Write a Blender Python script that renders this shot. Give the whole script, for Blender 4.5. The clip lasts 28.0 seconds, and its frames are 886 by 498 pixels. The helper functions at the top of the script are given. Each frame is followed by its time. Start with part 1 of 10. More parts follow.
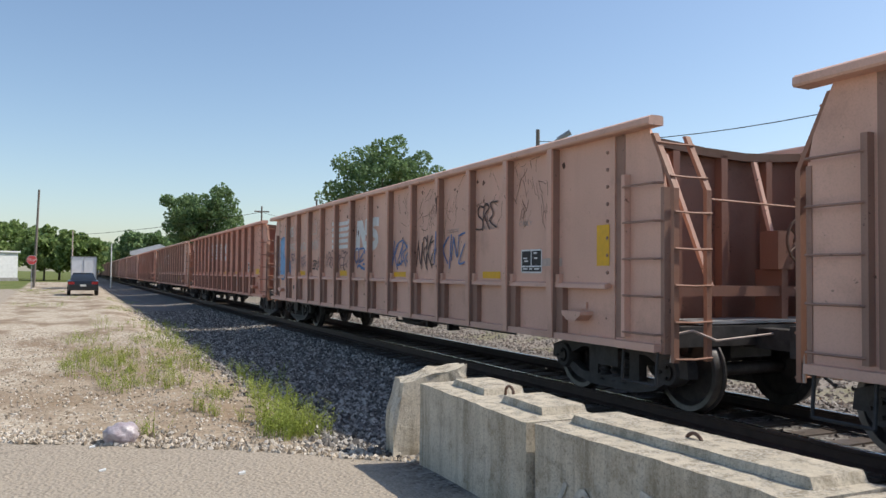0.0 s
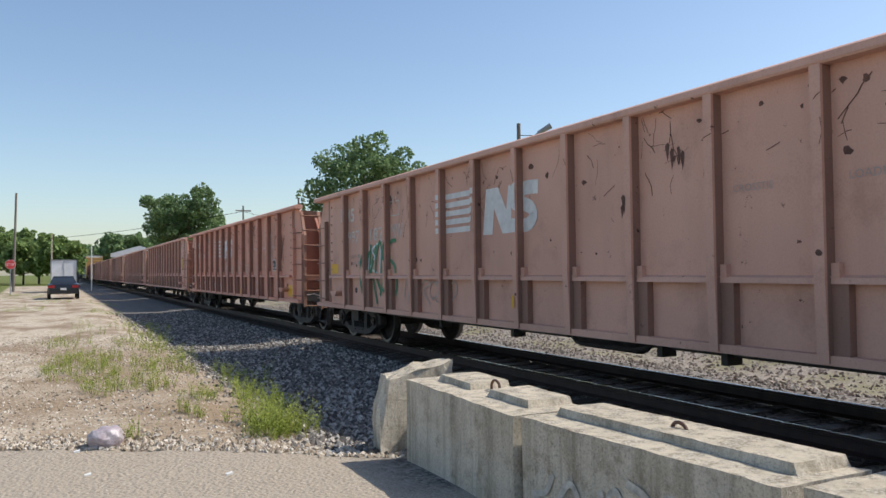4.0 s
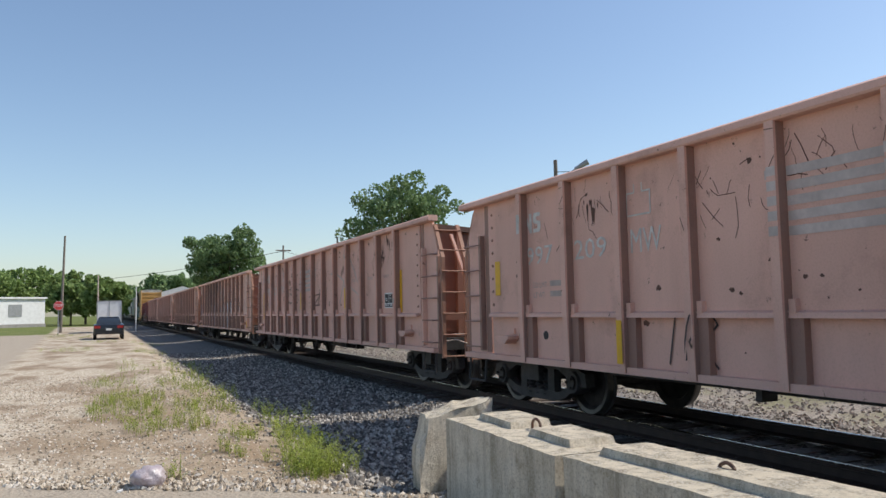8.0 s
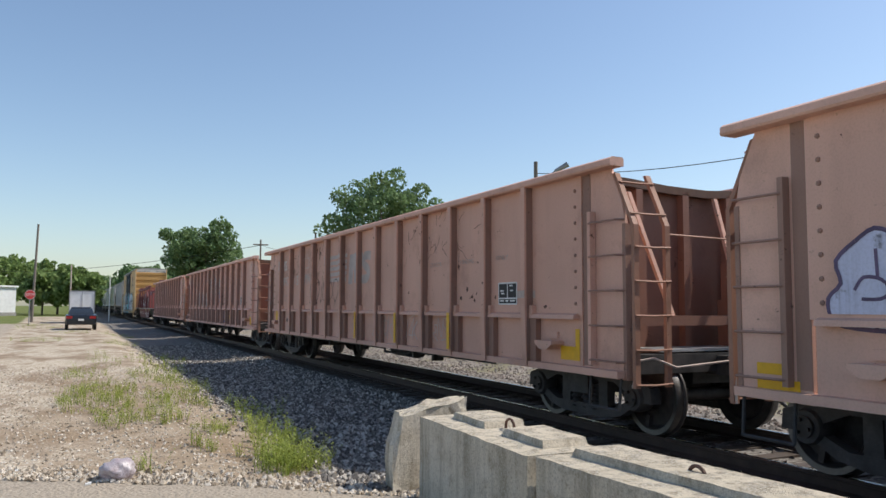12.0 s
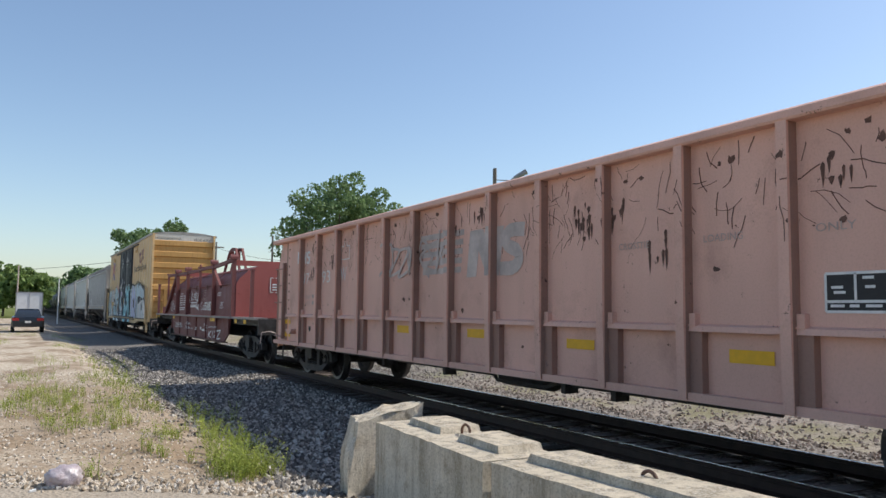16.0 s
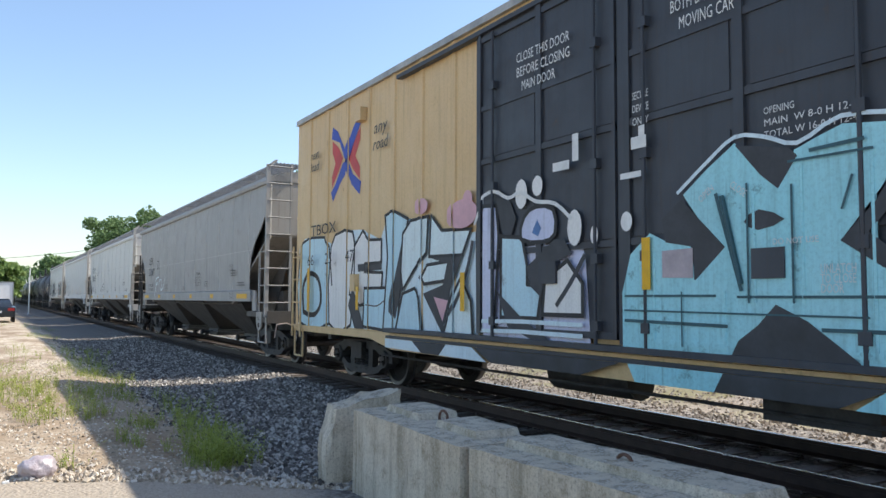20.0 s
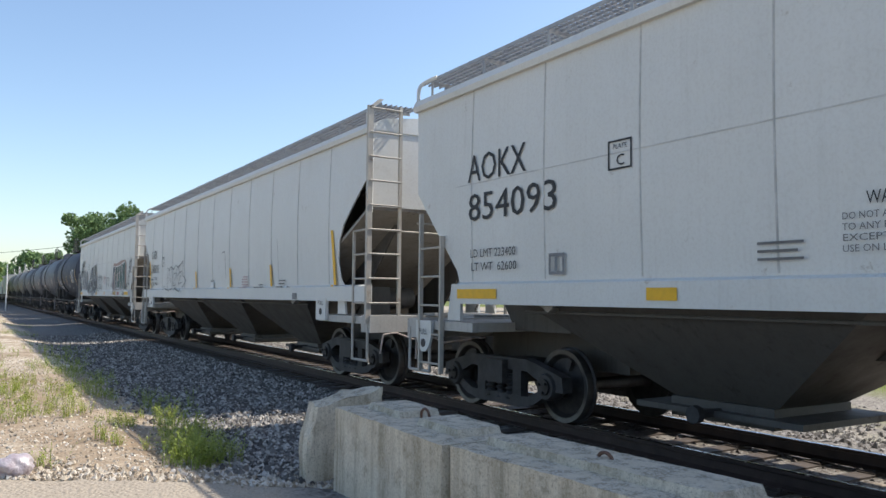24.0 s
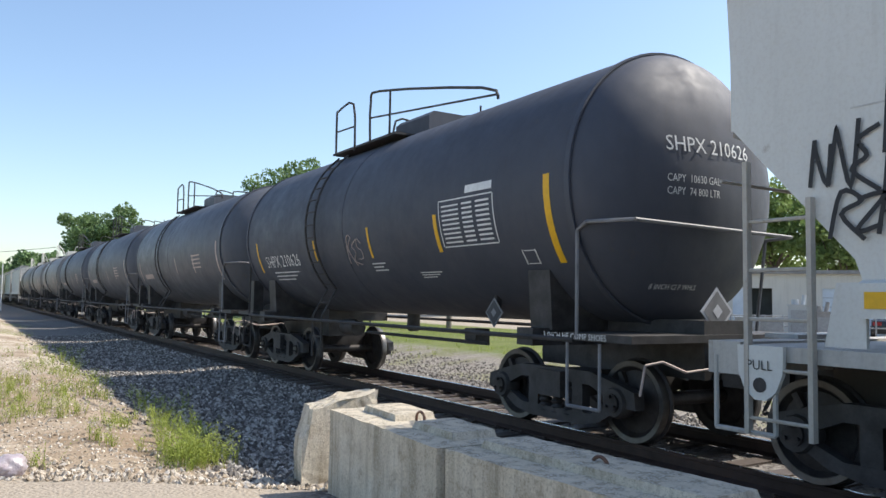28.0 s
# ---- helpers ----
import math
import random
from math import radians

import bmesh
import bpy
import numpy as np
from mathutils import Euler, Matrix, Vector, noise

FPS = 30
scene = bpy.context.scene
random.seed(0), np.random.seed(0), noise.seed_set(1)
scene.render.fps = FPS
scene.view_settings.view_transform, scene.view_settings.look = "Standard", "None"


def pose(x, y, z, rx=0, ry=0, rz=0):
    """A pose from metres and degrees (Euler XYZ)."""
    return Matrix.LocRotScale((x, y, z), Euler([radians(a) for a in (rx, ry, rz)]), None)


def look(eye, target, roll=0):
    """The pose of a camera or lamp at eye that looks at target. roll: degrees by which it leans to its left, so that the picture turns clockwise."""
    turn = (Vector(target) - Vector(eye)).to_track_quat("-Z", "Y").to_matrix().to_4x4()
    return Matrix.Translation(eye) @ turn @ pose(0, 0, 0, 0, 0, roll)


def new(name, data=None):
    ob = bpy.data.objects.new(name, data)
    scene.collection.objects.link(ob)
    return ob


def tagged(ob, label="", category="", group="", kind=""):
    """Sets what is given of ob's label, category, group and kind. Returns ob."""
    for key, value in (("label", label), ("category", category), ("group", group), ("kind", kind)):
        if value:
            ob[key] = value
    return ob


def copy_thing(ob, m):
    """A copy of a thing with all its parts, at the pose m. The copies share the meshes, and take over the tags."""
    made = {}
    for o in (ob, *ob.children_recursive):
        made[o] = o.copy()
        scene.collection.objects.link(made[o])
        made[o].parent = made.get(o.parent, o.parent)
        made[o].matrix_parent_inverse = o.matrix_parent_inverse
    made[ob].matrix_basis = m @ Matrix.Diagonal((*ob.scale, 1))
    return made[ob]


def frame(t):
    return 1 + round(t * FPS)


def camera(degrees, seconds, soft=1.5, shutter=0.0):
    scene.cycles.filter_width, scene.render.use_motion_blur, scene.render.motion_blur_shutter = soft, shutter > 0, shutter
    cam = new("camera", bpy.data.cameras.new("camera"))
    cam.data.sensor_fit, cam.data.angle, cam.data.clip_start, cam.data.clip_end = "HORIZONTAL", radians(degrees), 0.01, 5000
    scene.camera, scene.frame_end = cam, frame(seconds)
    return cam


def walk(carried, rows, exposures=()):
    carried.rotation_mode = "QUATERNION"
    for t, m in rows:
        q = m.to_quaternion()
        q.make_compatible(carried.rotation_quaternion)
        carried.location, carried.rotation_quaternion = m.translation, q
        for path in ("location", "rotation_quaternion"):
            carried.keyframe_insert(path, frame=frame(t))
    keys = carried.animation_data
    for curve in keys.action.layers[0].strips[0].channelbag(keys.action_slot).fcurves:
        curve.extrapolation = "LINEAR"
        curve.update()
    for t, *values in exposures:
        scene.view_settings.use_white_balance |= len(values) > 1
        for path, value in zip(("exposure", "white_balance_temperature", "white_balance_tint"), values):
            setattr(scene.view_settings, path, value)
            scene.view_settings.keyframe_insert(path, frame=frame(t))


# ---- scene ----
from functools import lru_cache

# ---- the camera: held by hand at one spot, it only turns ----
EYE = (0.0, 0.0, 1.58)
TURNS = ((0, 91.88, -0.53, -25.48), (0.5, 92.03, -0.41, -25.49), (1, 91.57, -0.26, -26.00), (1.5, 91.10, -0.03, -26.09),
         (2, 90.84, 0.20, -26.16), (2.5, 90.79, 0.35, -26.30), (3, 90.95, 0.52, -26.60), (3.5, 91.26, 0.57, -26.84),
         (5.5, 92.50, 0.99, -25.04), (6, 92.96, 0.90, -24.46), (6.5, 93.49, 0.85, -24.03), (7, 94.00, 0.88, -23.80),
         (7.5, 94.35, 0.96, -23.81), (8, 94.37, 1.17, -23.84), (8.5, 94.23, 1.36, -23.83), (9, 93.97, 1.58, -23.71),
         (9.5, 93.75, 1.71, -23.62), (10, 93.54, 1.72, -23.72), (10.5, 93.51, 1.41, -24.08), (11, 93.65, 0.90, -24.59))
TURNS += ((11.5, 93.94, 0.26, -25.07), (12, 94.25, -0.19, -25.54), (12.5, 94.53, -0.53, -25.99), (14.5, 95.23, -0.64, -27.68),
          (15, 95.17, -0.77, -28.04), (15.5, 94.96, -0.77, -28.41), (16, 94.66, -0.70, -28.66), (16.5, 94.41, -0.71, -28.85),
          (17, 94.18, -0.58, -29.04), (17.5, 94.00, -0.64, -29.31), (18, 93.87, -0.57, -29.64), (18.5, 93.82, -0.42, -29.97),
          (19, 93.76, -0.36, -30.20), (19.5, 93.70, -0.29, -30.33), (20, 93.70, -0.28, -30.36), (20.5, 93.72, -0.26, -30.42))
TURNS += ((22.5, 93.73, -0.35, -31.23), (23, 93.70, -0.56, -31.41), (23.5, 93.63, -0.55, -31.57), (24, 93.58, -0.53, -31.66),
          (24.5, 93.52, -0.55, -31.71), (25, 93.48, -0.47, -31.73), (25.5, 93.51, -0.50, -31.75), (26, 93.56, -0.63, -31.77),
          (26.5, 93.60, -0.70, -31.82), (27, 93.65, -0.62, -31.91), (27.5, 93.73, -0.79, -31.94), (28, 93.80, -0.94, -31.94))
cam = camera(59.5, 28.0)
walk(cam, [(t, pose(*EYE, rx, ry, rz + 0.15)) for t, rx, ry, rz in TURNS],
     [(0, 0.03), (3.5, 0.06), (10, 0.02), (17, 0.09), (18.3, 0.1), (19, 0.17), (20, 0.64), (20.5, 0.63), (22.5, 0.45), (24, 0.47), (28, 0.52)])
XC, ZR = 7.095, 0.06          # track's middle line, top of the rails
SPEED = 11.2                 # metres a second, towards -y

# ---- daylight: clear hazy sky, sun over the far side of the track ----
SUN_AZ, SUN_EL = 102.0, 49.5
sky_world = bpy.data.worlds.new("sky")
scene.world = sky_world
sky_world.use_nodes = True
wn = sky_world.node_tree.nodes
sky = wn.new("ShaderNodeTexSky")
sky.sky_type, sky.sun_disc = "NISHITA", False
sky.sun_elevation, sky.sun_rotation = radians(SUN_EL), radians(SUN_AZ)
sky.air_density, sky.dust_density, sky.ozone_density = 1.05, 0.9, 2.2
wn["Background"].inputs["Strength"].default_value = 0.15
sky_world.node_tree.links.new(sky.outputs["Color"], wn["Background"].inputs["Color"])
sun_lamp = bpy.data.lights.new("sun", "SUN")
sun_lamp.energy, sun_lamp.angle, sun_lamp.color = 4.5, radians(0.53), (1.0, 0.93, 0.83)
sun = new("sun", sun_lamp)
sd = Vector((math.sin(radians(SUN_AZ)) * math.cos(radians(SUN_EL)), math.cos(radians(SUN_AZ)) * math.cos(radians(SUN_EL)), math.sin(radians(SUN_EL))))
sun.matrix_world = look(sd * 60, (0, 0, 0))

# ---- materials ----
class Nodes:
    """A small wrapper to write node materials in few lines."""

    def __init__(self, name):
        self.m = bpy.data.materials.new(name)
        self.m.use_nodes = True
        self.t = self.m.node_tree
        self.bsdf = self.t.nodes["Principled BSDF"]
        self.co = self.t.nodes.new("ShaderNodeTexCoord").outputs["Object"]

    def add(self, kind, **inputs):
        n = self.t.nodes.new(kind)
        for k, v in inputs.items():
            self.put(n.inputs[k.replace("_", " ")], v)
        return n

    def put(self, socket, v):
        if isinstance(v, bpy.types.NodeSocket):
            self.t.links.new(v, socket)
        else:
            socket.default_value = v

    def noise(self, scale, detail=4.0, rough=0.6, stretch=None, co=None):
        c = co or self.co
        if stretch:
            mp = self.add("ShaderNodeMapping", Vector=c)
            mp.inputs["Scale"].default_value = stretch
            c = mp.outputs["Vector"]
        return self.add("ShaderNodeTexNoise", Vector=c, Scale=scale, Detail=detail, Roughness=rough).outputs["Fac"]

    def ramp(self, fac, lo, hi, a=0.0, b=1.0):
        n = self.add("ShaderNodeMapRange", Value=fac)
        for k, v in (("From Min", lo), ("From Max", hi), ("To Min", a), ("To Max", b)):
            n.inputs[k].default_value = v
        return n.outputs["Result"]

    def mix(self, fac, a, b, mode="MIX"):
        n = self.t.nodes.new("ShaderNodeMix")
        n.data_type, n.blend_type = "RGBA", mode
        self.put(n.inputs[0], fac)
        for s, v in ((n.inputs[6], a), (n.inputs[7], b)):
            self.put(s, v if isinstance(v, bpy.types.NodeSocket) else (*v, 1.0))
        return n.outputs[2]

    def mul(self, a, b):
        n = self.t.nodes.new("ShaderNodeMath")
        n.operation = "MULTIPLY"
        self.put(n.inputs[0], a), self.put(n.inputs[1], b)
        return n.outputs[0]

    def done(self, color, rough=0.6, bump=None, strength=0.3, dist=0.01, metal=0.0, spec=0.4):
        self.put(self.bsdf.inputs["Base Color"], color if isinstance(color, bpy.types.NodeSocket) else (*color, 1.0))
        self.put(self.bsdf.inputs["Roughness"], rough)
        self.bsdf.inputs["Metallic"].default_value = metal
        self.bsdf.inputs["Specular IOR Level"].default_value = spec
        if bump is not None:
            b = self.add("ShaderNodeBump", Height=bump, Strength=strength, Distance=dist)
            self.t.links.new(b.outputs["Normal"], self.bsdf.inputs["Normal"])
        return self.m


def plain(name, color, rough=0.6, var=0.15, scale=6.0, metal=0.0, spec=0.4):
    """Plain paint or metal with a slight unevenness at two scales."""
    n = Nodes(name)
    f = n.noise(scale, 5.0)
    g = n.noise(scale * 9, 3.0)
    dark = tuple(c * (1 - var * 1.6) for c in color)
    light = tuple(min(1.0, c * (1 + var)) for c in color)
    c = n.mix(n.ramp(f, 0.3, 0.7), dark, light)
    c = n.mix(n.ramp(g, 0.35, 0.75, 0.0, 0.35), c, dark)
    return n.done(c, n.ramp(f, 0.2, 0.8, rough - 0.08, rough + 0.12), g, 0.15, 0.004, metal, spec)


def worn_paint(name, color, rust=(0.13, 0.06, 0.035), fade=(0.5, 0.36, 0.3), wear=0.5, streak=0.5, rough=0.62):
    """Sun-bleached wagon paint: pale blotches, rust spots and rust runs down the sheet, dents."""
    n = Nodes(name)
    big = n.noise(0.55, 4.0)
    mid = n.noise(2.6, 6.0, 0.7)
    fine = n.noise(34.0, 3.0)
    run = n.noise(5.0, 5.0, 0.65, (1.0, 1.6, 0.12))
    c = n.mix(n.ramp(big, 0.3, 0.72, 0.0, 0.75), color, fade)
    c = n.mix(n.ramp(run, 0.5, 0.75, 0.0, streak), c, tuple(x * 0.62 for x in color))
    drip = n.noise(13.0, 4.0, 0.6, (1.0, 1.3, 0.05))
    c = n.mix(n.mul(n.ramp(drip, 0.55, 0.72, 0.0, streak), n.ramp(mid, 0.35, 0.6)), c, tuple(x * 0.75 for x in rust))
    stain = n.noise(1.1, 5.0, 0.7)
    c = n.mix(n.ramp(stain, 0.52, 0.72, 0.0, 0.55 * wear), c, tuple((a * 0.55 + b * 0.45) for a, b in zip(color, rust)))
    spots = n.ramp(mid, 0.66 - 0.08 * wear, 0.74 - 0.06 * wear)
    c = n.mix(n.mul(spots, n.ramp(fine, 0.3, 0.6, 0.3, 1.0)), c, rust)
    c = n.mix(n.ramp(fine, 0.45, 0.8, 0.0, 0.22), c, rust)
    dent = n.noise(1.3, 2.0, 0.5)
    h = n.mul(dent, n.ramp(fine, 0.0, 1.0, 0.94, 1.0))
    return n.done(c, n.ramp(mid, 0.3, 0.7, rough - 0.1, rough + 0.15), h, 0.35, 0.05)


def stone_mat(name, cols, rough=0.9):
    """Loose stones: each takes its own tint."""
    n = Nodes(name)
    isl = n.t.nodes.new("ShaderNodeNewGeometry").outputs["Random Per Island"]
    c = n.mix(n.ramp(isl, 0.0, 0.5), cols[0], cols[1])
    c = n.mix(n.ramp(isl, 0.5, 1.0), c, cols[2])
    f = n.noise(60.0, 3.0)
    c = n.mix(n.ramp(f, 0.3, 0.8, 0.0, 0.4), c, tuple(x * 0.5 for x in cols[0]))
    return n.done(c, rough, f, 0.3, 0.004)


def oxide_paint(name, color, rust=(0.15, 0.072, 0.048), wear=0.5):
    """Chalky oxide paint on dented sheet: soft blotches, faint runs, sparse rust chips."""
    n = Nodes(name)
    big, mid, fine = n.noise(0.45, 3.0), n.noise(1.5, 7.0, 0.62), n.noise(48.0, 3.0)
    c = n.mix(n.ramp(big, 0.32, 0.68), tuple(x * 0.88 for x in color), tuple(min(1.0, x * 1.08) for x in color))
    run = n.noise(2.4, 5.0, 0.55, (1.0, 1.0, 0.16))
    c = n.mix(n.ramp(run, 0.52, 0.78, 0.0, 0.3), c, tuple(a * 0.5 + b * 0.5 for a, b in zip(color, rust)))
    c = n.mix(n.ramp(run, 0.44, 0.28, 0.0, 0.22), c, tuple(min(1.0, x * 1.16 + 0.02) for x in color))
    c = n.mix(n.ramp(mid, 0.54, 0.72, 0.0, 0.55 * wear), c, tuple(a * 0.45 + b * 0.55 for a, b in zip(color, rust)))
    chips = n.ramp(n.noise(7.5, 6.0, 0.7), 0.665 - 0.02 * wear, 0.70 - 0.02 * wear)
    c = n.mix(n.mul(chips, n.ramp(mid, 0.42, 0.55)), c, tuple(x * 0.62 for x in rust))
    c = n.mix(n.ramp(fine, 0.45, 0.8, 0.0, 0.14), c, rust)
    dent = n.noise(1.05, 2.0, 0.45)
    return n.done(c, n.ramp(mid, 0.3, 0.7, 0.56, 0.76), n.mul(dent, n.ramp(fine, 0.0, 1.0, 0.97, 1.0)), 0.3, 0.06)


OXIDE = ((0.73, 0.45, 0.345), (0.72, 0.365, 0.265), (0.73, 0.44, 0.35), (0.68, 0.40, 0.305))
GOND = [oxide_paint("oxide_paint_" + n_, c_, wear=w_) for n_, c_, w_ in zip(("pale", "red", "pink", "brown"), OXIDE, (0.8, 0.55, 0.9, 0.9))]
# post webs and pockets: dark rust, with their shade put into the colour
GWEB = [oxide_paint("shaded_rust_oxide_" + n_, tuple(a * 0.38 + b * 0.30 for a, b in zip(c_, (0.2, 0.1, 0.07))), rust=(0.075, 0.04, 0.03), wear=1.0) for n_, c_ in zip(("pale", "red", "pink", "brown"), OXIDE)]
RUSTED = worn_paint("rusty_steel", (0.12, 0.065, 0.045), fade=(0.17, 0.09, 0.06), wear=1.0)
ORANGE_RUST = worn_paint("orange_rust", (0.33, 0.185, 0.09), fade=(0.41, 0.24, 0.12), wear=0.6)
BLACKISH = plain("grimy_black_steel", (0.056, 0.052, 0.051), 0.62, 0.4, 5.0)
WHEEL = plain("wheel_steel", (0.05, 0.044, 0.042), 0.55, 0.4, 7.0, 0.3)
RIM = plain("bright_wheel_tread", (0.14, 0.135, 0.13), 0.45, 0.2, 9.0, 0.9)
BROWN = worn_paint("coil_brown", (0.175, 0.056, 0.052), rust=(0.11, 0.04, 0.03), fade=(0.215, 0.08, 0.073), wear=0.3, streak=0.25)
CORAL = worn_paint("coil_red_end", (0.34, 0.088, 0.075), rust=(0.17, 0.055, 0.04), fade=(0.39, 0.115, 0.1), wear=0.3, streak=0.3)
BOXTAN = worn_paint("boxcar_tan", (0.68, 0.46, 0.225), rust=(0.27, 0.15, 0.08), fade=(0.75, 0.55, 0.30), wear=0.2, streak=0.4, rough=0.5)
BOXEND = worn_paint("boxcar_orange", (0.56, 0.315, 0.105), rust=(0.27, 0.13, 0.05), fade=(0.62, 0.37, 0.14), wear=0.45, streak=0.5, rough=0.78)
DOORBLACK = worn_paint("door_black", (0.042, 0.048, 0.06), rust=(0.09, 0.065, 0.055), fade=(0.068, 0.075, 0.088), wear=0.2, rough=0.5)
HOPPER = [worn_paint("hopper_grey", (0.611, 0.605, 0.572), rust=(0.364, 0.312, 0.26), fade=(0.689, 0.683, 0.65), wear=0.05, streak=0.1, rough=0.5),
          worn_paint("hopper_grey_dirty", (0.343, 0.338, 0.322), rust=(0.208, 0.166, 0.135), fade=(0.416, 0.406, 0.390), wear=0.25, streak=0.4, rough=0.55),
          worn_paint("hopper_pale", (0.63, 0.625, 0.598), rust=(0.36, 0.31, 0.26), fade=(0.68, 0.674, 0.645), wear=0.05, streak=0.08, rough=0.5)]
# dark grey-brown of bays, webs and sills under the hoppers
HOPDARK = worn_paint("hopper_dark", (0.086, 0.078, 0.069), rust=(0.045, 0.034, 0.028), fade=(0.125, 0.112, 0.10), wear=0.7)
TANKBLACK = worn_paint("tank_black", (0.05, 0.056, 0.075), rust=(0.09, 0.083, 0.08), fade=(0.082, 0.088, 0.108), wear=0.1, streak=0.22, rough=0.62)
# faded black, lightened so that the sky's reflection is in the colour
TANKSHEEN = worn_paint("tank_sheen_black", (0.08, 0.087, 0.105), rust=(0.12, 0.108, 0.098), fade=(0.13, 0.137, 0.155), wear=0.25, streak=0.45, rough=0.5)
TANKGREY = worn_paint("tank_grey", (0.20, 0.19, 0.175), rust=(0.15, 0.11, 0.08), fade=(0.28, 0.26, 0.24), wear=0.4, rough=0.45)
WHITE = plain("white_marking", (0.74, 0.74, 0.72), 0.6, 0.1, 9.0)
FADEDWHITE = plain("faded_marking", (0.52, 0.42, 0.37), 0.7, 0.2, 3.0)
GHOST = plain("ghost_white_paint", (0.55, 0.47, 0.43), 0.7, 0.2, 2.0)
BLACKPAINT = plain("black_marking", (0.03, 0.03, 0.032), 0.6, 0.2, 8.0)
DARKTAG = plain("dark_tag_paint", (0.10, 0.065, 0.06), 0.65, 0.25, 6.0)
YELLOW = plain("yellow_reflector", (0.78, 0.43, 0.015), 0.45, 0.08, 12.0)
BLUETAG = plain("blue_tag_paint", (0.10, 0.20, 0.42), 0.6, 0.25, 5.0)
BLUEFILL = plain("blue_throw_up", (0.20, 0.40, 0.66), 0.6, 0.18, 3.0)
CHALKTAG = plain("thin_white_tag", (0.66, 0.63, 0.58), 0.7, 0.2, 6.0)
MAUVETAG = plain("faded_mauve_tag", (0.24, 0.14, 0.15), 0.7, 0.3, 4.0)
VIOLETTAG = plain("violet_tag", (0.15, 0.11, 0.19), 0.65, 0.3, 4.0)
LBLUE = worn_paint("light_blue_fill", (0.50, 0.73, 0.81), rust=(0.16, 0.17, 0.17), fade=(0.62, 0.80, 0.85), wear=0.4, streak=0.4, rough=0.55)
LAVENDER = worn_paint("lavender_fill", (0.60, 0.62, 0.80), rust=(0.15, 0.15, 0.17), fade=(0.70, 0.72, 0.84), wear=0.4, streak=0.4, rough=0.55)
MINT = worn_paint("pale_mint_fill", (0.70, 0.84, 0.84), rust=(0.22, 0.21, 0.19), fade=(0.80, 0.87, 0.86), wear=0.4, streak=0.35, rough=0.55)
CREAM = worn_paint("cream_fill", (0.82, 0.80, 0.76), rust=(0.27, 0.24, 0.2), fade=(0.86, 0.85, 0.82), wear=0.35, streak=0.35, rough=0.55)
PINK = plain("pink_fill", (0.72, 0.42, 0.46), 0.6, 0.12, 3.0)
RED = plain("red_marking", (0.60, 0.07, 0.07), 0.55, 0.15, 4.0)
BLUE = plain("blue_marking", (0.035, 0.075, 0.42), 0.5, 0.15, 4.0)
MAROON = plain("maroon_marking", (0.19, 0.055, 0.085), 0.6, 0.25, 3.0)
GREENTAG = plain("dark_green_tag", (0.035, 0.085, 0.075), 0.6, 0.25, 4.0)
SILVER = plain("silver_tag_fill", (0.55, 0.56, 0.60), 0.5, 0.15, 3.0)
PALESILVER = plain("pale_silver_fill", (0.66, 0.66, 0.68), 0.5, 0.12, 3.0)
MAUVEFILL = plain("faded_mauve_fill", (0.46, 0.40, 0.42), 0.6, 0.18, 3.0)
CHARCOAL = plain("charcoal_tag_fill", (0.06, 0.062, 0.068), 0.6, 0.25, 3.0)
TREAD = plain("galvanised_grating", (0.34, 0.35, 0.36), 0.55, 0.15, 10.0, 0.2)

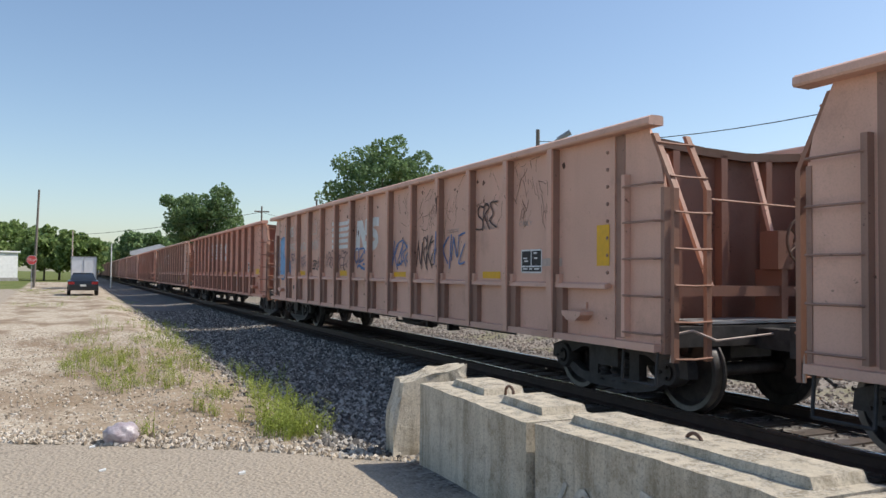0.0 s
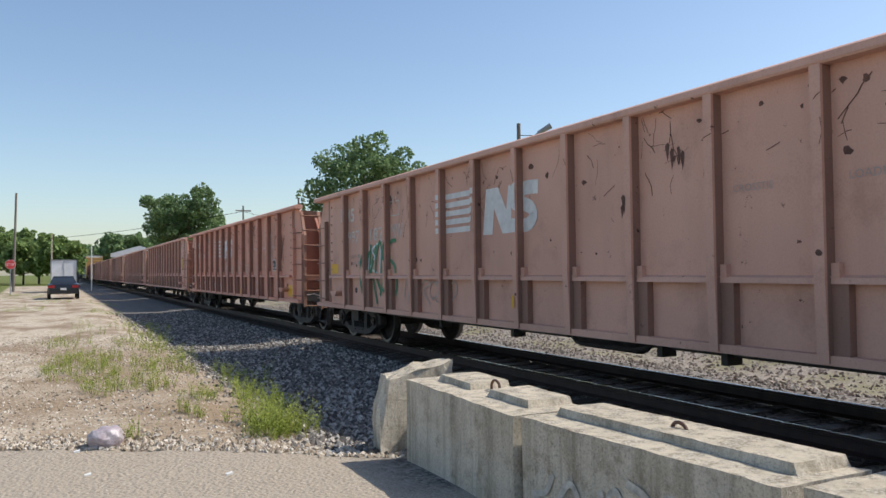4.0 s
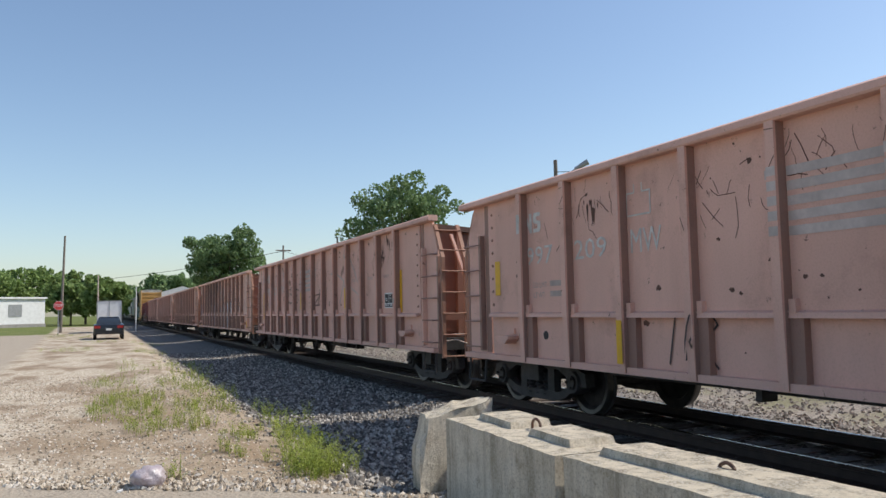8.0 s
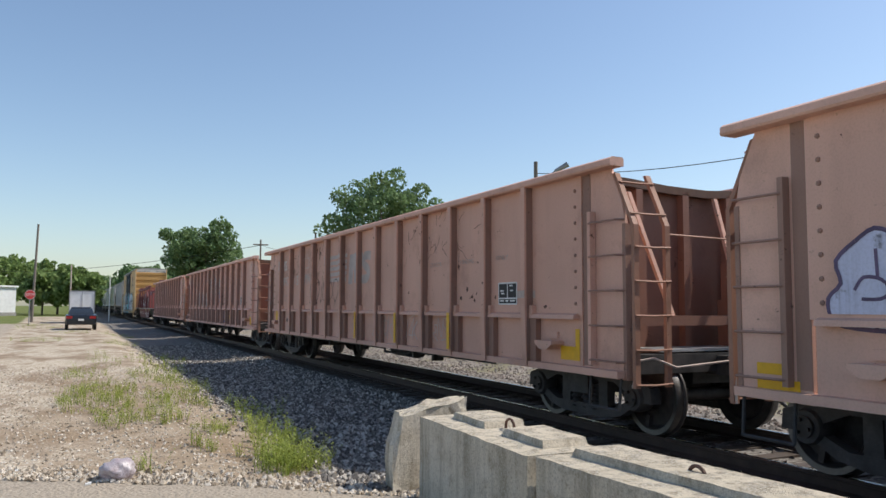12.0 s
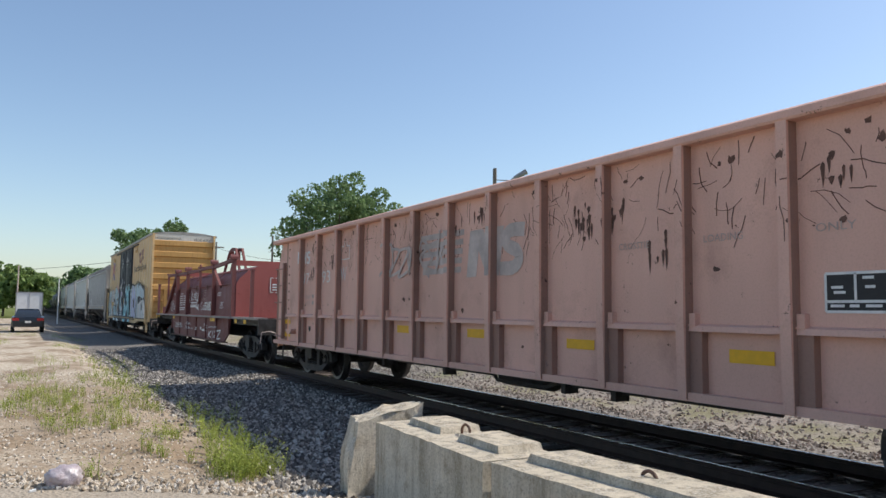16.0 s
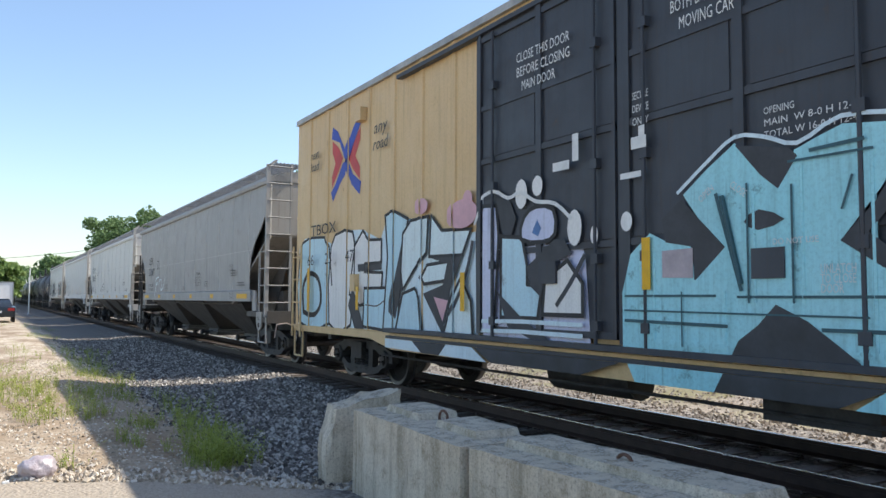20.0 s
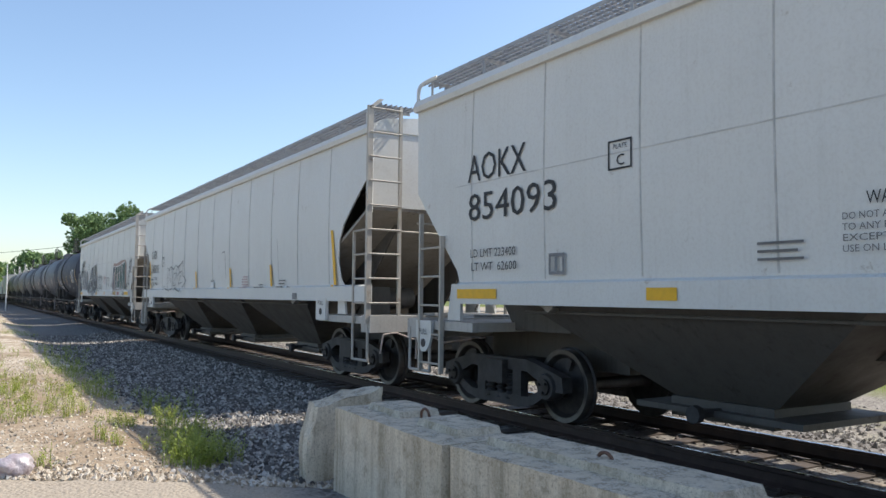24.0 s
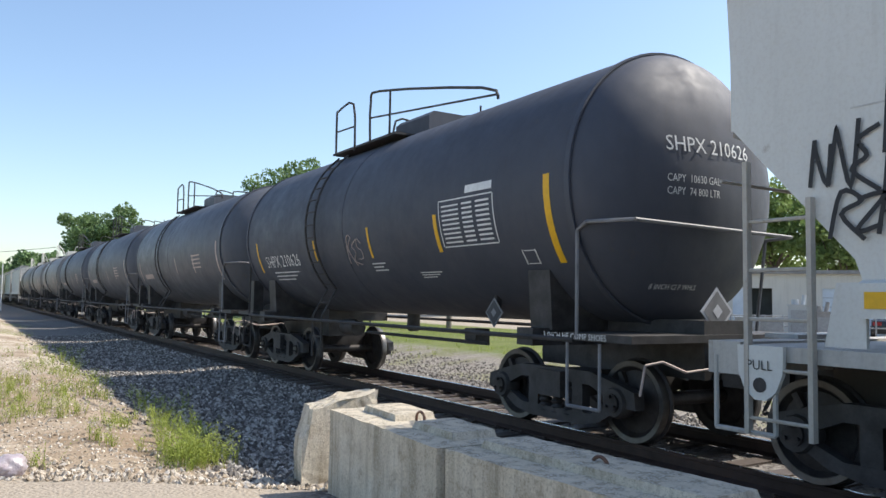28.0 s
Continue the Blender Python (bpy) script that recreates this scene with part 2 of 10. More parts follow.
# ---- mesh tools ----
class Shape:
    """Collects faces and turns them into one mesh."""

    def __init__(self):
        self.v, self.f = [], []

    def face(self, pts):
        k = len(self.v)
        self.v += [tuple(p) for p in pts]
        self.f.append(tuple(range(k, k + len(pts))))
        return self

    def hexa(self, p):
        k = len(self.v)
        self.v += [tuple(q) for q in p]
        self.f += [tuple(k + i for i in q) for q in ((0, 3, 2, 1), (4, 5, 6, 7), (0, 1, 5, 4), (1, 2, 6, 5), (2, 3, 7, 6), (3, 0, 4, 7))]
        return self

    def box(self, x0, x1, y0, y1, z0, z1):
        return self.hexa([(x0, y0, z0), (x1, y0, z0), (x1, y1, z0), (x0, y1, z0), (x0, y0, z1), (x1, y0, z1), (x1, y1, z1), (x0, y1, z1)])

    def prism(self, pts, axis, lo, hi):
        """A polygon pushed along an axis; pts hold the two other coordinates in xyz order."""
        def at(p, h):
            return {"x": (h, p[0], p[1]), "y": (p[0], h, p[1]), "z": (p[0], p[1], h)}[axis]
        k, n = len(self.v), len(pts)
        self.v += [at(p, lo) for p in pts] + [at(p, hi) for p in pts]
        self.f += [tuple(range(k + n - 1, k - 1, -1)), tuple(range(k + n, k + 2 * n))]
        self.f += [(k + i, k + (i + 1) % n, k + n + (i + 1) % n, k + n + i) for i in range(n)]
        return self

    def tube(self, p, q, r, n=6, r2=None):
        p, q = Vector(p), Vector(q)
        d = (q - p)
        a = d.orthogonal().normalized()
        b = d.normalized().cross(a)
        k = len(self.v)
        for c, rr in ((p, r), (q, r if r2 is None else r2)):
            self.v += [tuple(c + (a * math.cos(2 * math.pi * i / n) + b * math.sin(2 * math.pi * i / n)) * rr) for i in range(n)]
        self.f += [(k + i, k + (i + 1) % n, k + n + (i + 1) % n, k + n + i) for i in range(n)]
        self.f += [tuple(range(k + n - 1, k - 1, -1)), tuple(range(k + n, k + 2 * n))]
        return self

    def path(self, pts, r, n=6):
        for a, b in zip(pts[:-1], pts[1:]):
            self.tube(a, b, r, n)
        return self

    def lathe(self, prof, axis, centre, n=20, caps=True):
        """prof: (radius, place along the axis) turned round the axis through centre."""
        k = len(self.v)
        for r, h in prof:
            for i in range(n):
                c, s = math.cos(2 * math.pi * i / n) * r, math.sin(2 * math.pi * i / n) * r
                o = {"x": (h, c, s), "y": (s, h, c), "z": (c, s, h)}[axis]
                self.v.append(tuple(o[j] + centre[j] for j in range(3)))
        for j in range(len(prof) - 1):
            self.f += [(k + j * n + i, k + j * n + (i + 1) % n, k + (j + 1) * n + (i + 1) % n, k + (j + 1) * n + i) for i in range(n)]
        if caps:
            m = k + (len(prof) - 1) * n
            self.f += [tuple(range(k + n - 1, k - 1, -1)), tuple(range(m, m + n))]
        return self

    def ring(self, centre, axis, R, r, n=20, m=6):
        """A torus."""
        k = len(self.v)
        for i in range(n):
            a = 2 * math.pi * i / n
            for j in range(m):
                b = 2 * math.pi * j / m
                rad, h = R + r * math.cos(b), r * math.sin(b)
                c, s = math.cos(a) * rad, math.sin(a) * rad
                o = {"x": (h, c, s), "y": (s, h, c), "z": (c, s, h)}[axis]
                self.v.append(tuple(o[q] + centre[q] for q in range(3)))
        for i in range(n):
            for j in range(m):
                self.f.append((k + i * m + j, k + ((i + 1) % n) * m + j, k + ((i + 1) % n) * m + (j + 1) % m, k + i * m + (j + 1) % m))
        return self

    def mesh(self, name, mat, smooth=True, fix=True):
        me = bpy.data.meshes.new(name)
        me.from_pydata(self.v, [], self.f)
        if fix:
            bm = bmesh.new()
            bm.from_mesh(me)
            bmesh.ops.recalc_face_normals(bm, faces=bm.faces)
            bm.to_mesh(me)
            bm.free()
        if mat:
            me.materials.append(mat)
        if smooth:
            me.polygons.foreach_set("use_smooth", [True] * len(me.polygons))
            me.set_sharp_from_angle(angle=radians(38))
        return me


def part(name, shape, material, parent, label="", fix=True):
    """One mesh under a thing or under a part."""
    ob = new(name, shape if isinstance(shape, bpy.types.Mesh) else shape.mesh(name, material, fix=fix))
    ob.parent = parent
    if label:
        ob["label"] = label
    return ob


def thing(name, label, category, group="", kind=""):
    return tagged(new(name), label, category, group, kind)


def solid(name, shape, material, label, category, group="", kind="", fix=True):
    """A top-level thing of one mesh."""
    return tagged(new(name, shape.mesh(name, material, fix=fix)), label, category, group, kind)


@lru_cache(maxsize=None)
def letters(body, size, shear=0.0):
    """A mesh of the built-in font, lying in its own plane."""
    cu = bpy.data.curves.new("lettering", "FONT")
    cu.body, cu.size, cu.shear, cu.resolution_u = body, size, shear, 2
    ob = bpy.data.objects.new("lettering", cu)
    me = bpy.data.meshes.new_from_object(ob)
    bpy.data.objects.remove(ob)
    return me


# side lettering reads towards -y, seen from -x
SIDE = Matrix(((0, 0, -1, 0), (-1, 0, 0, 0), (0, 1, 0, 0), (0, 0, 0, 1)))
FRONT = Matrix(((1, 0, 0, 0), (0, 0, -1, 0), (0, 1, 0, 0), (0, 0, 0, 1)))


def lettered(body, size, x, y, z, mat, parent, width=None, turn=SIDE, tilt=0.0, shear=0.0, name="lettering"):
    me = letters(body, size, shear).copy()
    me.materials.clear()
    me.materials.append(mat)
    ob = new(name, me)
    ob.parent = parent
    s = 1.0
    if width:
        xs = [v.co.x for v in me.vertices]
        s = width / max(1e-3, max(xs) - min(xs))
        for v in me.vertices:
            v.co.x *= s
    ob.matrix_basis = Matrix.Translation((x, y, z)) @ turn @ Matrix.Rotation(radians(tilt), 4, "Z")
    return ob


# ---- flat paint laid on sides with posts and ribs ----
def clip(poly, axis, v, keep_above):
    out = []
    for a, b in zip(poly, poly[1:] + poly[:1]):
        ia, ib = (a[axis] >= v) == keep_above or a[axis] == v, (b[axis] >= v) == keep_above or b[axis] == v
        if ia:
            out.append(a)
        if ia != ib:
            t = (v - a[axis]) / (b[axis] - a[axis])
            out.append((a[0] + t * (b[0] - a[0]), a[1] + t * (b[1] - a[1])))
    return out


def drape(shape, poly, slabs, lift):
    """Lays a polygon of (y, z) on the slabs (y0, y1, z0, z1, x) of a side, lift metres proud."""
    for y0, y1, z0, z1, x in slabs:
        p = poly
        for ax, v, up in ((0, y0, True), (0, y1, False), (1, z0, True), (1, z1, False)):
            p = clip(p, ax, v, up) if len(p) > 2 else p
        if len(p) > 2:
            shape.face([(x - lift, q[0], q[1]) for q in p])
    return shape


def smooth_line(pts, n=5, closed=False):
    """A Catmull-Rom curve through points."""
    q = list(pts)
    if closed:
        q = [q[-1]] + q + [q[0], q[1]]
    else:
        q = [q[0]] + q + [q[-1]]
    out = []
    for i in range(1, len(q) - 2):
        p0, p1, p2, p3 = q[i - 1:i + 3]
        for k in range(n):
            t = k / n
            out.append(tuple(0.5 * (2 * b + (c - a) * t + (2 * a - 5 * b + 4 * c - d) * t * t + (3 * b - a - 3 * c + d) * t ** 3) for a, b, c, d in zip(p0, p1, p2, p3)))
    if not closed:
        out.append(tuple(q[-2]))
    return out


def stroke(shape, pts, width, slabs, lift):
    """A brushed line of (y, z) points, mitred so that its pieces do not overlap."""
    q = [pts[0]]
    for p in pts[1:]:
        if math.hypot(p[0] - q[-1][0], p[1] - q[-1][1]) > 1e-4:
            q.append(p)
    if len(q) < 2:
        return shape
    closed = len(q) > 3 and math.hypot(q[0][0] - q[-1][0], q[0][1] - q[-1][1]) < 1e-3
    d = [Vector((b[0] - a[0], b[1] - a[1])).normalized() for a, b in zip(q[:-1], q[1:])]
    side = []
    for i in range(len(q)):
        a = d[i - 1] if i > 0 else (d[-1] if closed else d[0])
        b = d[i] if i < len(d) else (d[0] if closed else d[-1])
        t = (a + b)
        t = t.normalized() if t.length > 0.2 else b
        m = min(1.8, 1.0 / max(0.3, t.dot(b)))
        side.append(Vector((-t.y, t.x)) * width / 2 * m)
    for i in range(len(q) - 1):
        a, b, n, m = q[i], q[i + 1], side[i], side[i + 1]
        drape(shape, [(a[0] + n.x, a[1] + n.y), (b[0] + m.x, b[1] + m.y), (b[0] - m.x, b[1] - m.y), (a[0] - n.x, a[1] - n.y)], slabs, lift + 0.0003 * (i % 9))
    return shape


HANDSTYLE = (((0, 0), (0.12, 1.05), (0.2, 0.95), (0.68, 0.1), (0.86, 1.15)), ((0.5, 0.02), (0.12, 0.3), (0.2, 0.88), (0.66, 0.94), (0.82, 0.35), (0.42, -0.02)),
             ((0.85, 0.92), (0.25, 1.0), (0.2, 0.62), (0.75, 0.45), (0.7, 0.04), (-0.05, 0.02)), ((0.85, 1.0), (0.15, 0.85), (0.5, 0.55), (0.08, 0.25), (0.9, -0.02)),
             ((0.05, -0.1), (0.22, 1.05), (0.8, 0.85), (0.3, 0.48), (0.95, -0.15)), ((0.15, 1.15), (0.1, 0.0), (0.2, 0.42), (0.85, 1.1), (0.3, 0.5), (0.9, -0.1)),
             ((0.55, 1.2), (0.42, -0.2)), ((0.05, 0.95), (0.9, 1.0), (0.1, 0.05), (0.95, 0.1)))


def scribble(rng, y, z, w, h, loops=4):
    """A tag-like row of hand strokes that nobody can read."""
    lines = []
    for i in range(loops):
        f, k = rng.choice(HANDSTYLE), rng.uniform(0.85, 1.15)
        low = rng.uniform(-0.06, 0.06)
        pts = [(y - w / loops * (i + (p[0] * 1.4 + 0.15 * p[1] + rng.uniform(-0.07, 0.07)) * k), z + h * (0.08 + low + 0.84 * p[1] * k + rng.uniform(-0.08, 0.08))) for p in f]
        lines.append(smooth_line(pts, 4))
    return lines

# ---- the train ----
def bogie(parent, y, base=2.05, r=0.45):
    """A three-piece bogie with two wheelsets; its wheels stand on z = 0."""
    b = part("bogie", Shape().box(-1.15, 1.15, -0.22, 0.22, 0.42, 0.72).box(-0.3, 0.3, -0.35, 0.35, 0.7, 0.85), BLACKISH, parent, "grimy black cast-steel bogie")
    b.location = (0, y, 0)
    for sx in (-1, 1):
        x = sx * 0.99
        s = Shape()
        a, d = sorted((x - 0.07 * sx, x + 0.07 * sx))
        top = [(-1.32, 0.4), (-1.3, 0.58), (-1.05, 0.65), (-0.62, 0.75), (0.62, 0.75), (1.05, 0.65), (1.3, 0.58), (1.32, 0.4), (1.1, 0.4), (0.62, 0.6), (-0.62, 0.6), (-1.1, 0.4)]
        bottom = [(-1.15, 0.42), (-0.75, 0.2), (-0.45, 0.14), (0.45, 0.14), (0.75, 0.2), (1.15, 0.42), (1.0, 0.44), (0.62, 0.28), (-0.62, 0.28), (-1.0, 0.44)]
        s.prism(top, "x", a, d).prism(bottom, "x", a + 0.006, d - 0.006)
        for yy in (-0.4, 0.4):
            s.box(a + 0.012, d - 0.012, yy - 0.09, yy + 0.09, 0.2, 0.7)
        for yy in (-base / 2, base / 2):
            s.lathe([(0.15, x - 0.11), (0.17, x - 0.06), (0.17, x + 0.06), (0.15, x + 0.11)], "x", (0, yy, r), 12)
        part("side_frame", s, BLACKISH, b)
        for yy in (-0.22, 0.0, 0.22):
            part("spring", Shape().lathe([(0.055 if k % 2 else 0.088, 0.22 + 0.032 * k) for k in range(11)], "z", (sx * 0.99, yy, 0), 10), BLACKISH, b)
    ws = Shape()
    for sx in (-1, 1):
        x = sx * 0.76
        ws.lathe([(0.06, x + sx * 0.07), (0.14, x + sx * 0.06), (0.16, x + sx * 0.02), (0.34, x - sx * 0.01), (0.385, x + sx * 0.05), (r - 0.005, x + sx * 0.055),
                  (r, x - sx * 0.045), (r + 0.027, x - sx * 0.06), (r + 0.025, x - sx * 0.085), (0.36, x - sx * 0.085), (0.33, x - sx * 0.05), (0.15, x - sx * 0.06), (0.1, x - sx * 0.1)], "x", (0, 0, 0), 28)
        for k in range(3):
            a = 2 * math.pi * k / 3
            ws.lathe([(0.018, x + sx * 0.36), (0.018, x + sx * 0.40)], "x", (0, math.cos(a) * 0.07, math.sin(a) * 0.07), 6)
        ws.lathe([(0.1, x + sx * 0.30), (0.1, x + sx * 0.37)], "x", (0, 0, 0), 12)
        ws.box(x + min(0, sx * 0.06) - 0.0, x + max(0, sx * 0.06), -0.03, 0.03, 0.22, 0.36)
    ws.lathe([(0.08, -1.08), (0.08, 1.08)], "x", (0, 0, 0), 10)
    wm = ws.mesh("wheelset", WHEEL)
    tr = Shape()
    for sx in (-1, 1):
        x = sx * 0.76
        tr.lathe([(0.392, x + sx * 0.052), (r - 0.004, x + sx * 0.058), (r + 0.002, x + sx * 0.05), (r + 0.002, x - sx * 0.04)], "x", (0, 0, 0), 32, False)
    wm.materials.append(RIM)
    for yy in (-base / 2, base / 2):
        w = part("wheelset", wm, None, b)
        w.matrix_parent_inverse = Matrix.Translation((0, yy, r))
        WHEELSETS.append(w)
    # the worn, bright edge of each tread belongs to the wheel
    bm = bmesh.new()
    bm.from_mesh(wm)
    tm = tr.mesh("tread", RIM)
    for p in tm.polygons:
        p.material_index = 1
    n0 = len(bm.faces)
    bm.from_mesh(tm)
    bm.faces.ensure_lookup_table()
    for i in range(n0, len(bm.faces)):
        bm.faces[i].material_index = 1
    bm.to_mesh(wm)
    bm.free()
    return b


WHEELSETS = []


def coupler(parent, y, d, reach):
    """Knuckle coupler, hose and cut lever at one end; d is the way out (+1 or -1)."""
    s = Shape()
    ye = y + d * reach
    s.box(-0.12, 0.12, min(y - d * 0.4, ye - d * 0.2), max(y - d * 0.4, ye - d * 0.2), 0.72, 0.95)
    s.prism([(-0.2, ye - d * 0.28), (0.2, ye - d * 0.28), (0.2, ye - d * 0.05), (0.06, ye), (-0.2, ye - d * 0.02)], "z", 0.66, 1.0)
    part("coupler", s, BLACKISH, parent)
    h = Shape()
    h.path(smooth_line([(0.35, y, 0.78), (0.38, y + d * 0.2, 0.6), (0.3, ye - d * 0.15, 0.38), (0.12, ye + d * 0.02, 0.4)], 4), 0.022, 6)
    part("air_hose", h, BLACKISH, parent)
    c = Shape()
    c.path([(-1.45, y + d * 0.06, 0.62), (-1.42, y + d * 0.1, 0.92), (-1.2, y + d * 0.12, 0.95), (-0.9, y + d * 0.15, 0.84), (-0.12, y + d * 0.2, 0.9)], 0.014, 6)
    part("cut_lever", c, FADEDWHITE, parent)


def ladder(parent, a, b, w, n, r=0.016, mat=None, stile=0.022, label=""):
    """Stiles along the line a-b, rungs across the vector w."""
    s = Shape()
    a, b, w = Vector(a), Vector(b), Vector(w)
    s.tube(a, b, stile, 6).tube(a + w, b + w, stile, 6)
    for i in range(n):
        p = a.lerp(b, (i + 0.5) / n)
        s.tube(p, p + w, r, 6)
    return part("ladder", s, mat or RUSTED, parent, label)


def brake_wheel(parent, x, y, z, R=0.28, mat=None):
    s = Shape().ring((x, y, z), "y", R, 0.018, 22, 6)
    for k in range(6):
        a = math.pi * k / 3
        s.tube((x, y + 0.03, z), (x + math.sin(a) * R, y, z + math.cos(a) * R), 0.012, 5)
    s.lathe([(0.06, -0.02), (0.05, 0.12)], "y", (x, y, z), 10)
    return part("brake_wheel", s, mat or RUSTED, parent)


PATCH = plain("dark_patch_paint", (0.045, 0.03, 0.032), 0.6, 0.3, 3.0)
GREENLEAF = plain("bright_green_tag", (0.10, 0.28, 0.16), 0.6, 0.25, 4.0)
SCAR = plain("scratch_rust", (0.15, 0.08, 0.06), 0.75, 0.35, 8.0)
POSTS = [1.155 * n for n in range(-6, 7)]


def gond_slabs():
    out = []
    edges = sorted([-8.08, 8.08] + POSTS)
    for a, b in zip(edges[:-1], edges[1:]):
        out.append((a + 0.058, b - 0.058, 1.47, 3.14, -1.50))
        out.append((a + 0.058, b - 0.058, 0.84, 1.40, -1.47))
    for p in POSTS:
        out.append((p - 0.052, p + 0.052, 0.8, 3.15, -1.63))
    out += [(8.08, 8.9, 0.78, 2.4, -1.475), (-8.9, -8.08, 0.78, 2.4, -1.475)]
    return out


GSLAB = gond_slabs()


def gondola():
    """A high-sided gondola wagon; its visible side faces -x, its origin lies on the rails under its middle."""
    g = thing("gondola_wagon", "", "freight wagon", "gondolas of the train")
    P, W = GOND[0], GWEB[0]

    def sbox(shape, sx, x0, x1, y0, y1, z0, z1):
        return shape.box(min(sx * x0, sx * x1), max(sx * x0, sx * x1), min(y0, y1), max(y0, y1), z0, z1)

    for sx in (-1, 1):
        part("side_panel", sbox(Shape(), sx, 1.46, 1.50, -8.11, 8.11, 1.42, 3.16), P, g)
        part("lower_panel", sbox(Shape(), sx, 1.43, 1.47, -8.08, 8.08, 0.8, 1.42), P, g)
        edges = sorted([-8.08, 8.08] + POSTS)
        for a, b in zip(edges[:-1], edges[1:]):
            part("ledge", Shape().hexa([(sx * 1.455, a + 0.06, 1.385), (sx * 1.575, a + 0.06, 1.37), (sx * 1.575, b - 0.06, 1.37), (sx * 1.455, b - 0.06, 1.385),
                                        (sx * 1.455, a + 0.06, 1.455), (sx * 1.565, a + 0.06, 1.42), (sx * 1.565, b - 0.06, 1.42), (sx * 1.455, b - 0.06, 1.455)]), P, g)
        part("side_sill", sbox(Shape(), sx, 1.40, 1.585, -8.88, 8.88, 0.72, 0.80), P, g)
        part("top_chord", Shape().prism([(sx * q, z) for q, z in (((1.44, 3.135), (1.625, 3.135), (1.64, 3.155), (1.635, 3.215), (1.6, 3.24), (1.46, 3.24), (1.44, 3.22))[::sx])], "y", -8.86, 8.93), P, g)
        for p in POSTS:
            st = Shape().hexa([(sx * 1.6, p - 0.052, 0.73), (sx * 1.606, p - 0.052, 0.73), (sx * 1.606, p + 0.052, 0.73), (sx * 1.6, p + 0.052, 0.73),
                               (sx * 1.6, p - 0.052, 1.45), (sx * 1.63, p - 0.052, 1.45), (sx * 1.63, p + 0.052, 1.45), (sx * 1.6, p + 0.052, 1.45)])
            sbox(st, sx, 1.60, 1.63, p - 0.052, p + 0.052, 1.45, 3.14)
            sbox(st, sx, 1.46, 1.61, p + 0.03, p + 0.052, 0.74, 3.14)
            post = part("post", st, P, g)
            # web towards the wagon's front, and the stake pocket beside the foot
            part("post_web", sbox(Shape(), sx, 1.455, 1.602, p - 0.051, p - 0.03, 0.74, 3.138), W, post, "rusted post web with its shade in the colour")
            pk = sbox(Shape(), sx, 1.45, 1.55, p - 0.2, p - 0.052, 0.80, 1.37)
            part("stake_pocket", pk, W, post, "rusted stake pocket with its shade in the colour")
            br = sbox(Shape(), sx, 1.49, 1.56, p - 0.13, p - 0.055, 1.43, 1.54)
            part("ledge_bracket", sbox(br, sx, 1.49, 1.575, p - 0.14, p - 0.055, 1.42, 1.435), P, post)
        for e in (-1, 1):
            c = Shape().prism([(e * 8.11, 0.7), (e * 8.9, 0.7), (e * 8.92, 0.74), (e * 8.92, 2.45), (e * 8.86, 2.72), (e * 8.66, 3.137), (e * 8.11, 3.137)], "x", min(sx * 1.435, sx * 1.475), max(sx * 1.435, sx * 1.475))
            part("corner_panel", c, P, g)
            # dark strip for the recess beside the corner sheet, its shade in the colour
            part("corner_seam", sbox(Shape(), sx, 1.474, 1.482, e * 8.115, e * 8.27, 0.82, 3.13), W, g, "dark strip beside the corner sheet, recess shade in its colour")
            rv = Shape()
            for k in range(8):
                rv.lathe([(0.024, sx * 1.495), (0.022, sx * 1.512), (0.01, sx * 1.52)], "x", (0, e * 7.98, 1.56 + k * 0.2), 7)
            part("rivet_row", rv, W, g)
            # corner ladder: one angle stile and rungs let into the corner sheet's edge
            ld = sbox(Shape(), sx, 1.48, 1.56, e * 8.30, e * 8.36, 0.84, 2.66)
            part("ladder_stile", ld, W if e > 0 else P, g)
            for k in range(5):
                z = 0.90 + 0.404 * k
                part("rung", Shape().path([(sx * 1.56, e * 8.33, z), (sx * 1.575, e * 8.36, z), (sx * 1.575, e * 8.86, z), (sx * 1.47, e * 8.9, z)], 0.013, 5), W, g)
            part("corner_edge", sbox(Shape(), sx, 1.40, 1.485, e * 8.87, e * 8.925, 0.70, 2.47), W, g, "dark oxide corner edge")
            part("step", Shape().path([(sx * 1.50, e * 8.28, 0.72), (sx * 1.53, e * 8.28, 0.36), (sx * 1.53, e * 8.84, 0.36), (sx * 1.50, e * 8.84, 0.72)], 0.018, 6), BLACKISH, g)
            k = Shape().prism([(e * 7.27, 1.09), (e * 7.66, 1.09), (e * 7.66, 1.05), (e * 7.55, 0.98), (e * 7.38, 0.98), (e * 7.27, 1.05)], "x", min(sx * 1.46, sx * 1.66), max(sx * 1.46, sx * 1.66))
            part("jacking_pad", k, P, g)
            part("pad_plate", sbox(Shape(), sx, 1.46, 1.50, e * 7.36, e * 7.56, 1.12, 1.2), P, g)
    for e in (-1, 1):
        def y2(a, b):
            return min(e * a, e * b), max(e * a, e * b)
        rim = [(-1.45, 3.10), (-0.9, 3.07), (-0.3, 3.02), (0.35, 3.0), (0.9, 3.03), (1.45, 3.08)]
        part("end_wall", Shape().prism([(-1.46, 0.95), (1.46, 0.95)] + rim[::-1], "y", *y2(8.14, 8.19)), ENDRUST, g, "rusted inner end wall")
        cap = Shape()
        for (x0, z0), (x1, z1) in zip(rim[:-1], rim[1:]):
            ya, yb = y2(8.10, 8.30)
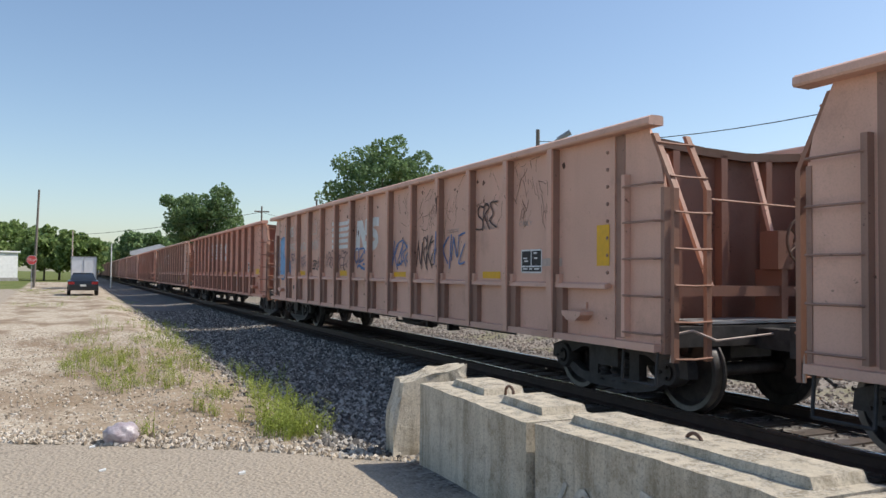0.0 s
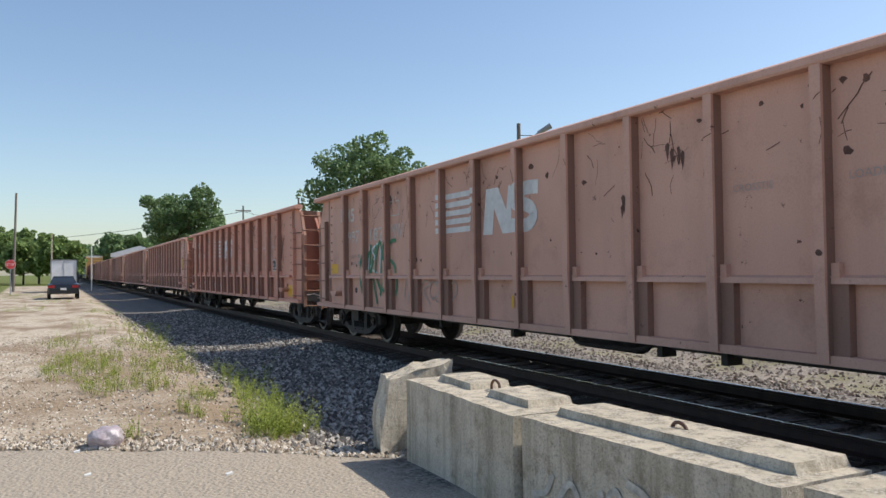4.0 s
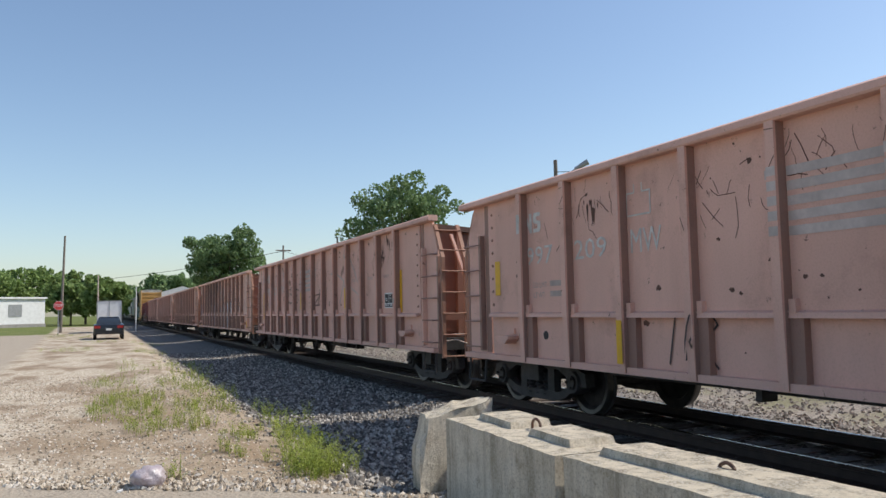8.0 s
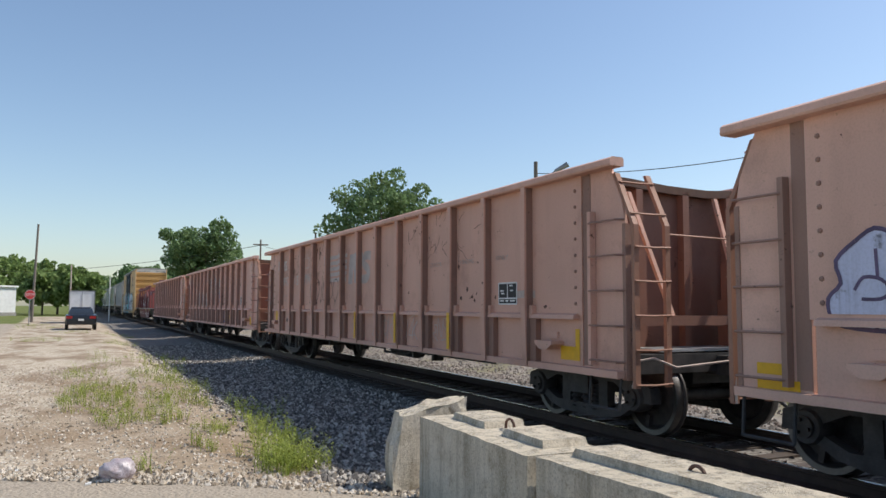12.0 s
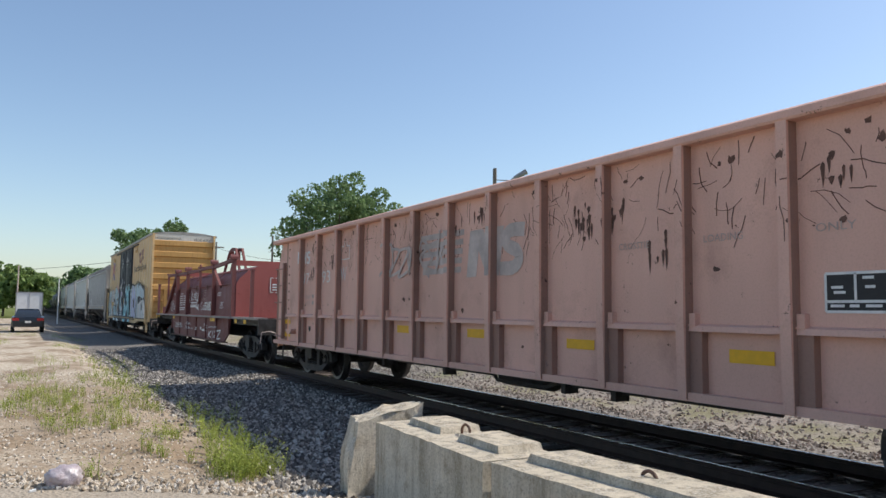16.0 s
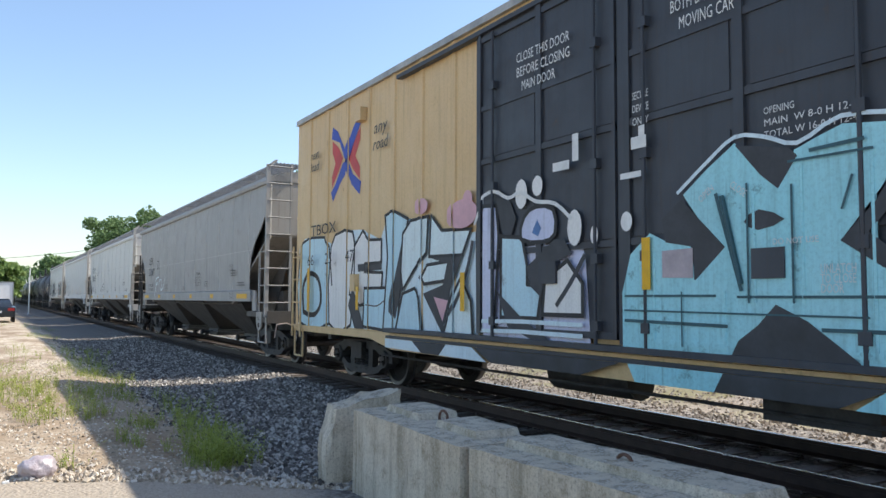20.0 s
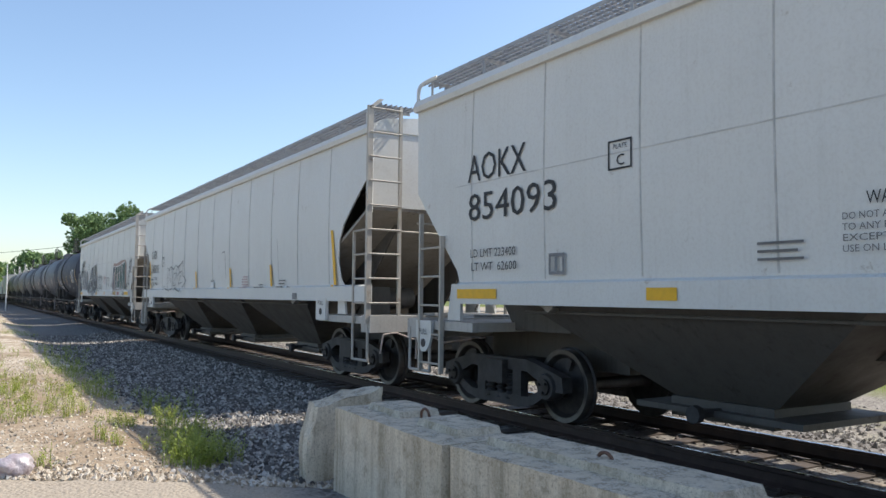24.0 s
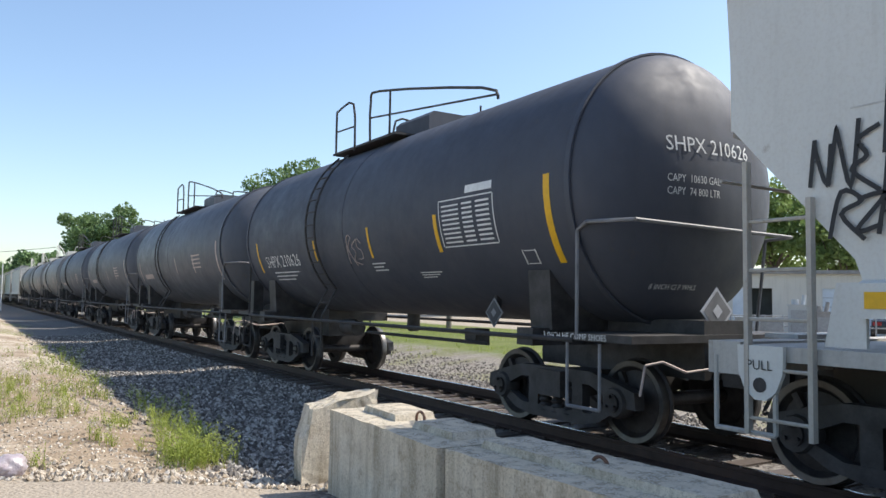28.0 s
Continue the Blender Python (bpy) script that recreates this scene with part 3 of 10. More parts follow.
            cap.hexa([(x0, ya, z0 - 0.05), (x1, ya, z1 - 0.05), (x1, yb, z1 - 0.05), (x0, yb, z0 - 0.05), (x0, ya, z0 + 0.05), (x1, ya, z1 + 0.05), (x1, yb, z1 + 0.05), (x0, yb, z0 + 0.05)])
        part("end_beam", cap, RUSTED, g, "bent rusty beam along the end's top")
        for x in (-0.75, 0.0, 0.75):
            part("end_post", Shape().box(x - 0.05, x + 0.05, *y2(8.18, 8.30), 1.0, 3.0), ENDRUST, g)
        for xt, yt, zt, xb, yb, zb in ((-0.92, 8.28, 2.95, -0.55, 8.62, 1.42), (0.5, 8.28, 2.95, 0.62, 8.62, 1.42)):
            w = 0.028
            part("end_brace", Shape().hexa([(xb - w, e * (yb - 0.02), zb), (xb + w, e * (yb - 0.02), zb), (xb + w, e * (yb + 0.03), zb), (xb - w, e * (yb + 0.03), zb),
                                            (xt - w, e * (yt - 0.02), zt), (xt + w, e * (yt - 0.02), zt), (xt + w, e * (yt + 0.03), zt), (xt - w, e * (yt + 0.03), zt)]), P, g, "pale diagonal end brace")
        part("cross_member", Shape().box(-1.42, 1.42, *y2(8.58, 8.68), 1.30, 1.42), ENDRUST, g)
        part("end_sill", Shape().box(-1.44, 1.44, *y2(8.72, 8.9), 0.76, 0.98), BLACKISH, g)
        part("end_platform", Shape().box(-0.95, 1.38, *y2(8.3, 8.86), 1.0, 1.03), TREAD, g, "worn steel end platform")
        for sx in (-1, 1):
            for x in (sx * 1.43, sx * 0.98):
                w = 0.035
                s = Shape().box(x - w, x + w, *y2(9.0, 9.05), 0.62, 2.45)
                s.hexa([(x - w, e * 9.0, 2.45), (x + w, e * 9.0, 2.45), (x + w, e * 9.05, 2.45), (x - w, e * 9.05, 2.45), (x - w, e * 8.68, 3.08), (x + w, e * 8.68, 3.08), (x + w, e * 8.73, 3.08), (x - w, e * 8.73, 3.08)])
                part("end_ladder_stile", s, LADDERRUST, g)
            for k in range(7):
                z = 0.66 + 0.385 * k
                y = e * (9.06 if z < 2.45 else 9.06 - (z - 2.45) * 0.51)
                part("rung", Shape().path([(sx * 1.46, y, z), (sx * 1.2, y + e * 0.01, z - 0.008), (sx * 0.95, y, z)], 0.013, 5), LADDERRUST, g)
        part("grab_rail", Shape().path([(-0.95, e * 9.0, 2.36), (0.2, e * 9.0, 2.335), (1.4, e * 9.0, 2.31)], 0.013, 5), LADDERRUST, g)
        coupler(g, e * 8.92, e, 0.77)
    f = Shape().box(-0.32, 0.32, -8.7, 8.7, 0.6, 0.98)
    for y in [i * 1.155 * 1.5 for i in range(-4, 5)]:
        f.box(-1.42, 1.42, y - 0.08, y + 0.08, 0.78, 0.95)
    f.box(-1.42, 1.42, -8.05, 8.05, 0.96, 1.0)
    part("underframe", f, BLACKISH, g)
    part("air_reservoir", Shape().lathe([(0.16, -1.6), (0.2, -1.55), (0.2, -0.45), (0.16, -0.4)], "y", (-0.8, 0, 0.68), 12), BLACKISH, g)
    part("control_valve", Shape().box(0.5, 1.1, 0.4, 1.5, 0.5, 0.8), BLACKISH, g)
    part("brake_pipe", Shape().path([(-1.2, -5.4, 0.66), (-1.2, -2.2, 0.66), (-1.28, -2.0, 0.6), (-1.28, -0.9, 0.6), (-1.2, -0.7, 0.66), (-1.2, 5.4, 0.66)], 0.025, 6), BLACKISH, g)
    for y in (-3.3, -2.4, 0.6, 2.9):
        part("pipe_bracket", Shape().box(-1.3, -1.1, y - 0.04, y + 0.04, 0.56, 0.78), BLACKISH, g)
    part("drain_hole", Shape().lathe([(0.06, -1.478), (0.06, -1.44)], "x", (0, 6.5, 1.12), 12), BLACKISH, g)
    part("brake_housing", Shape().box(0.42, 0.68, -8.72, -8.45, 1.62, 2.08).box(0.5, 0.6, -8.7, -8.3, 1.0, 1.62), ENDRUST, g)
    brake_wheel(g, 0.55, -8.98, 1.95, 0.28)
    for y in (-7.5, 7.5):
        bogie(g, y)
    return g


ENDRUST = oxide_paint("rusty_end_sheet", (0.26, 0.125, 0.088), rust=(0.08, 0.045, 0.035), wear=1.0)
LADDERRUST = oxide_paint("rusty_ladder_bar", (0.35, 0.18, 0.12), rust=(0.12, 0.06, 0.04), wear=1.0)


def repaint(ob, swap):
    """Another paint on a copy: its own material instead of the shared mesh's one."""
    for o in (ob, *ob.children_recursive):
        for s in o.material_slots:
            if s.material in swap:
                new_mat = swap[s.material]
                s.link = "OBJECT"
                s.material = new_mat


def stencil_box(g, y, z):
    """The dark service-record panel with its white frame."""
    a, b, m = y - 0.51, z + 0.3, z + 0.08
    part("record_panel", drape(Shape(), [(y, z), (a, z), (a, b), (y, b)], GSLAB, 0.004), BLACKPAINT, g, "dark service panel with a white frame")
    w = Shape()
    for p, q in (((y, z), (a, z)), ((y, b), (a, b)), ((y, m), (a, m)), ((y, z), (y, b)), ((a, z), (a, b)), ((y - 0.25, m), (y - 0.25, b))):
        stroke(w, [p, q], 0.022, GSLAB, 0.007)
    part("panel_frame", w, WHITE, g)
    t = Shape()
    for p, q, l in ((0.05, 0.18, 0.1), (0.07, 0.14, 0.1), (0.31, 0.25, 0.09), (0.33, 0.18, 0.08), (0.04, 0.035, 0.12), (0.2, 0.035, 0.08), (0.33, 0.035, 0.13)):
        rect(t, y - p, z + q, l, 0.022, GSLAB, 0.009)
    part("panel_print", t, WHITE, g)["kind"] = "stuff"


def rect(shape, y, z, w, h, slabs, lift=0.005):
    return drape(shape, [(y, z), (y - w, z), (y - w, z + h), (y, z + h)], slabs, lift)


BLOCKS = ([(0, 0), (0.2, 0), (0.2, 0.55), (0.45, 0), (0.62, 0), (0.62, 0.9), (0.42, 0.9), (0.42, 0.42), (0.2, 0.9), (0, 0.9)],
          [(0.72, 0), (1.18, 0), (1.28, 0.15), (1.28, 0.48), (0.95, 0.56), (0.95, 0.72), (1.25, 0.72), (1.25, 0.9), (0.82, 0.9), (0.72, 0.78), (0.72, 0.46), (1.05, 0.36), (1.05, 0.18), (0.72, 0.18)])


def emblem(g, y, z, mat, half=1.0):
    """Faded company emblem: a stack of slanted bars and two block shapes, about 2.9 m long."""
    e = Shape()
    for k in range(5):
        zz = z + 0.56 - 0.135 * k
        drape(e, [(y - 0.02 * k, zz), (y - 1.38 + 0.02 * k, zz), (y - 1.38 + 0.02 * k, zz + 0.085), (y - 0.02 * k, zz + 0.085)], GSLAB, 0.005)
    if half > 0.5:
        drape(e, [(y - 1.46 - p[0], z - 0.06 + p[1]) for p in ((0, 0), (0.27, 0), (0.33, 0.36), (0.55, 0), (0.86, 0), (0.98, 0.66), (0.72, 0.66), (0.66, 0.33), (0.44, 0.66), (0.1, 0.66))], GSLAB, 0.005)
        bend = smooth_line([(y - 2.92, z + 0.51), (y - 2.6, z + 0.52), (y - 2.47, z + 0.42), (y - 2.55, z + 0.32), (y - 2.74, z + 0.25), (y - 2.8, z + 0.13), (y - 2.66, z + 0.03), (y - 2.34, z + 0.03)], 3)
        stroke(e, bend, 0.185, GSLAB, 0.0058)
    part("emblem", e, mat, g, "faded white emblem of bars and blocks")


def gond_marks(g, k, number, rng):
    """Lettering, reflectors, scratches and tags of one gondola."""
    white = WHITE if k in (9, 3) else CHALKTAG
    sh = Shape()
    for f in BLOCKS:
        drape(sh, [(6.97 - p[0] * 0.36, 2.56 + p[1] * 0.31) for p in f], GSLAB, 0.005)
    part("owner_mark", sh, white, g)
    if number:
        d = {1: -0.2, 3: -0.05, 9: 0.3}.get(k, 0.0)
        lettered(number[:3], 0.36, -1.506, 6.93 + d, 2.11, white, g, 0.7)
        lettered(number[3:], 0.36, -1.506, 5.7 + d, 2.11, white, g, 0.7)
        lettered("MW", 0.4, -1.506, 4.53 + d, 2.11, white, g, 0.54)
    fr = Shape()
    for a, b in (((4.56, 2.54), (4.14, 2.54)), ((4.56, 2.54), (4.56, 2.8)), ((4.14, 2.54), (4.14, 2.8)), ((4.42, 2.8), (4.42, 2.9)), ((4.28, 2.8), (4.28, 2.9)), ((4.56, 2.8), (4.42, 2.8)), ((4.28, 2.8), (4.14, 2.8))):
        stroke(fr, [a, b], 0.02, GSLAB, 0.006)
    part("clearance_mark", fr, white, g)
    lettered("LD LMT", 0.11, -1.505, 6.75, 1.78, FADEDWHITE, g, 0.36)
    lettered("LT WT", 0.11, -1.505, 6.75, 1.64, FADEDWHITE, g, 0.3)
    bars = Shape()
    rect(bars, 6.3, 1.79, 0.4, 0.075, GSLAB), rect(bars, 6.3, 1.65, 0.32, 0.075, GSLAB)
    rect(bars, -6.55, 1.64, 0.5, 0.1, GSLAB)
    part("small_lettering", bars, FADEDWHITE, g)
    if k != 6:
        emblem(g, {0: 2.5, 1: 1.2, 3: 2.6, 5: 1.21, 7: 2.31, 8: 1.13, 9: 1.05}.get(k, 2.5), 2.08, WHITE if k in (0, 1, 2, 3) else GHOST, 1.0 if k in (0, 1, 2, 3, 7, 8, 9) else 0.0)
    for i, tx in enumerate(("CROSSTIE", "LOADING", "ONLY")):
        lettered(tx, 0.1, -1.506, -3.64 - 1.17 * i, 2.2, FADEDWHITE if k != 3 else WHITE, g, 0.45 - 0.1 * (i == 2))
    stencil_box(g, -6.06, 1.56)
    default = ((8.0, 1.46, 0.5, 0.22), (5.5, 1.46, 0.5, 0.13), (3.0, 0.84, 0.46, 0.13), (0.6, 0.83, 0.44, 0.13), (-2.05, 0.84, 0.44, 0.13), (-7.6, 0.86, 0.55, 0.3))
    strips = {1: ((8.0, 1.46, 0.62, 0.24), (5.45, 1.49, 0.5, 0.13), (-1.28, 1.46, 0.5, 0.1), (-3.67, 1.45, 0.5, 0.1), (-7.43, 1.43, 0.52, 0.22)),
              2: ((8.0, 1.46, 0.46, 0.22), (0.3, 1.0, 0.3, 0.16), (-5.6, 1.0, 0.2, 0.3), (-7.6, 0.9, 0.5, 0.24)),
              4: ((7.9, 1.7, 0.16, 0.52), (4.68, 0.84, 0.12, 0.5), (1.2, 0.88, 0.12, 0.5), (-3.42, 0.86, 0.12, 0.5), (-7.5, 1.74, 0.12, 0.5), (-7.67, 1.74, 0.12, 0.5)),
              5: ((6.98, 1.24, 0.12, 0.95), (1.21, 1.57, 0.12, 0.5), (-3.41, 1.56, 0.12, 0.5), (-7.0, 1.42, 0.12, 0.9)),
              6: ((8.7, 0.79, 0.46, 0.1), (8.7, 0.93, 0.38, 0.1), (3.8, 0.86, 0.3, 0.2), (-5.1, 0.9, 0.4, 0.14), (-7.65, 0.84, 0.42, 0.32)),
              7: ((7.9, 1.1, 0.3, 0.3), (0.06, 0.84, 0.12, 0.56), (-2.25, 0.84, 0.12, 0.56), (-4.57, 0.84, 0.12, 0.58), (-7.61, 0.86, 0.46, 0.17), (-7.93, 1.03, 0.14, 0.22)),
              8: ((7.95, 1.46, 0.5, 0.23), (5.33, 0.84, 0.55, 0.12), (2.94, 0.86, 0.43, 0.1), (-0.42, 0.92, 0.48, 0.1), (-3.6, 1.0, 0.46, 0.14), (-7.65, 0.86, 0.5, 0.28)),
              0: ((8.19, 1.5, 0.14, 0.42), (5.72, 1.47, 0.55, 0.11), (2.12, 1.46, 0.5, 0.13), (-1.28, 1.47, 0.6, 0.09), (-4.93, 1.45, 0.54, 0.12), (-7.78, 1.64, 0.25, 0.48)),
              9: ((8.3, 0.9, 0.42, 0.1), (8.3, 1.2, 0.42, 0.1), (1.95, 1.17, 0.5, 0.12), (-0.4, 1.17, 0.46, 0.12), (-2.7, 1.12, 0.5, 0.11), (-5.07, 1.1, 0.48, 0.12), (-7.65, 0.86, 0.5, 0.28))}
    if k == 4:
        part("reflector_ground", rect(Shape(), -7.45, 1.68, 0.38, 0.62, GSLAB, 0.004), BLACKPAINT, g, "black patch behind the yellow strips")
    for y, z, w, h in strips.get(k, default):
        yl = rect(Shape(), y, z, w, h, GSLAB, 0.008)
        if yl.f:
            part("reflector", yl, YELLOW, g, "yellow reflective patch")
    sc = Shape()
    for c in range({9: 44, 8: 28, 6: 26, 3: 26, 5: 24, 0: 24}.get(k, 17)):
        cy = rng.uniform(-7.2, 7.2)
        for _ in range(rng.randint(4, 9)):
            y, z = cy + rng.gauss(0, 0.3), rng.uniform(2.4, 3.12)
            pts = [(y, z)]
            a = rng.uniform(-0.5, 0.5) if rng.random() < 0.6 else rng.uniform(-1.9, 1.9)
            for _ in range(rng.randint(2, 4)):
                a += rng.uniform(-0.5, 0.5)
                q = rng.uniform(0.03, 0.13)
                pts.append((pts[-1][0] + math.sin(a) * q, pts[-1][1] - math.cos(a) * q))
            stroke(sc, pts, rng.uniform(0.004, 0.011), GSLAB, 0.003)
    for _ in range(60):
        y, z, w = rng.uniform(-7.4, 7.4), rng.uniform(0.9, 3.04), rng.uniform(0.01, 0.05)
        if rng.random() < 0.5:
            z = rng.choice((rng.uniform(2.85, 3.04), rng.uniform(1.6, 1.75)))
        drape(sc, [(y + w * rng.uniform(0.4, 1.5) * math.cos(a), z + w * rng.uniform(0.4, 1.2) * math.sin(a)) for a in (0.2, 0.9, 1.6, 2.3, 3.3, 4.2, 4.9, 5.6)], GSLAB, 0.003)
    for _ in range({9: 16, 5: 10, 8: 8, 6: 8}.get(k, 3)):
        # scraped patches: a cluster of short ragged streaks
        y0, z0 = rng.uniform(-6.9, 6.9), rng.uniform(2.2, 2.95)
        for q in range(7):
            y, z, h = y0 + rng.gauss(0, 0.09), z0 + rng.gauss(0, 0.07), rng.uniform(0.05, 0.2)
            w = rng.uniform(0.012, 0.035)
            drape(sc, [(y + w, z), (y + w * 0.4, z - h * 0.6), (y, z - h), (y - w * 0.7, z - h * 0.5), (y - w, z + h * 0.1), (y, z + h * 0.25)], GSLAB, 0.0032 + 0.0004 * q)
    part("scratch_wear", sc, SCAR, g, "rusty scratches and chipped paint")["kind"] = "stuff"


def tags(g, k, rng):
    """Spray-paint on the gondolas."""
    def lines(spec, mat, width, name="graffiti", label=""):
        for y, z, w, h, n in spec:
            s = Shape()
            for j, ln in enumerate(scribble(rng, y, z, w, h, n)):
                stroke(s, ln, width, GSLAB, 0.011 + 0.0029 * (j % 4))
            part(name, s, mat, g, label)

    def blobs(spec, mat, lift):
        for j, (y, z, w, h) in enumerate(spec):
            s = Shape()
            pts = [(y - w / 2 + w / 2 * math.cos(a) * rng.uniform(0.85, 1.12), z + h / 2 + h / 2 * math.sin(a) * rng.uniform(0.85, 1.12)) for a in [i * math.pi / 5 for i in range(10)]]
            drape(s, smooth_line(pts, 4, True), GSLAB, lift + 0.0007 * j)
            part("graffiti", s, mat, g)

    def pieces(y, z, w, h, n, fill, line):
        """A row of fat outlined letter-like forms."""
        a, b, shine = Shape(), Shape(), Shape()
        forms = (((0, 0), (0.1, 0.95), (0.35, 1.0), (0.42, 0.45), (0.6, 1.0), (0.95, 0.95), (0.85, 0.1), (0.6, 0), (0.5, 0.3), (0.35, 0)),
                 ((0.02, 0), (0.08, 1), (0.4, 0.95), (0.55, 0.55), (0.62, 1), (0.98, 0.98), (0.95, 0.05), (0.65, 0), (0.5, 0.35), (0.4, 0)),
                 ((0.05, 0), (0.3, 1.02), (0.65, 1.0), (0.98, 0.02), (0.7, 0), (0.6, 0.25), (0.4, 0.25), (0.32, 0)),
                 ((0, 0.05), (0.05, 1), (0.75, 1.0), (0.98, 0.7), (0.7, 0.5), (1, 0.2), (0.8, -0.02), (0.35, 0)))
        for i in range(n):
            f = forms[(i + k) % 4]
            pts = smooth_line([(y - (i + p[0] * 1.05) * w / n, z + p[1] * h * rng.uniform(0.94, 1.05)) for p in f], 3, True)
            drape(a, pts, GSLAB, 0.008 + 0.0015 * i)
            stroke(b, pts + pts[:1], 0.055, GSLAB, 0.0105 + 0.0015 * i)
        part("graffiti", a, fill, g, "fat spray-painted letter forms")
        part("graffiti_outline", b, line, g)

    if k == 0:
        throw = smooth_line([(8.2, 1.4), (8.22, 2.25), (8.0, 2.45), (7.7, 2.58), (7.4, 2.52), (7.2, 2.2), (6.95, 1.98), (6.77, 1.75), (6.78, 1.5), (6.95, 1.38)], 3, True)
        part("graffiti", drape(Shape(), throw, GSLAB, 0.006), BLUEFILL, g, "blue bubble-shaped throw-up")
        part("graffiti_outline", stroke(Shape(), throw + throw[:1], 0.03, GSLAB, 0.009), BLUETAG, g)
        for ln in (((7.95, 1.5), (7.92, 2.2)), ((7.7, 1.45), (7.62, 2.0), (7.45, 2.3)), ((7.4, 1.5), (7.45, 1.9), (7.15, 2.0)), ((7.1, 1.5), (7.0, 1.8))):
            part("graffiti", stroke(Shape(), smooth_line(list(ln), 3), 0.022, GSLAB, 0.0085), BLUETAG, g)
        lines([(6.78, 1.84, 0.58, 0.22, 3), (5.85, 1.68, 0.8, 0.34, 5)], VIOLETTAG, 0.022)
        lines([(4.47, 1.62, 0.58, 0.24, 3)], BLACKPAINT, 0.028)
        lines([(3.57, 1.66, 0.85, 0.36, 4), (2.45, 1.66, 0.95, 0.36, 5)], MAUVETAG, 0.026)
        lines([(1.13, 1.72, 0.95, 0.4, 3)], BLUETAG, 0.036)
        part("graffiti", stroke(Shape(), smooth_line([(0.9, 1.66), (0.75, 1.7), (0.55, 1.64), (0.2, 1.6)], 4), 0.06, GSLAB, 0.0075), BLUETAG, g)
        lines([(-1.2, 1.64, 0.9, 0.5, 4), (-3.4, 1.7, 0.9, 0.45, 4)], BLUETAG, 0.03)
        lines([(-2.4, 1.64, 0.8, 0.5, 4), (-4.7, 2.2, 0.6, 0.4, 3)], DARKTAG, 0.028)
    elif k == 1:
        lines([(2.6, 2.0, 1.6, 0.7, 5)], SILVER, 0.04)
        lines([(5.0, 1.65, 0.9, 0.4, 3), (3.4, 1.0, 1.0, 0.3, 3)], GHOST, 0.028)
        lines([(-3.5, 1.0, 0.9, 0.35, 4)], FADEDWHITE, 0.03)
    elif k == 2:
        lines([(6.0, 1.0, 1.6, 1.1, 5)], GREENLEAF, 0.07)
        lines([(5.9, 1.4, 0.9, 0.6, 3)], MINT, 0.04)
        lines([(4.0, 1.0, 2.0, 0.35, 6)], FADEDWHITE, 0.03)
    elif k == 3:
        lines([(2.34, 1.46, 0.7, 0.26, 6), (1.16, 1.46, 0.82, 0.28, 6), (-0.03, 1.46, 0.8, 0.3, 6), (-1.22, 1.46, 0.85, 0.34, 6), (-2.45, 1.47, 0.8, 0.3, 6), (7.9, 1.47, 0.5, 0.3, 4)], CHALKTAG, 0.015)
        lines([(6.72, 0.9, 0.5, 0.3, 4), (5.8, 0.82, 0.68, 0.36, 5), (4.55, 0.82, 0.6, 0.36, 4), (3.4, 0.82, 0.68, 0.38, 5), (2.24, 0.82, 0.74, 0.36, 5)], CHALKTAG, 0.018)
        lines([(-6.2, 1.8, 1.1, 0.8, 4), (0.85, 1.9, 0.3, 0.15, 3)], DARKTAG, 0.025)
        lines([(-5.35, 1.5, 0.6, 1.0, 3), (-3.9, 0.84, 0.75, 0.42, 4)], CHALKTAG, 0.03)
    elif k == 4:
        lines([(-4.83, 0.87, 0.64, 0.38, 4), (-6.24, 0.87, 0.45, 0.38, 4)], MAUVETAG, 0.035)
        lines([(4.1, 0.9, 0.8, 0.5, 3)], DARKTAG, 0.025)
    elif k == 5:
        lines([(3.6, 1.75, 1.6, 0.5, 4), (0.5, 1.65, 1.9, 0.4, 4)], DARKTAG, 0.03)
        st = Shape()
        stroke(st, [(-2.6, 1.7), (-3.4, 2.9), (-4.6, 1.75), (-2.2, 2.5)], 0.05, GSLAB, 0.006)
        part("graffiti", st, GHOST, g)
    elif k == 6:
        dk = Shape()
        edge = [(4.62, 3.12), (4.6, 1.48), (3.9, 1.6), (3.5, 1.5), (3.2, 1.9), (2.9, 1.75), (2.6, 2.1), (2.3, 1.9), (1.9, 2.0), (1.4, 2.1), (1.3, 2.5), (0.95, 2.56), (0.6, 2.5), (0.2, 2.7), (-0.1, 2.62), (-0.6, 2.7), (-0.85, 2.85), (-0.85, 3.12)]
        drape(dk, edge, GSLAB, 0.003)
        part("repair_patch", dk, PATCH, g, "dark repainted patch with rough edges")
        gh = Shape()
        for a in range(3):
            rect(gh, -0.4 - 0.55 * a, 2.15, 0.42, 0.6, GSLAB, 0.004)
        part("emblem", gh, GHOST, g)
        pieces(3.3, 0.86, 2.6, 1.12, 4, MAUVEFILL, BLACKPAINT)
        pieces(-0.08, 0.82, 4.3, 1.14, 4, PALESILVER, BLACKPAINT)
        lines([(-5.0, 1.7, 1.0, 0.4, 4)], BLACKPAINT, 0.03)
        bub = smooth_line([(7.92, 1.6), (7.8, 1.72), (7.84, 1.9), (7.66, 2.05), (7.49, 2.14), (7.3, 2.08), (7.08, 2.12), (6.86, 2.02), (6.78, 1.8), (6.6, 1.68), (6.6, 1.6), (6.6, 1.38), (6.95, 1.36), (7.4, 1.34), (7.8, 1.37), (7.9, 1.44)], 3, True)
        part("graffiti", drape(Shape(), bub, GSLAB, 0.006), LAVENDER, g, "pale bubble letters with a dark outline")
        part("graffiti_outline", stroke(Shape(), bub + bub[:1], 0.035, GSLAB, 0.009), VIOLETTAG, g)
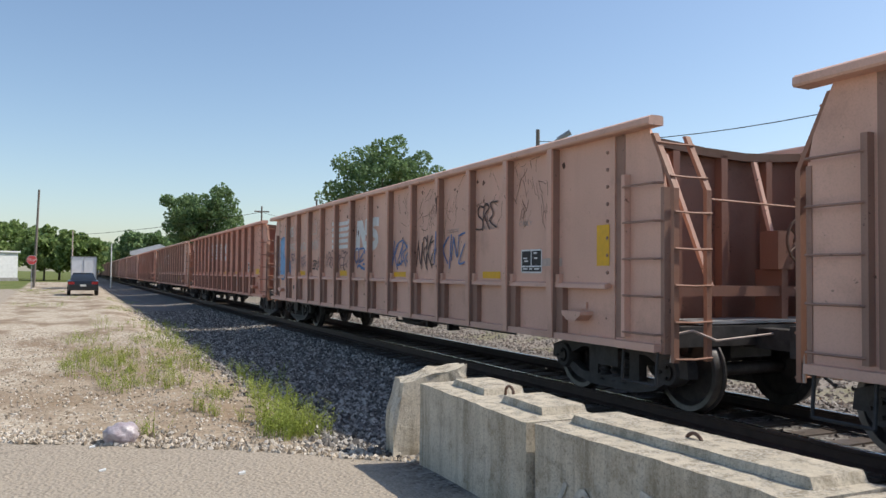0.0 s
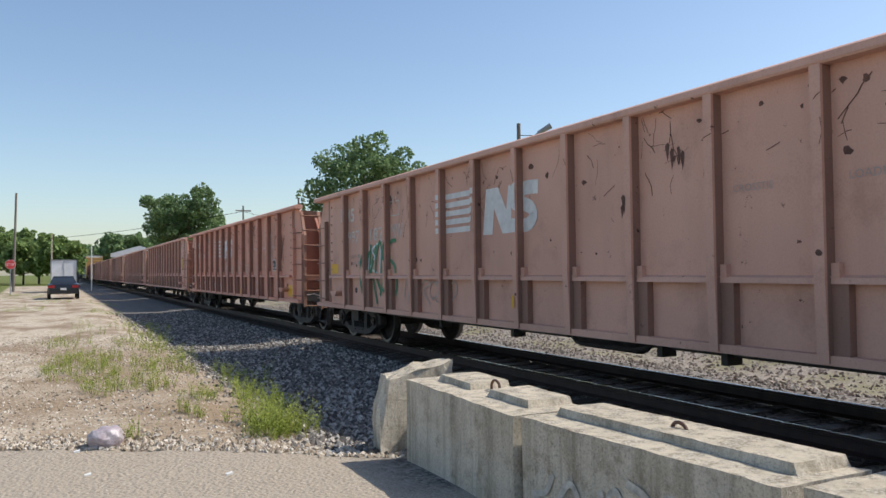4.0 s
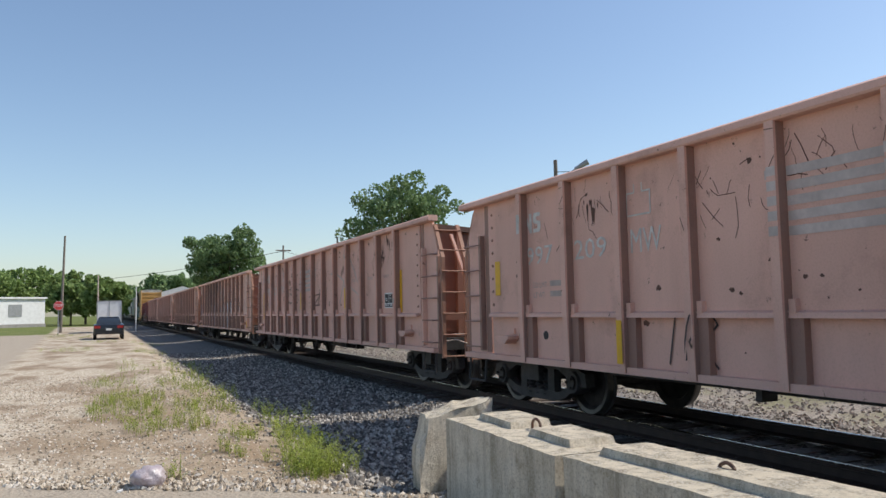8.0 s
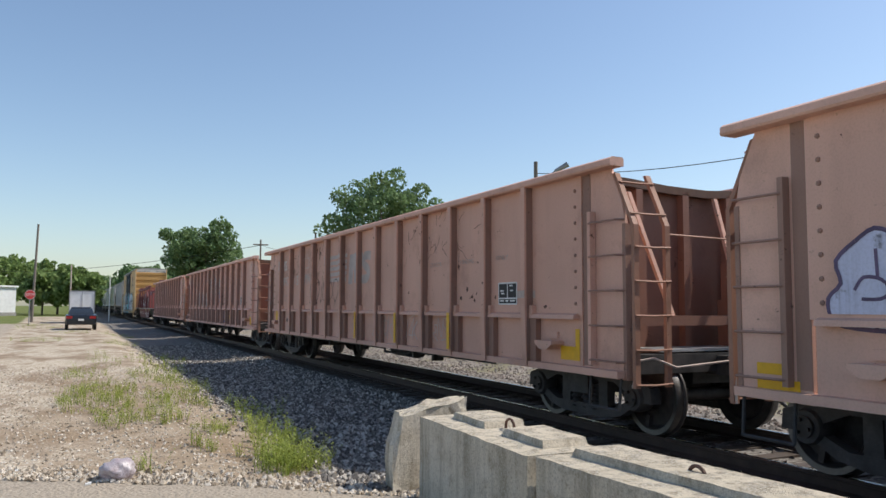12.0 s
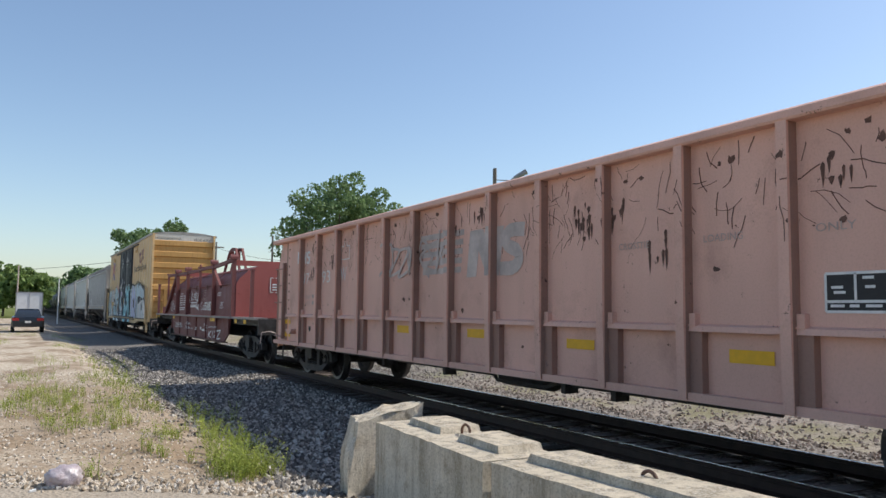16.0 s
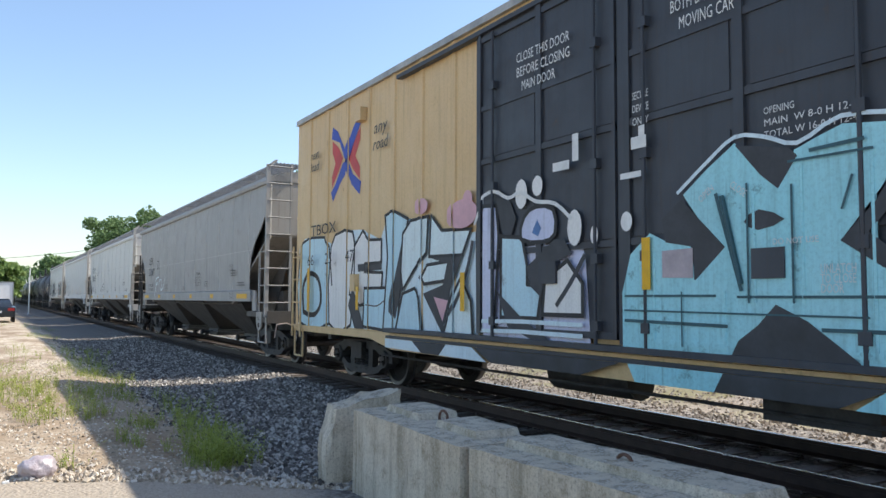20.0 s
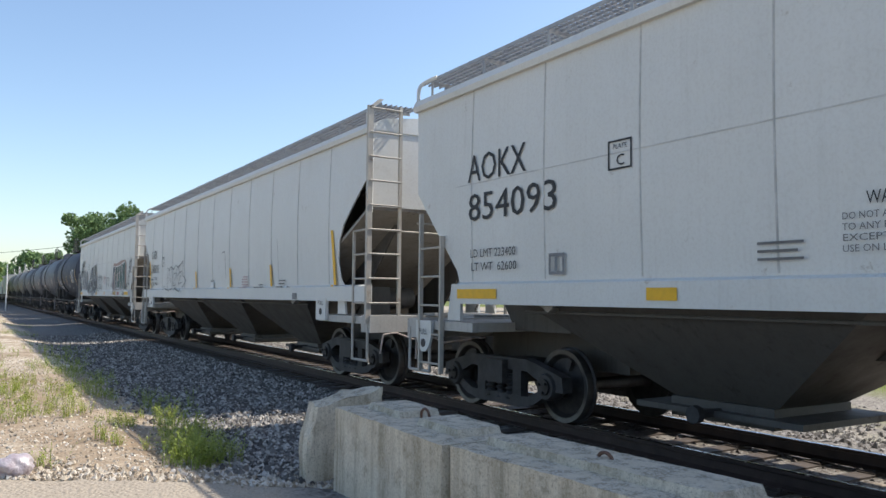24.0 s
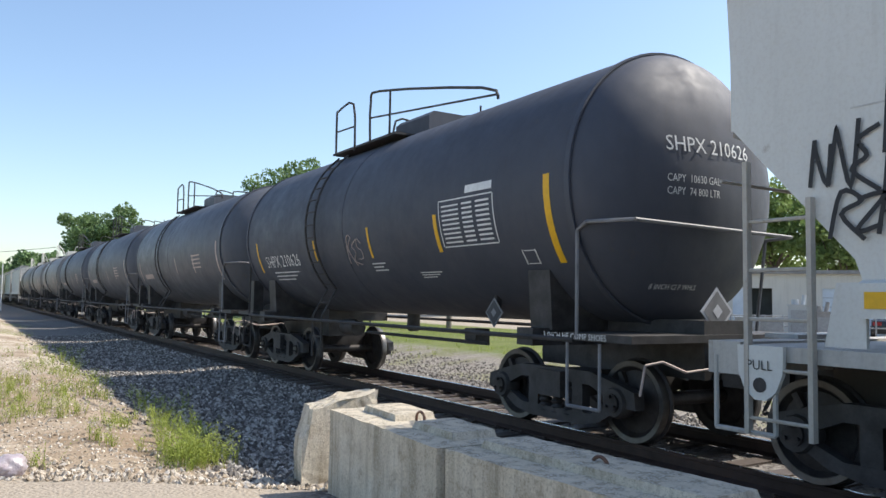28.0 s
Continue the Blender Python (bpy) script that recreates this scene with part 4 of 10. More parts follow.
        for ln in (((7.68, 1.66), (7.6, 1.76), (7.45, 1.74), (7.38, 1.65), (7.46, 1.59), (7.62, 1.59)), ((7.49, 1.98), (7.48, 1.76)), ((7.2, 2.0), (7.18, 1.7), (7.05, 1.62)), ((6.95, 1.9), (6.9, 1.65)), ((7.52, 1.44), (7.52, 1.36))):
            part("graffiti_outline", stroke(Shape(), smooth_line(list(ln), 3), 0.028, GSLAB, 0.0105), VIOLETTAG, g)
        lettered("MW", 0.4, -1.514, 4.45, 2.13, WHITE, g, 0.56)
    elif k == 7:
        lines([(-1.1, 0.9, 0.7, 0.42, 3), (-2.4, 0.95, 0.6, 0.35, 3), (-3.7, 0.95, 0.55, 0.35, 3)], GHOST, 0.018)
        lines([(3.6, 1.62, 1.9, 0.55, 5)], DARKTAG, 0.02)
    elif k == 8:
        for i in range(3):
            y = 4.73 - 1.22 * i
            bub = smooth_line([(y, 1.46), (y - 0.02, 1.95), (y - 0.3, 2.13), (y - 0.62, 2.14), (y - 0.95, 2.05), (y - 1.1, 1.75), (y - 1.1, 1.46)], 4, True)
            part("graffiti", drape(Shape(), bub, GSLAB, 0.0062 + 0.0007 * i), GHOST, g, "washed-out white bubble letter")
            part("graffiti_outline", stroke(Shape(), bub[:22], 0.03, GSLAB, 0.009 + 0.0029 * i), WHITE, g)
            low = smooth_line([(y - 0.1, 0.86), (y - 0.08, 1.3), (y - 0.5, 1.42), (y - 1.0, 1.36), (y - 1.02, 0.86)], 4, True)
            part("graffiti", drape(Shape(), low, GSLAB, 0.0062 + 0.0007 * i), GHOST, g)
        lines([(0.95, 1.6, 0.7, 0.45, 4), (-0.1, 1.62, 0.8, 0.45, 4), (-2.45, 1.6, 0.9, 0.5, 4)], DARKTAG, 0.03)
        lines([(-1.2, 1.6, 1.05, 0.45, 5)], BLUETAG, 0.03)
        lines([(-1.5, 0.9, 0.75, 0.28, 3), (7.95, 1.73, 0.6, 0.24, 4), (7.95, 2.0, 0.6, 0.22, 4)], DARKTAG, 0.022)
        lines([(7.76, 2.55, 0.4, 0.4, 2)], GHOST, 0.03)
        blobs([(-2.65, 0.9, 0.8, 0.4)], BLUETAG, 0.006)
        lines([(-2.6, 0.86, 0.9, 0.45, 4)], BLUETAG, 0.05)
    elif k == 9:
        lines([(2.6, 2.1, 2.4, 0.55, 7)], GHOST, 0.05)
    elif k == -1:
        lines([(-2, 1.7, 2, 0.7, 6)], DARKTAG, 0.035)


CSLAB = [(-9, 9, 1.33, 2.3, -1.43), (-6.2, 6.2, 0.5, 1.24, -1.40)]


def coil_car():
    """A coil wagon: fish-belly sides, a ribbed brown hood and a frame of bars over it. Its middle is its origin."""
    c = thing("coil_wagon", "dark brown covered coil wagon with red hood end", "freight wagon")
    for sx in (-1, 1):
        a, b = sorted((sx * 1.36, sx * 1.40))
        s = Shape().prism([(-5.0, 1.24), (-4.85, 0.8), (-4.3, 0.5), (4.3, 0.5), (4.85, 0.8), (5.0, 1.24)], "x", a, b)
        for y in (-4.9, -3.2, -1.6, 0.0, 1.6, 3.2, 4.9):
            part("sill_rib", Shape().box(min(sx * 1.402, sx * 1.44), max(sx * 1.402, sx * 1.44), y - 0.05, y + 0.05, 0.72 if abs(y) > 4 else 0.53, 1.22), BROWN, c)
        part("side_sill", s, BROWN, c)
        part("bottom_flange", Shape().box(min(sx * 1.3, sx * 1.5), max(sx * 1.3, sx * 1.5), -4.4, 4.4, 0.475, 0.505), RUSTED, c)
        part("deck_edge", Shape().box(min(sx * 1.2, sx * 1.56), max(sx * 1.2, sx * 1.56), -8.3, 8.35, 1.25, 1.31), plain_edge, c, "scraped pale deck edge")
    part("deck", Shape().box(-1.3, 1.3, -8.3, 8.35, 1.08, 1.2).box(-0.4, 0.4, -8.3, 8.3, 0.62, 1.08), BLACKISH, c)
    part("end_deck", Shape().box(-1.5, 1.5, -8.45, -5.75, 1.2, 1.25).box(-1.5, 1.5, -8.5, -8.4, 0.85, 1.27), BLACKISH, c)
    part("end_deck", Shape().box(-1.5, 1.5, 7.0, 8.4, 1.2, 1.25).box(-1.5, 1.5, 8.32, 8.42, 0.85, 1.27), BLACKISH, c)
    part("end_bulkhead", Shape().box(-1.42, 1.42, 7.3, 7.36, 1.25, 1.62).box(-1.2, 1.2, 7.32, 7.38, 1.62, 1.95), BROWN, c)
    # hood: upright sides, slanted shoulders, flat top; the rear end leans in
    sec = [(-1.43, 1.3), (1.43, 1.3), (1.43, 2.3), (1.33, 2.47), (1.05, 2.72), (0.7, 2.87), (0.3, 2.93), (-0.3, 2.93), (-0.7, 2.87), (-1.05, 2.72), (-1.33, 2.47), (-1.43, 2.3)]
    h = Shape()
    k = len(h.v)
    n = len(sec)
    for y, lean in ((-5.68, 0.0), (6.45, 1.0)):
        h.v += [(x, y - lean * (z - 1.3) * 1.5, z) for x, z in sec]
    h.f += [(k + i, k + (i + 1) % n, k + n + (i + 1) % n, k + n + i) for i in range(n)] + [tuple(range(k + n, k + 2 * n))]
    hood = part("hood", h, BROWN, c, "dark brown steel hood")
    part("hood_end", Shape().prism(sec, "y", -5.72, -5.68), CORAL, c, "bright red hood end sheet")
    bead = Shape()
    for sx in (-1, 1):
        bead.tube((sx * 1.44, -5.6, 2.3), (sx * 1.44, 4.8, 2.3), 0.025, 6)
        bead.tube((sx * 1.05, -5.6, 2.73), (sx * 1.05, 4.2, 2.73), 0.02, 6)
        for y in (-2.6, 1.1, 4.2):
            bead.path([(sx * 1.435, y, 1.32), (sx * 1.435, y, 2.3), (sx * 1.06, y, 2.73), (sx * 0.7, y, 2.88)], 0.03, 4)
    part("hood_ribs", bead, BROWN, hood)
    fl = Shape()
    for sx in (-1, 1):
        fl.box(min(sx * 1.43, sx * 1.5), max(sx * 1.43, sx * 1.5), -5.73, 6.45, 1.27, 1.33)
    fl.box(-1.48, 1.48, -5.78, -5.68, 1.27, 1.33)
    for k in range(13):
        fl.lathe([(0.018, -5.74), (0.012, -5.76)], "y", (-1.25 + k * 0.21, 0, 1.5), 6)
    part("hood_flange", fl, CORAL, hood)
    for y, z in ((-5.65, 3.06), (-3.03, 3.04), (1.36, 3.0), (3.45, 3.0)):
        for sx in (-1, 1):
            p = Shape().box(sx * 1.5 - 0.06, sx * 1.5 + 0.06, y - 0.06, y + 0.06, 1.25, z)
            p.box(sx * 1.5 - 0.1, sx * 1.5 + 0.1, y - 0.13, y + 0.13, z - 0.03, z + 0.04)
            p.lathe([(0.07, -0.12), (0.07, 0.12)], "x", (sx * 1.5, y, z + 0.05), 8)
            part("stanchion", p, BROWN, c)
    for y0, z0, y1, z1 in ((-5.5, 3.02, -2.95, 2.92), (-2.95, 2.94, -0.85, 2.94), (-0.85, 2.9, 1.4, 2.92), (1.4, 2.9, 3.5, 2.93), (3.5, 2.92, 5.6, 2.95)):
        for sx in (-1, 1):
            x = sx * 1.5
            part("top_bar", Shape().hexa([(x - 0.04, y0, z0 - 0.06), (x + 0.04, y0, z0 - 0.06), (x + 0.04, y1, z1 - 0.06), (x - 0.04, y1, z1 - 0.06),
                                          (x - 0.04, y0, z0 + 0.05), (x + 0.04, y0, z0 + 0.05), (x + 0.04, y1, z1 + 0.05), (x - 0.04, y1, z1 + 0.05)]), BROWN, c)
    for y, low, d in ((-0.88, 2.0, 0.12), (5.6, 2.2, 0.05)):
        for sx in (-1, 1):
            q = Shape().box(sx * 1.5 - 0.035, sx * 1.5 + 0.035, y - 0.04, y + 0.04, low, 3.0)
            q.hexa([(sx * 1.5 - 0.035, y - 0.04 + d, low - 0.3), (sx * 1.5 + 0.035, y - 0.04 + d, low - 0.3), (sx * 1.5 + 0.035, y + 0.03 + d, low - 0.3), (sx * 1.5 - 0.035, y + 0.03 + d, low - 0.3),
                    (sx * 1.5 - 0.035, y - 0.04, low), (sx * 1.5 + 0.035, y - 0.04, low), (sx * 1.5 + 0.035, y + 0.04, low), (sx * 1.5 - 0.035, y + 0.04, low)])
            part("short_stanchion", q.box(sx * 1.5 - 0.08, sx * 1.5 + 0.08, y - 0.12, y + 0.12, 2.97, 3.03), BROWN, c)
    for y in (-2.92, -0.88, 1.36, 3.45):
        part("bar_loop", Shape().path(smooth_line([(-1.5, y - 0.1, 3.03), (-1.5, y - 0.06, 3.1), (-1.5, y + 0.06, 3.1), (-1.5, y + 0.1, 3.03)], 3), 0.018, 5), BROWN, c)
    for y in (-2.0, -0.2, 1.1, 3.0):
        part("hood_hook", Shape().path(smooth_line([(-1.42, y, 2.36), (-1.48, y, 2.34), (-1.48, y + 0.02, 2.24), (-1.45, y + 0.02, 2.2)], 3), 0.014, 5), RUSTED, hood)
    for y in (-5.5, 3.55):
        part("cross_bar", Shape().box(-1.5, 1.5, y - 0.05, y + 0.05, 2.86, 3.02), CORAL, c)
    for sx in (-1, 1):
        part("strut", Shape().hexa([(sx * 1.5 - 0.04, -2.9, 2.85), (sx * 1.5 + 0.04, -2.9, 2.85), (sx * 1.5 + 0.04, -2.9, 2.95), (sx * 1.5 - 0.04, -2.9, 2.95),
                (sx * 1.5 - 0.04, -4.0, 2.2), (sx * 1.5 + 0.04, -4.0, 2.2), (sx * 1.5 + 0.04, -4.0, 2.3), (sx * 1.5 - 0.04, -4.0, 2.3)]), BROWN, c)
        part("strut", Shape().hexa([(sx * 1.5 - 0.05, 3.6, 2.85), (sx * 1.5 + 0.05, 3.6, 2.85), (sx * 1.5 + 0.05, 3.6, 3.0), (sx * 1.5 - 0.05, 3.6, 3.0),
                (sx * 1.5 - 0.05, 6.1, 1.28), (sx * 1.5 + 0.05, 6.1, 1.28), (sx * 1.5 + 0.05, 6.1, 1.43), (sx * 1.5 - 0.05, 6.1, 1.43)]), BROWN, c)
    b = Shape()
    for x in (-0.12, 0.12):
        for (y0, z0), (y1, z1) in (((1.5, 2.9), (0.64, 3.7)), ((0.64, 3.7), (0.18, 3.8)), ((0.18, 3.8), (-0.3, 3.76)), ((-0.3, 3.76), (-0.95, 2.9))):
            b.hexa([(x - 0.04, y0, z0 - 0.07), (x + 0.04, y0, z0 - 0.07), (x + 0.04, y1, z1 - 0.07), (x - 0.04, y1, z1 - 0.07), (x - 0.04, y0, z0 + 0.06), (x + 0.04, y0, z0 + 0.06), (x + 0.04, y1, z1 + 0.06), (x - 0.04, y1, z1 + 0.06)])
        b.box(x - 0.03, x + 0.03, 0.1, 0.18, 2.9, 3.76)
    b.tube((-0.12, 0.15, 3.78), (0.12, 0.15, 3.78), 0.05, 6)
    part("lifting_bail", b, BROWN, c)
    g = Shape()
    for sx in (-0.35, 0.35):
        g.box(sx - 0.05, sx + 0.05, -7.35, -7.23, 1.2, 2.6)
    for x in (-0.7, -0.25):
        g.path([(x, -7.42, 1.95), (x, -7.45, 2.0), (x, -7.45, 2.7)], 0.016, 6)
    part("end_post", g, BROWN, c)
    for x in (-1.46, 1.46):
        for e in (-7.6, 8.3):
            part("corner_post", Shape().box(x - 0.045, x + 0.045, e - 0.045, e + 0.045, 1.2, 2.62).box(x - 0.06, x + 0.06, e - 0.06, e + 0.06, 2.6, 2.66), BROWN, c)
    for x in (-0.75, 0.75):
        part("end_post", Shape().box(x - 0.04, x + 0.04, 8.26, 8.34, 1.2, 2.6), BLACKISH, c)
    bw = Shape().box(0.3, 0.6, 7.6, 7.9, 1.25, 2.1)
    part("brake_stand", bw, ORANGE_RUST, c)
    for e in (-1, 1):
        coupler(c, e * 8.45, e, 0.9)
    for y in (-6.1, 7.0):
        bogie(c, y)
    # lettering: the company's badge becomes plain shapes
    w = WHITE
    lettered("CR 631066", 0.3, -1.446, 4.1, 0.79, w, c, 1.6)
    lettered("LD LMT 216800", 0.14, -1.446, 1.95, 0.93, w, c, 1.02)
    lettered("LT WT  69200", 0.14, -1.446, 1.95, 0.77, w, c, 1.02)
    lettered("NEW 10-9", 0.13, -1.446, 0.78, 0.77, w, c, 0.44)
    lettered("GBSR", 0.16, -1.446, 0.05, 0.76, w, c, 0.38)
    lettered("DO NOT ENTRAIN WITHOUT COVER", 0.09, -1.446, -2.15, 0.9, w, c, 1.3)

    def mark(name, lines, width, lift=0.006):
        """Plain strokes of one width, each a flat band."""
        q = Shape()
        for k_, ln in enumerate(lines):
            stroke(q, ln, width, CSLAB, lift + 0.0006 * k_)
        part(name, q, w, c)

    def arc(y, z, ry, rz, a0, a1, n=9):
        return [(y + ry * math.cos(radians(a0 + (a1 - a0) * i / n)), z + rz * math.sin(radians(a0 + (a1 - a0) * i / n))) for i in range(n + 1)]

    # the hood maker's mark, drawn as bands and arcs
    mark("hood_mark", [arc(-0.98, 1.63, 0.12, 0.14, -130, 130, 14), arc(-1.23, 1.58, 0.085, 0.09, 0, 360, 14), [(-1.38, 1.49), (-1.38, 1.67)], [(-1.38, 1.715), (-1.38, 1.755)], [(-1.44, 1.49), (-1.44, 1.78)]], 0.034)
    sweep = smooth_line([(-1.73, 1.72), (-1.66, 1.75), (-1.56, 1.73), (-1.54, 1.68), (-1.6, 1.64), (-1.69, 1.6), (-1.71, 1.54), (-1.63, 1.51), (-1.52, 1.54)], 2)
    mark("hood_mark", [sweep, [(-1.83, 1.48), (-1.83, 1.78)], [(-1.96, 1.48), (-1.96, 1.78)], [(-1.83, 1.63), (-1.96, 1.63)], [(-2.08, 1.48), (-2.08, 1.78)], [(-2.21, 1.48), (-2.21, 1.78)], [(-2.21, 1.512), (-2.37, 1.512)], [(-2.21, 1.63), (-2.35, 1.63)],
                       [(-2.21, 1.748), (-2.37, 1.748)], [(-2.43, 1.48), (-2.43, 1.78)], [(-2.43, 1.512), (-2.57, 1.512)], [(-2.64, 1.48), (-2.64, 1.78)], arc(-2.68, 1.63, -0.16, 0.118, -90, 90)], 0.066)
    # the owner's badge twice: an arch over short bars, and a word as one bar
    for y, z, f in ((4.05, 1.5, 1.0), (-1.66, 0.74, 0.42)):
        mark("owner_badge", [arc(y - 0.05 * f, z + 0.3 * f, 0.26 * f, 0.24 * f, -10, 190), arc(y - 0.02 * f, z + 0.28 * f, 0.1 * f, 0.1 * f, -10, 190), [(y + 0.36 * f, z + 0.14 * f), (y - 0.1 * f, z + 0.14 * f)], [(y + 0.36 * f, z + 0.03 * f), (y - 0.1 * f, z + 0.03 * f)]], 0.075 * f)
    mark("owner_word", [[(4.5, 2.13), (3.75, 2.12)]], 0.085)
    mark("owner_word", [[(-0.98, 0.79), (-1.42, 0.79)]], 0.08)
    mark("quality_mark", [[(1.0, 1.76), (0.05, 1.76)], [(1.15, 1.665), (0.0, 1.665)], [(1.15, 1.61), (0.0, 1.61)]], 0.04)
    mark("quality_mark", [arc(-0.2, 1.69, 0.15, 0.15, 0, 360, 16), [(-0.2, 1.62), (-0.42, 1.5)]], 0.065)
    for j in range(5):
        mark("data_line", [[(3.22, 2.02 - 0.085 * j), (2.62, 2.02 - 0.085 * j)], [(2.45, 2.03 - 0.085 * j), (2.05, 2.03 - 0.085 * j)]], 0.032)
    mark("data_line", [[(3.22, 1.57), (2.05, 1.57)], [(3.22, 1.5), (2.3, 1.5)], [(3.0, 2.12), (2.6, 2.12)]], 0.035)
    mark("pale_patch", [[(-0.67, 0.85), (-0.9, 0.85)]], 0.1)
    mark("pale_patch", [[(-1.31, 0.98), (-1.6, 0.98)]], 0.11)
    rng = random.Random(71)
    s = Shape()
    for y, z, ww, h, nn in ((5.25, 1.45, 0.7, 0.42, 5), (1.36, 1.8, 0.72, 0.34, 6), (0.5, 1.84, 0.5, 0.26, 5), (-0.12, 1.84, 0.55, 0.26, 6), (-3.7, 1.55, 0.4, 0.2, 2), (-3.35, 1.95, 0.5, 0.12, 4), (-2.0, 0.54, 1.6, 0.28, 4)):
        for ln in scribble(rng, y, z, ww, h, nn):
            stroke(s, ln, 0.02 if z > 1 else 0.045, CSLAB, 0.008)
    part("graffiti", s, WHITE, c)
    s = Shape()
    for ln in ([(-1.06, 1.84), (-1.74, 1.84), (-1.72, 2.17), (-1.04, 2.17), (-1.06, 1.84)], [(-1.2, 1.9), (-1.2, 2.1), (-1.5, 2.1), (-1.5, 1.9), (-1.2, 1.9)], [(-1.2, 2.0), (-1.56, 2.0)], [(-1.56, 1.86), (-1.58, 2.15)], [(-1.1, 1.96), (-1.14, 2.08)]):
        stroke(s, ln, 0.012, CSLAB, 0.006)
    part("chalk_frame", s, FADEDWHITE, c)
    lettered("CAUTION", 0.1, -0.2, -5.728, 2.38, WHITE, c, 0.34, FRONT)
    s = Shape()
    for j, ww in enumerate((0.62, 0.6, 0.6)):
        s.box(-0.33, -0.33 + ww, -5.731, -5.727, 2.28 - 0.08 * j, 2.32 - 0.08 * j)
    for a in ((-0.4, 0.4, 2.05, 2.075), (-0.4, 0.4, 2.49, 2.515)):
        for q in range(5):
            s.box(-0.4 + 0.17 * q, -0.3 + 0.17 * q, -5.731, -5.727, a[2], a[3])
    for x in (-0.4, 0.375):
        s.box(x, x + 0.025, -5.731, -5.727, 2.05, 2.5)
    part("caution_panel", s, WHITE, c)
    for y, ww in ((8.1, 0.2), (7.53, 0.2), (3.85, 0.3), (-2.97, 0.14), (-3.2, 0.42), (-6.2, 0.25), (-7.2, 0.25)):
        part("reflector", Shape().box(-1.57, -1.562, y - ww, y, 1.13, 1.24), YELLOW, c)
    return c


plain_edge = plain("scraped_steel_edge", (0.30, 0.27, 0.26), 0.5, 0.25, 3.0, 0.3)
BRIB = sorted([s * v for v in (3.45, 4.37, 5.29, 6.21, 7.13, 8.05, 8.97) for s in (-1, 1)])


def box_slabs():
    out = []
    for side in (-1, 1):
        rs = [r for r in BRIB if r * side > 0]
        edges = sorted(rs + [side * 2.62, side * 9.6])
        for a, b in zip(edges[:-1], edges[1:]):
            out.append((a + (0.055 if a in rs else 0), b - (0.055 if b in rs else 0), 0.98, 5.05, -1.54))
        for r in rs:
            out.append((r - 0.055, r + 0.055, 0.98, 5.05, -1.565))
    out.append((-2.6, 2.6, 0.98, 4.98, -1.60))
    out.append((-5.3, 5.3, 0.72, 0.9, -1.60))
    return out


BSLAB = box_slabs()


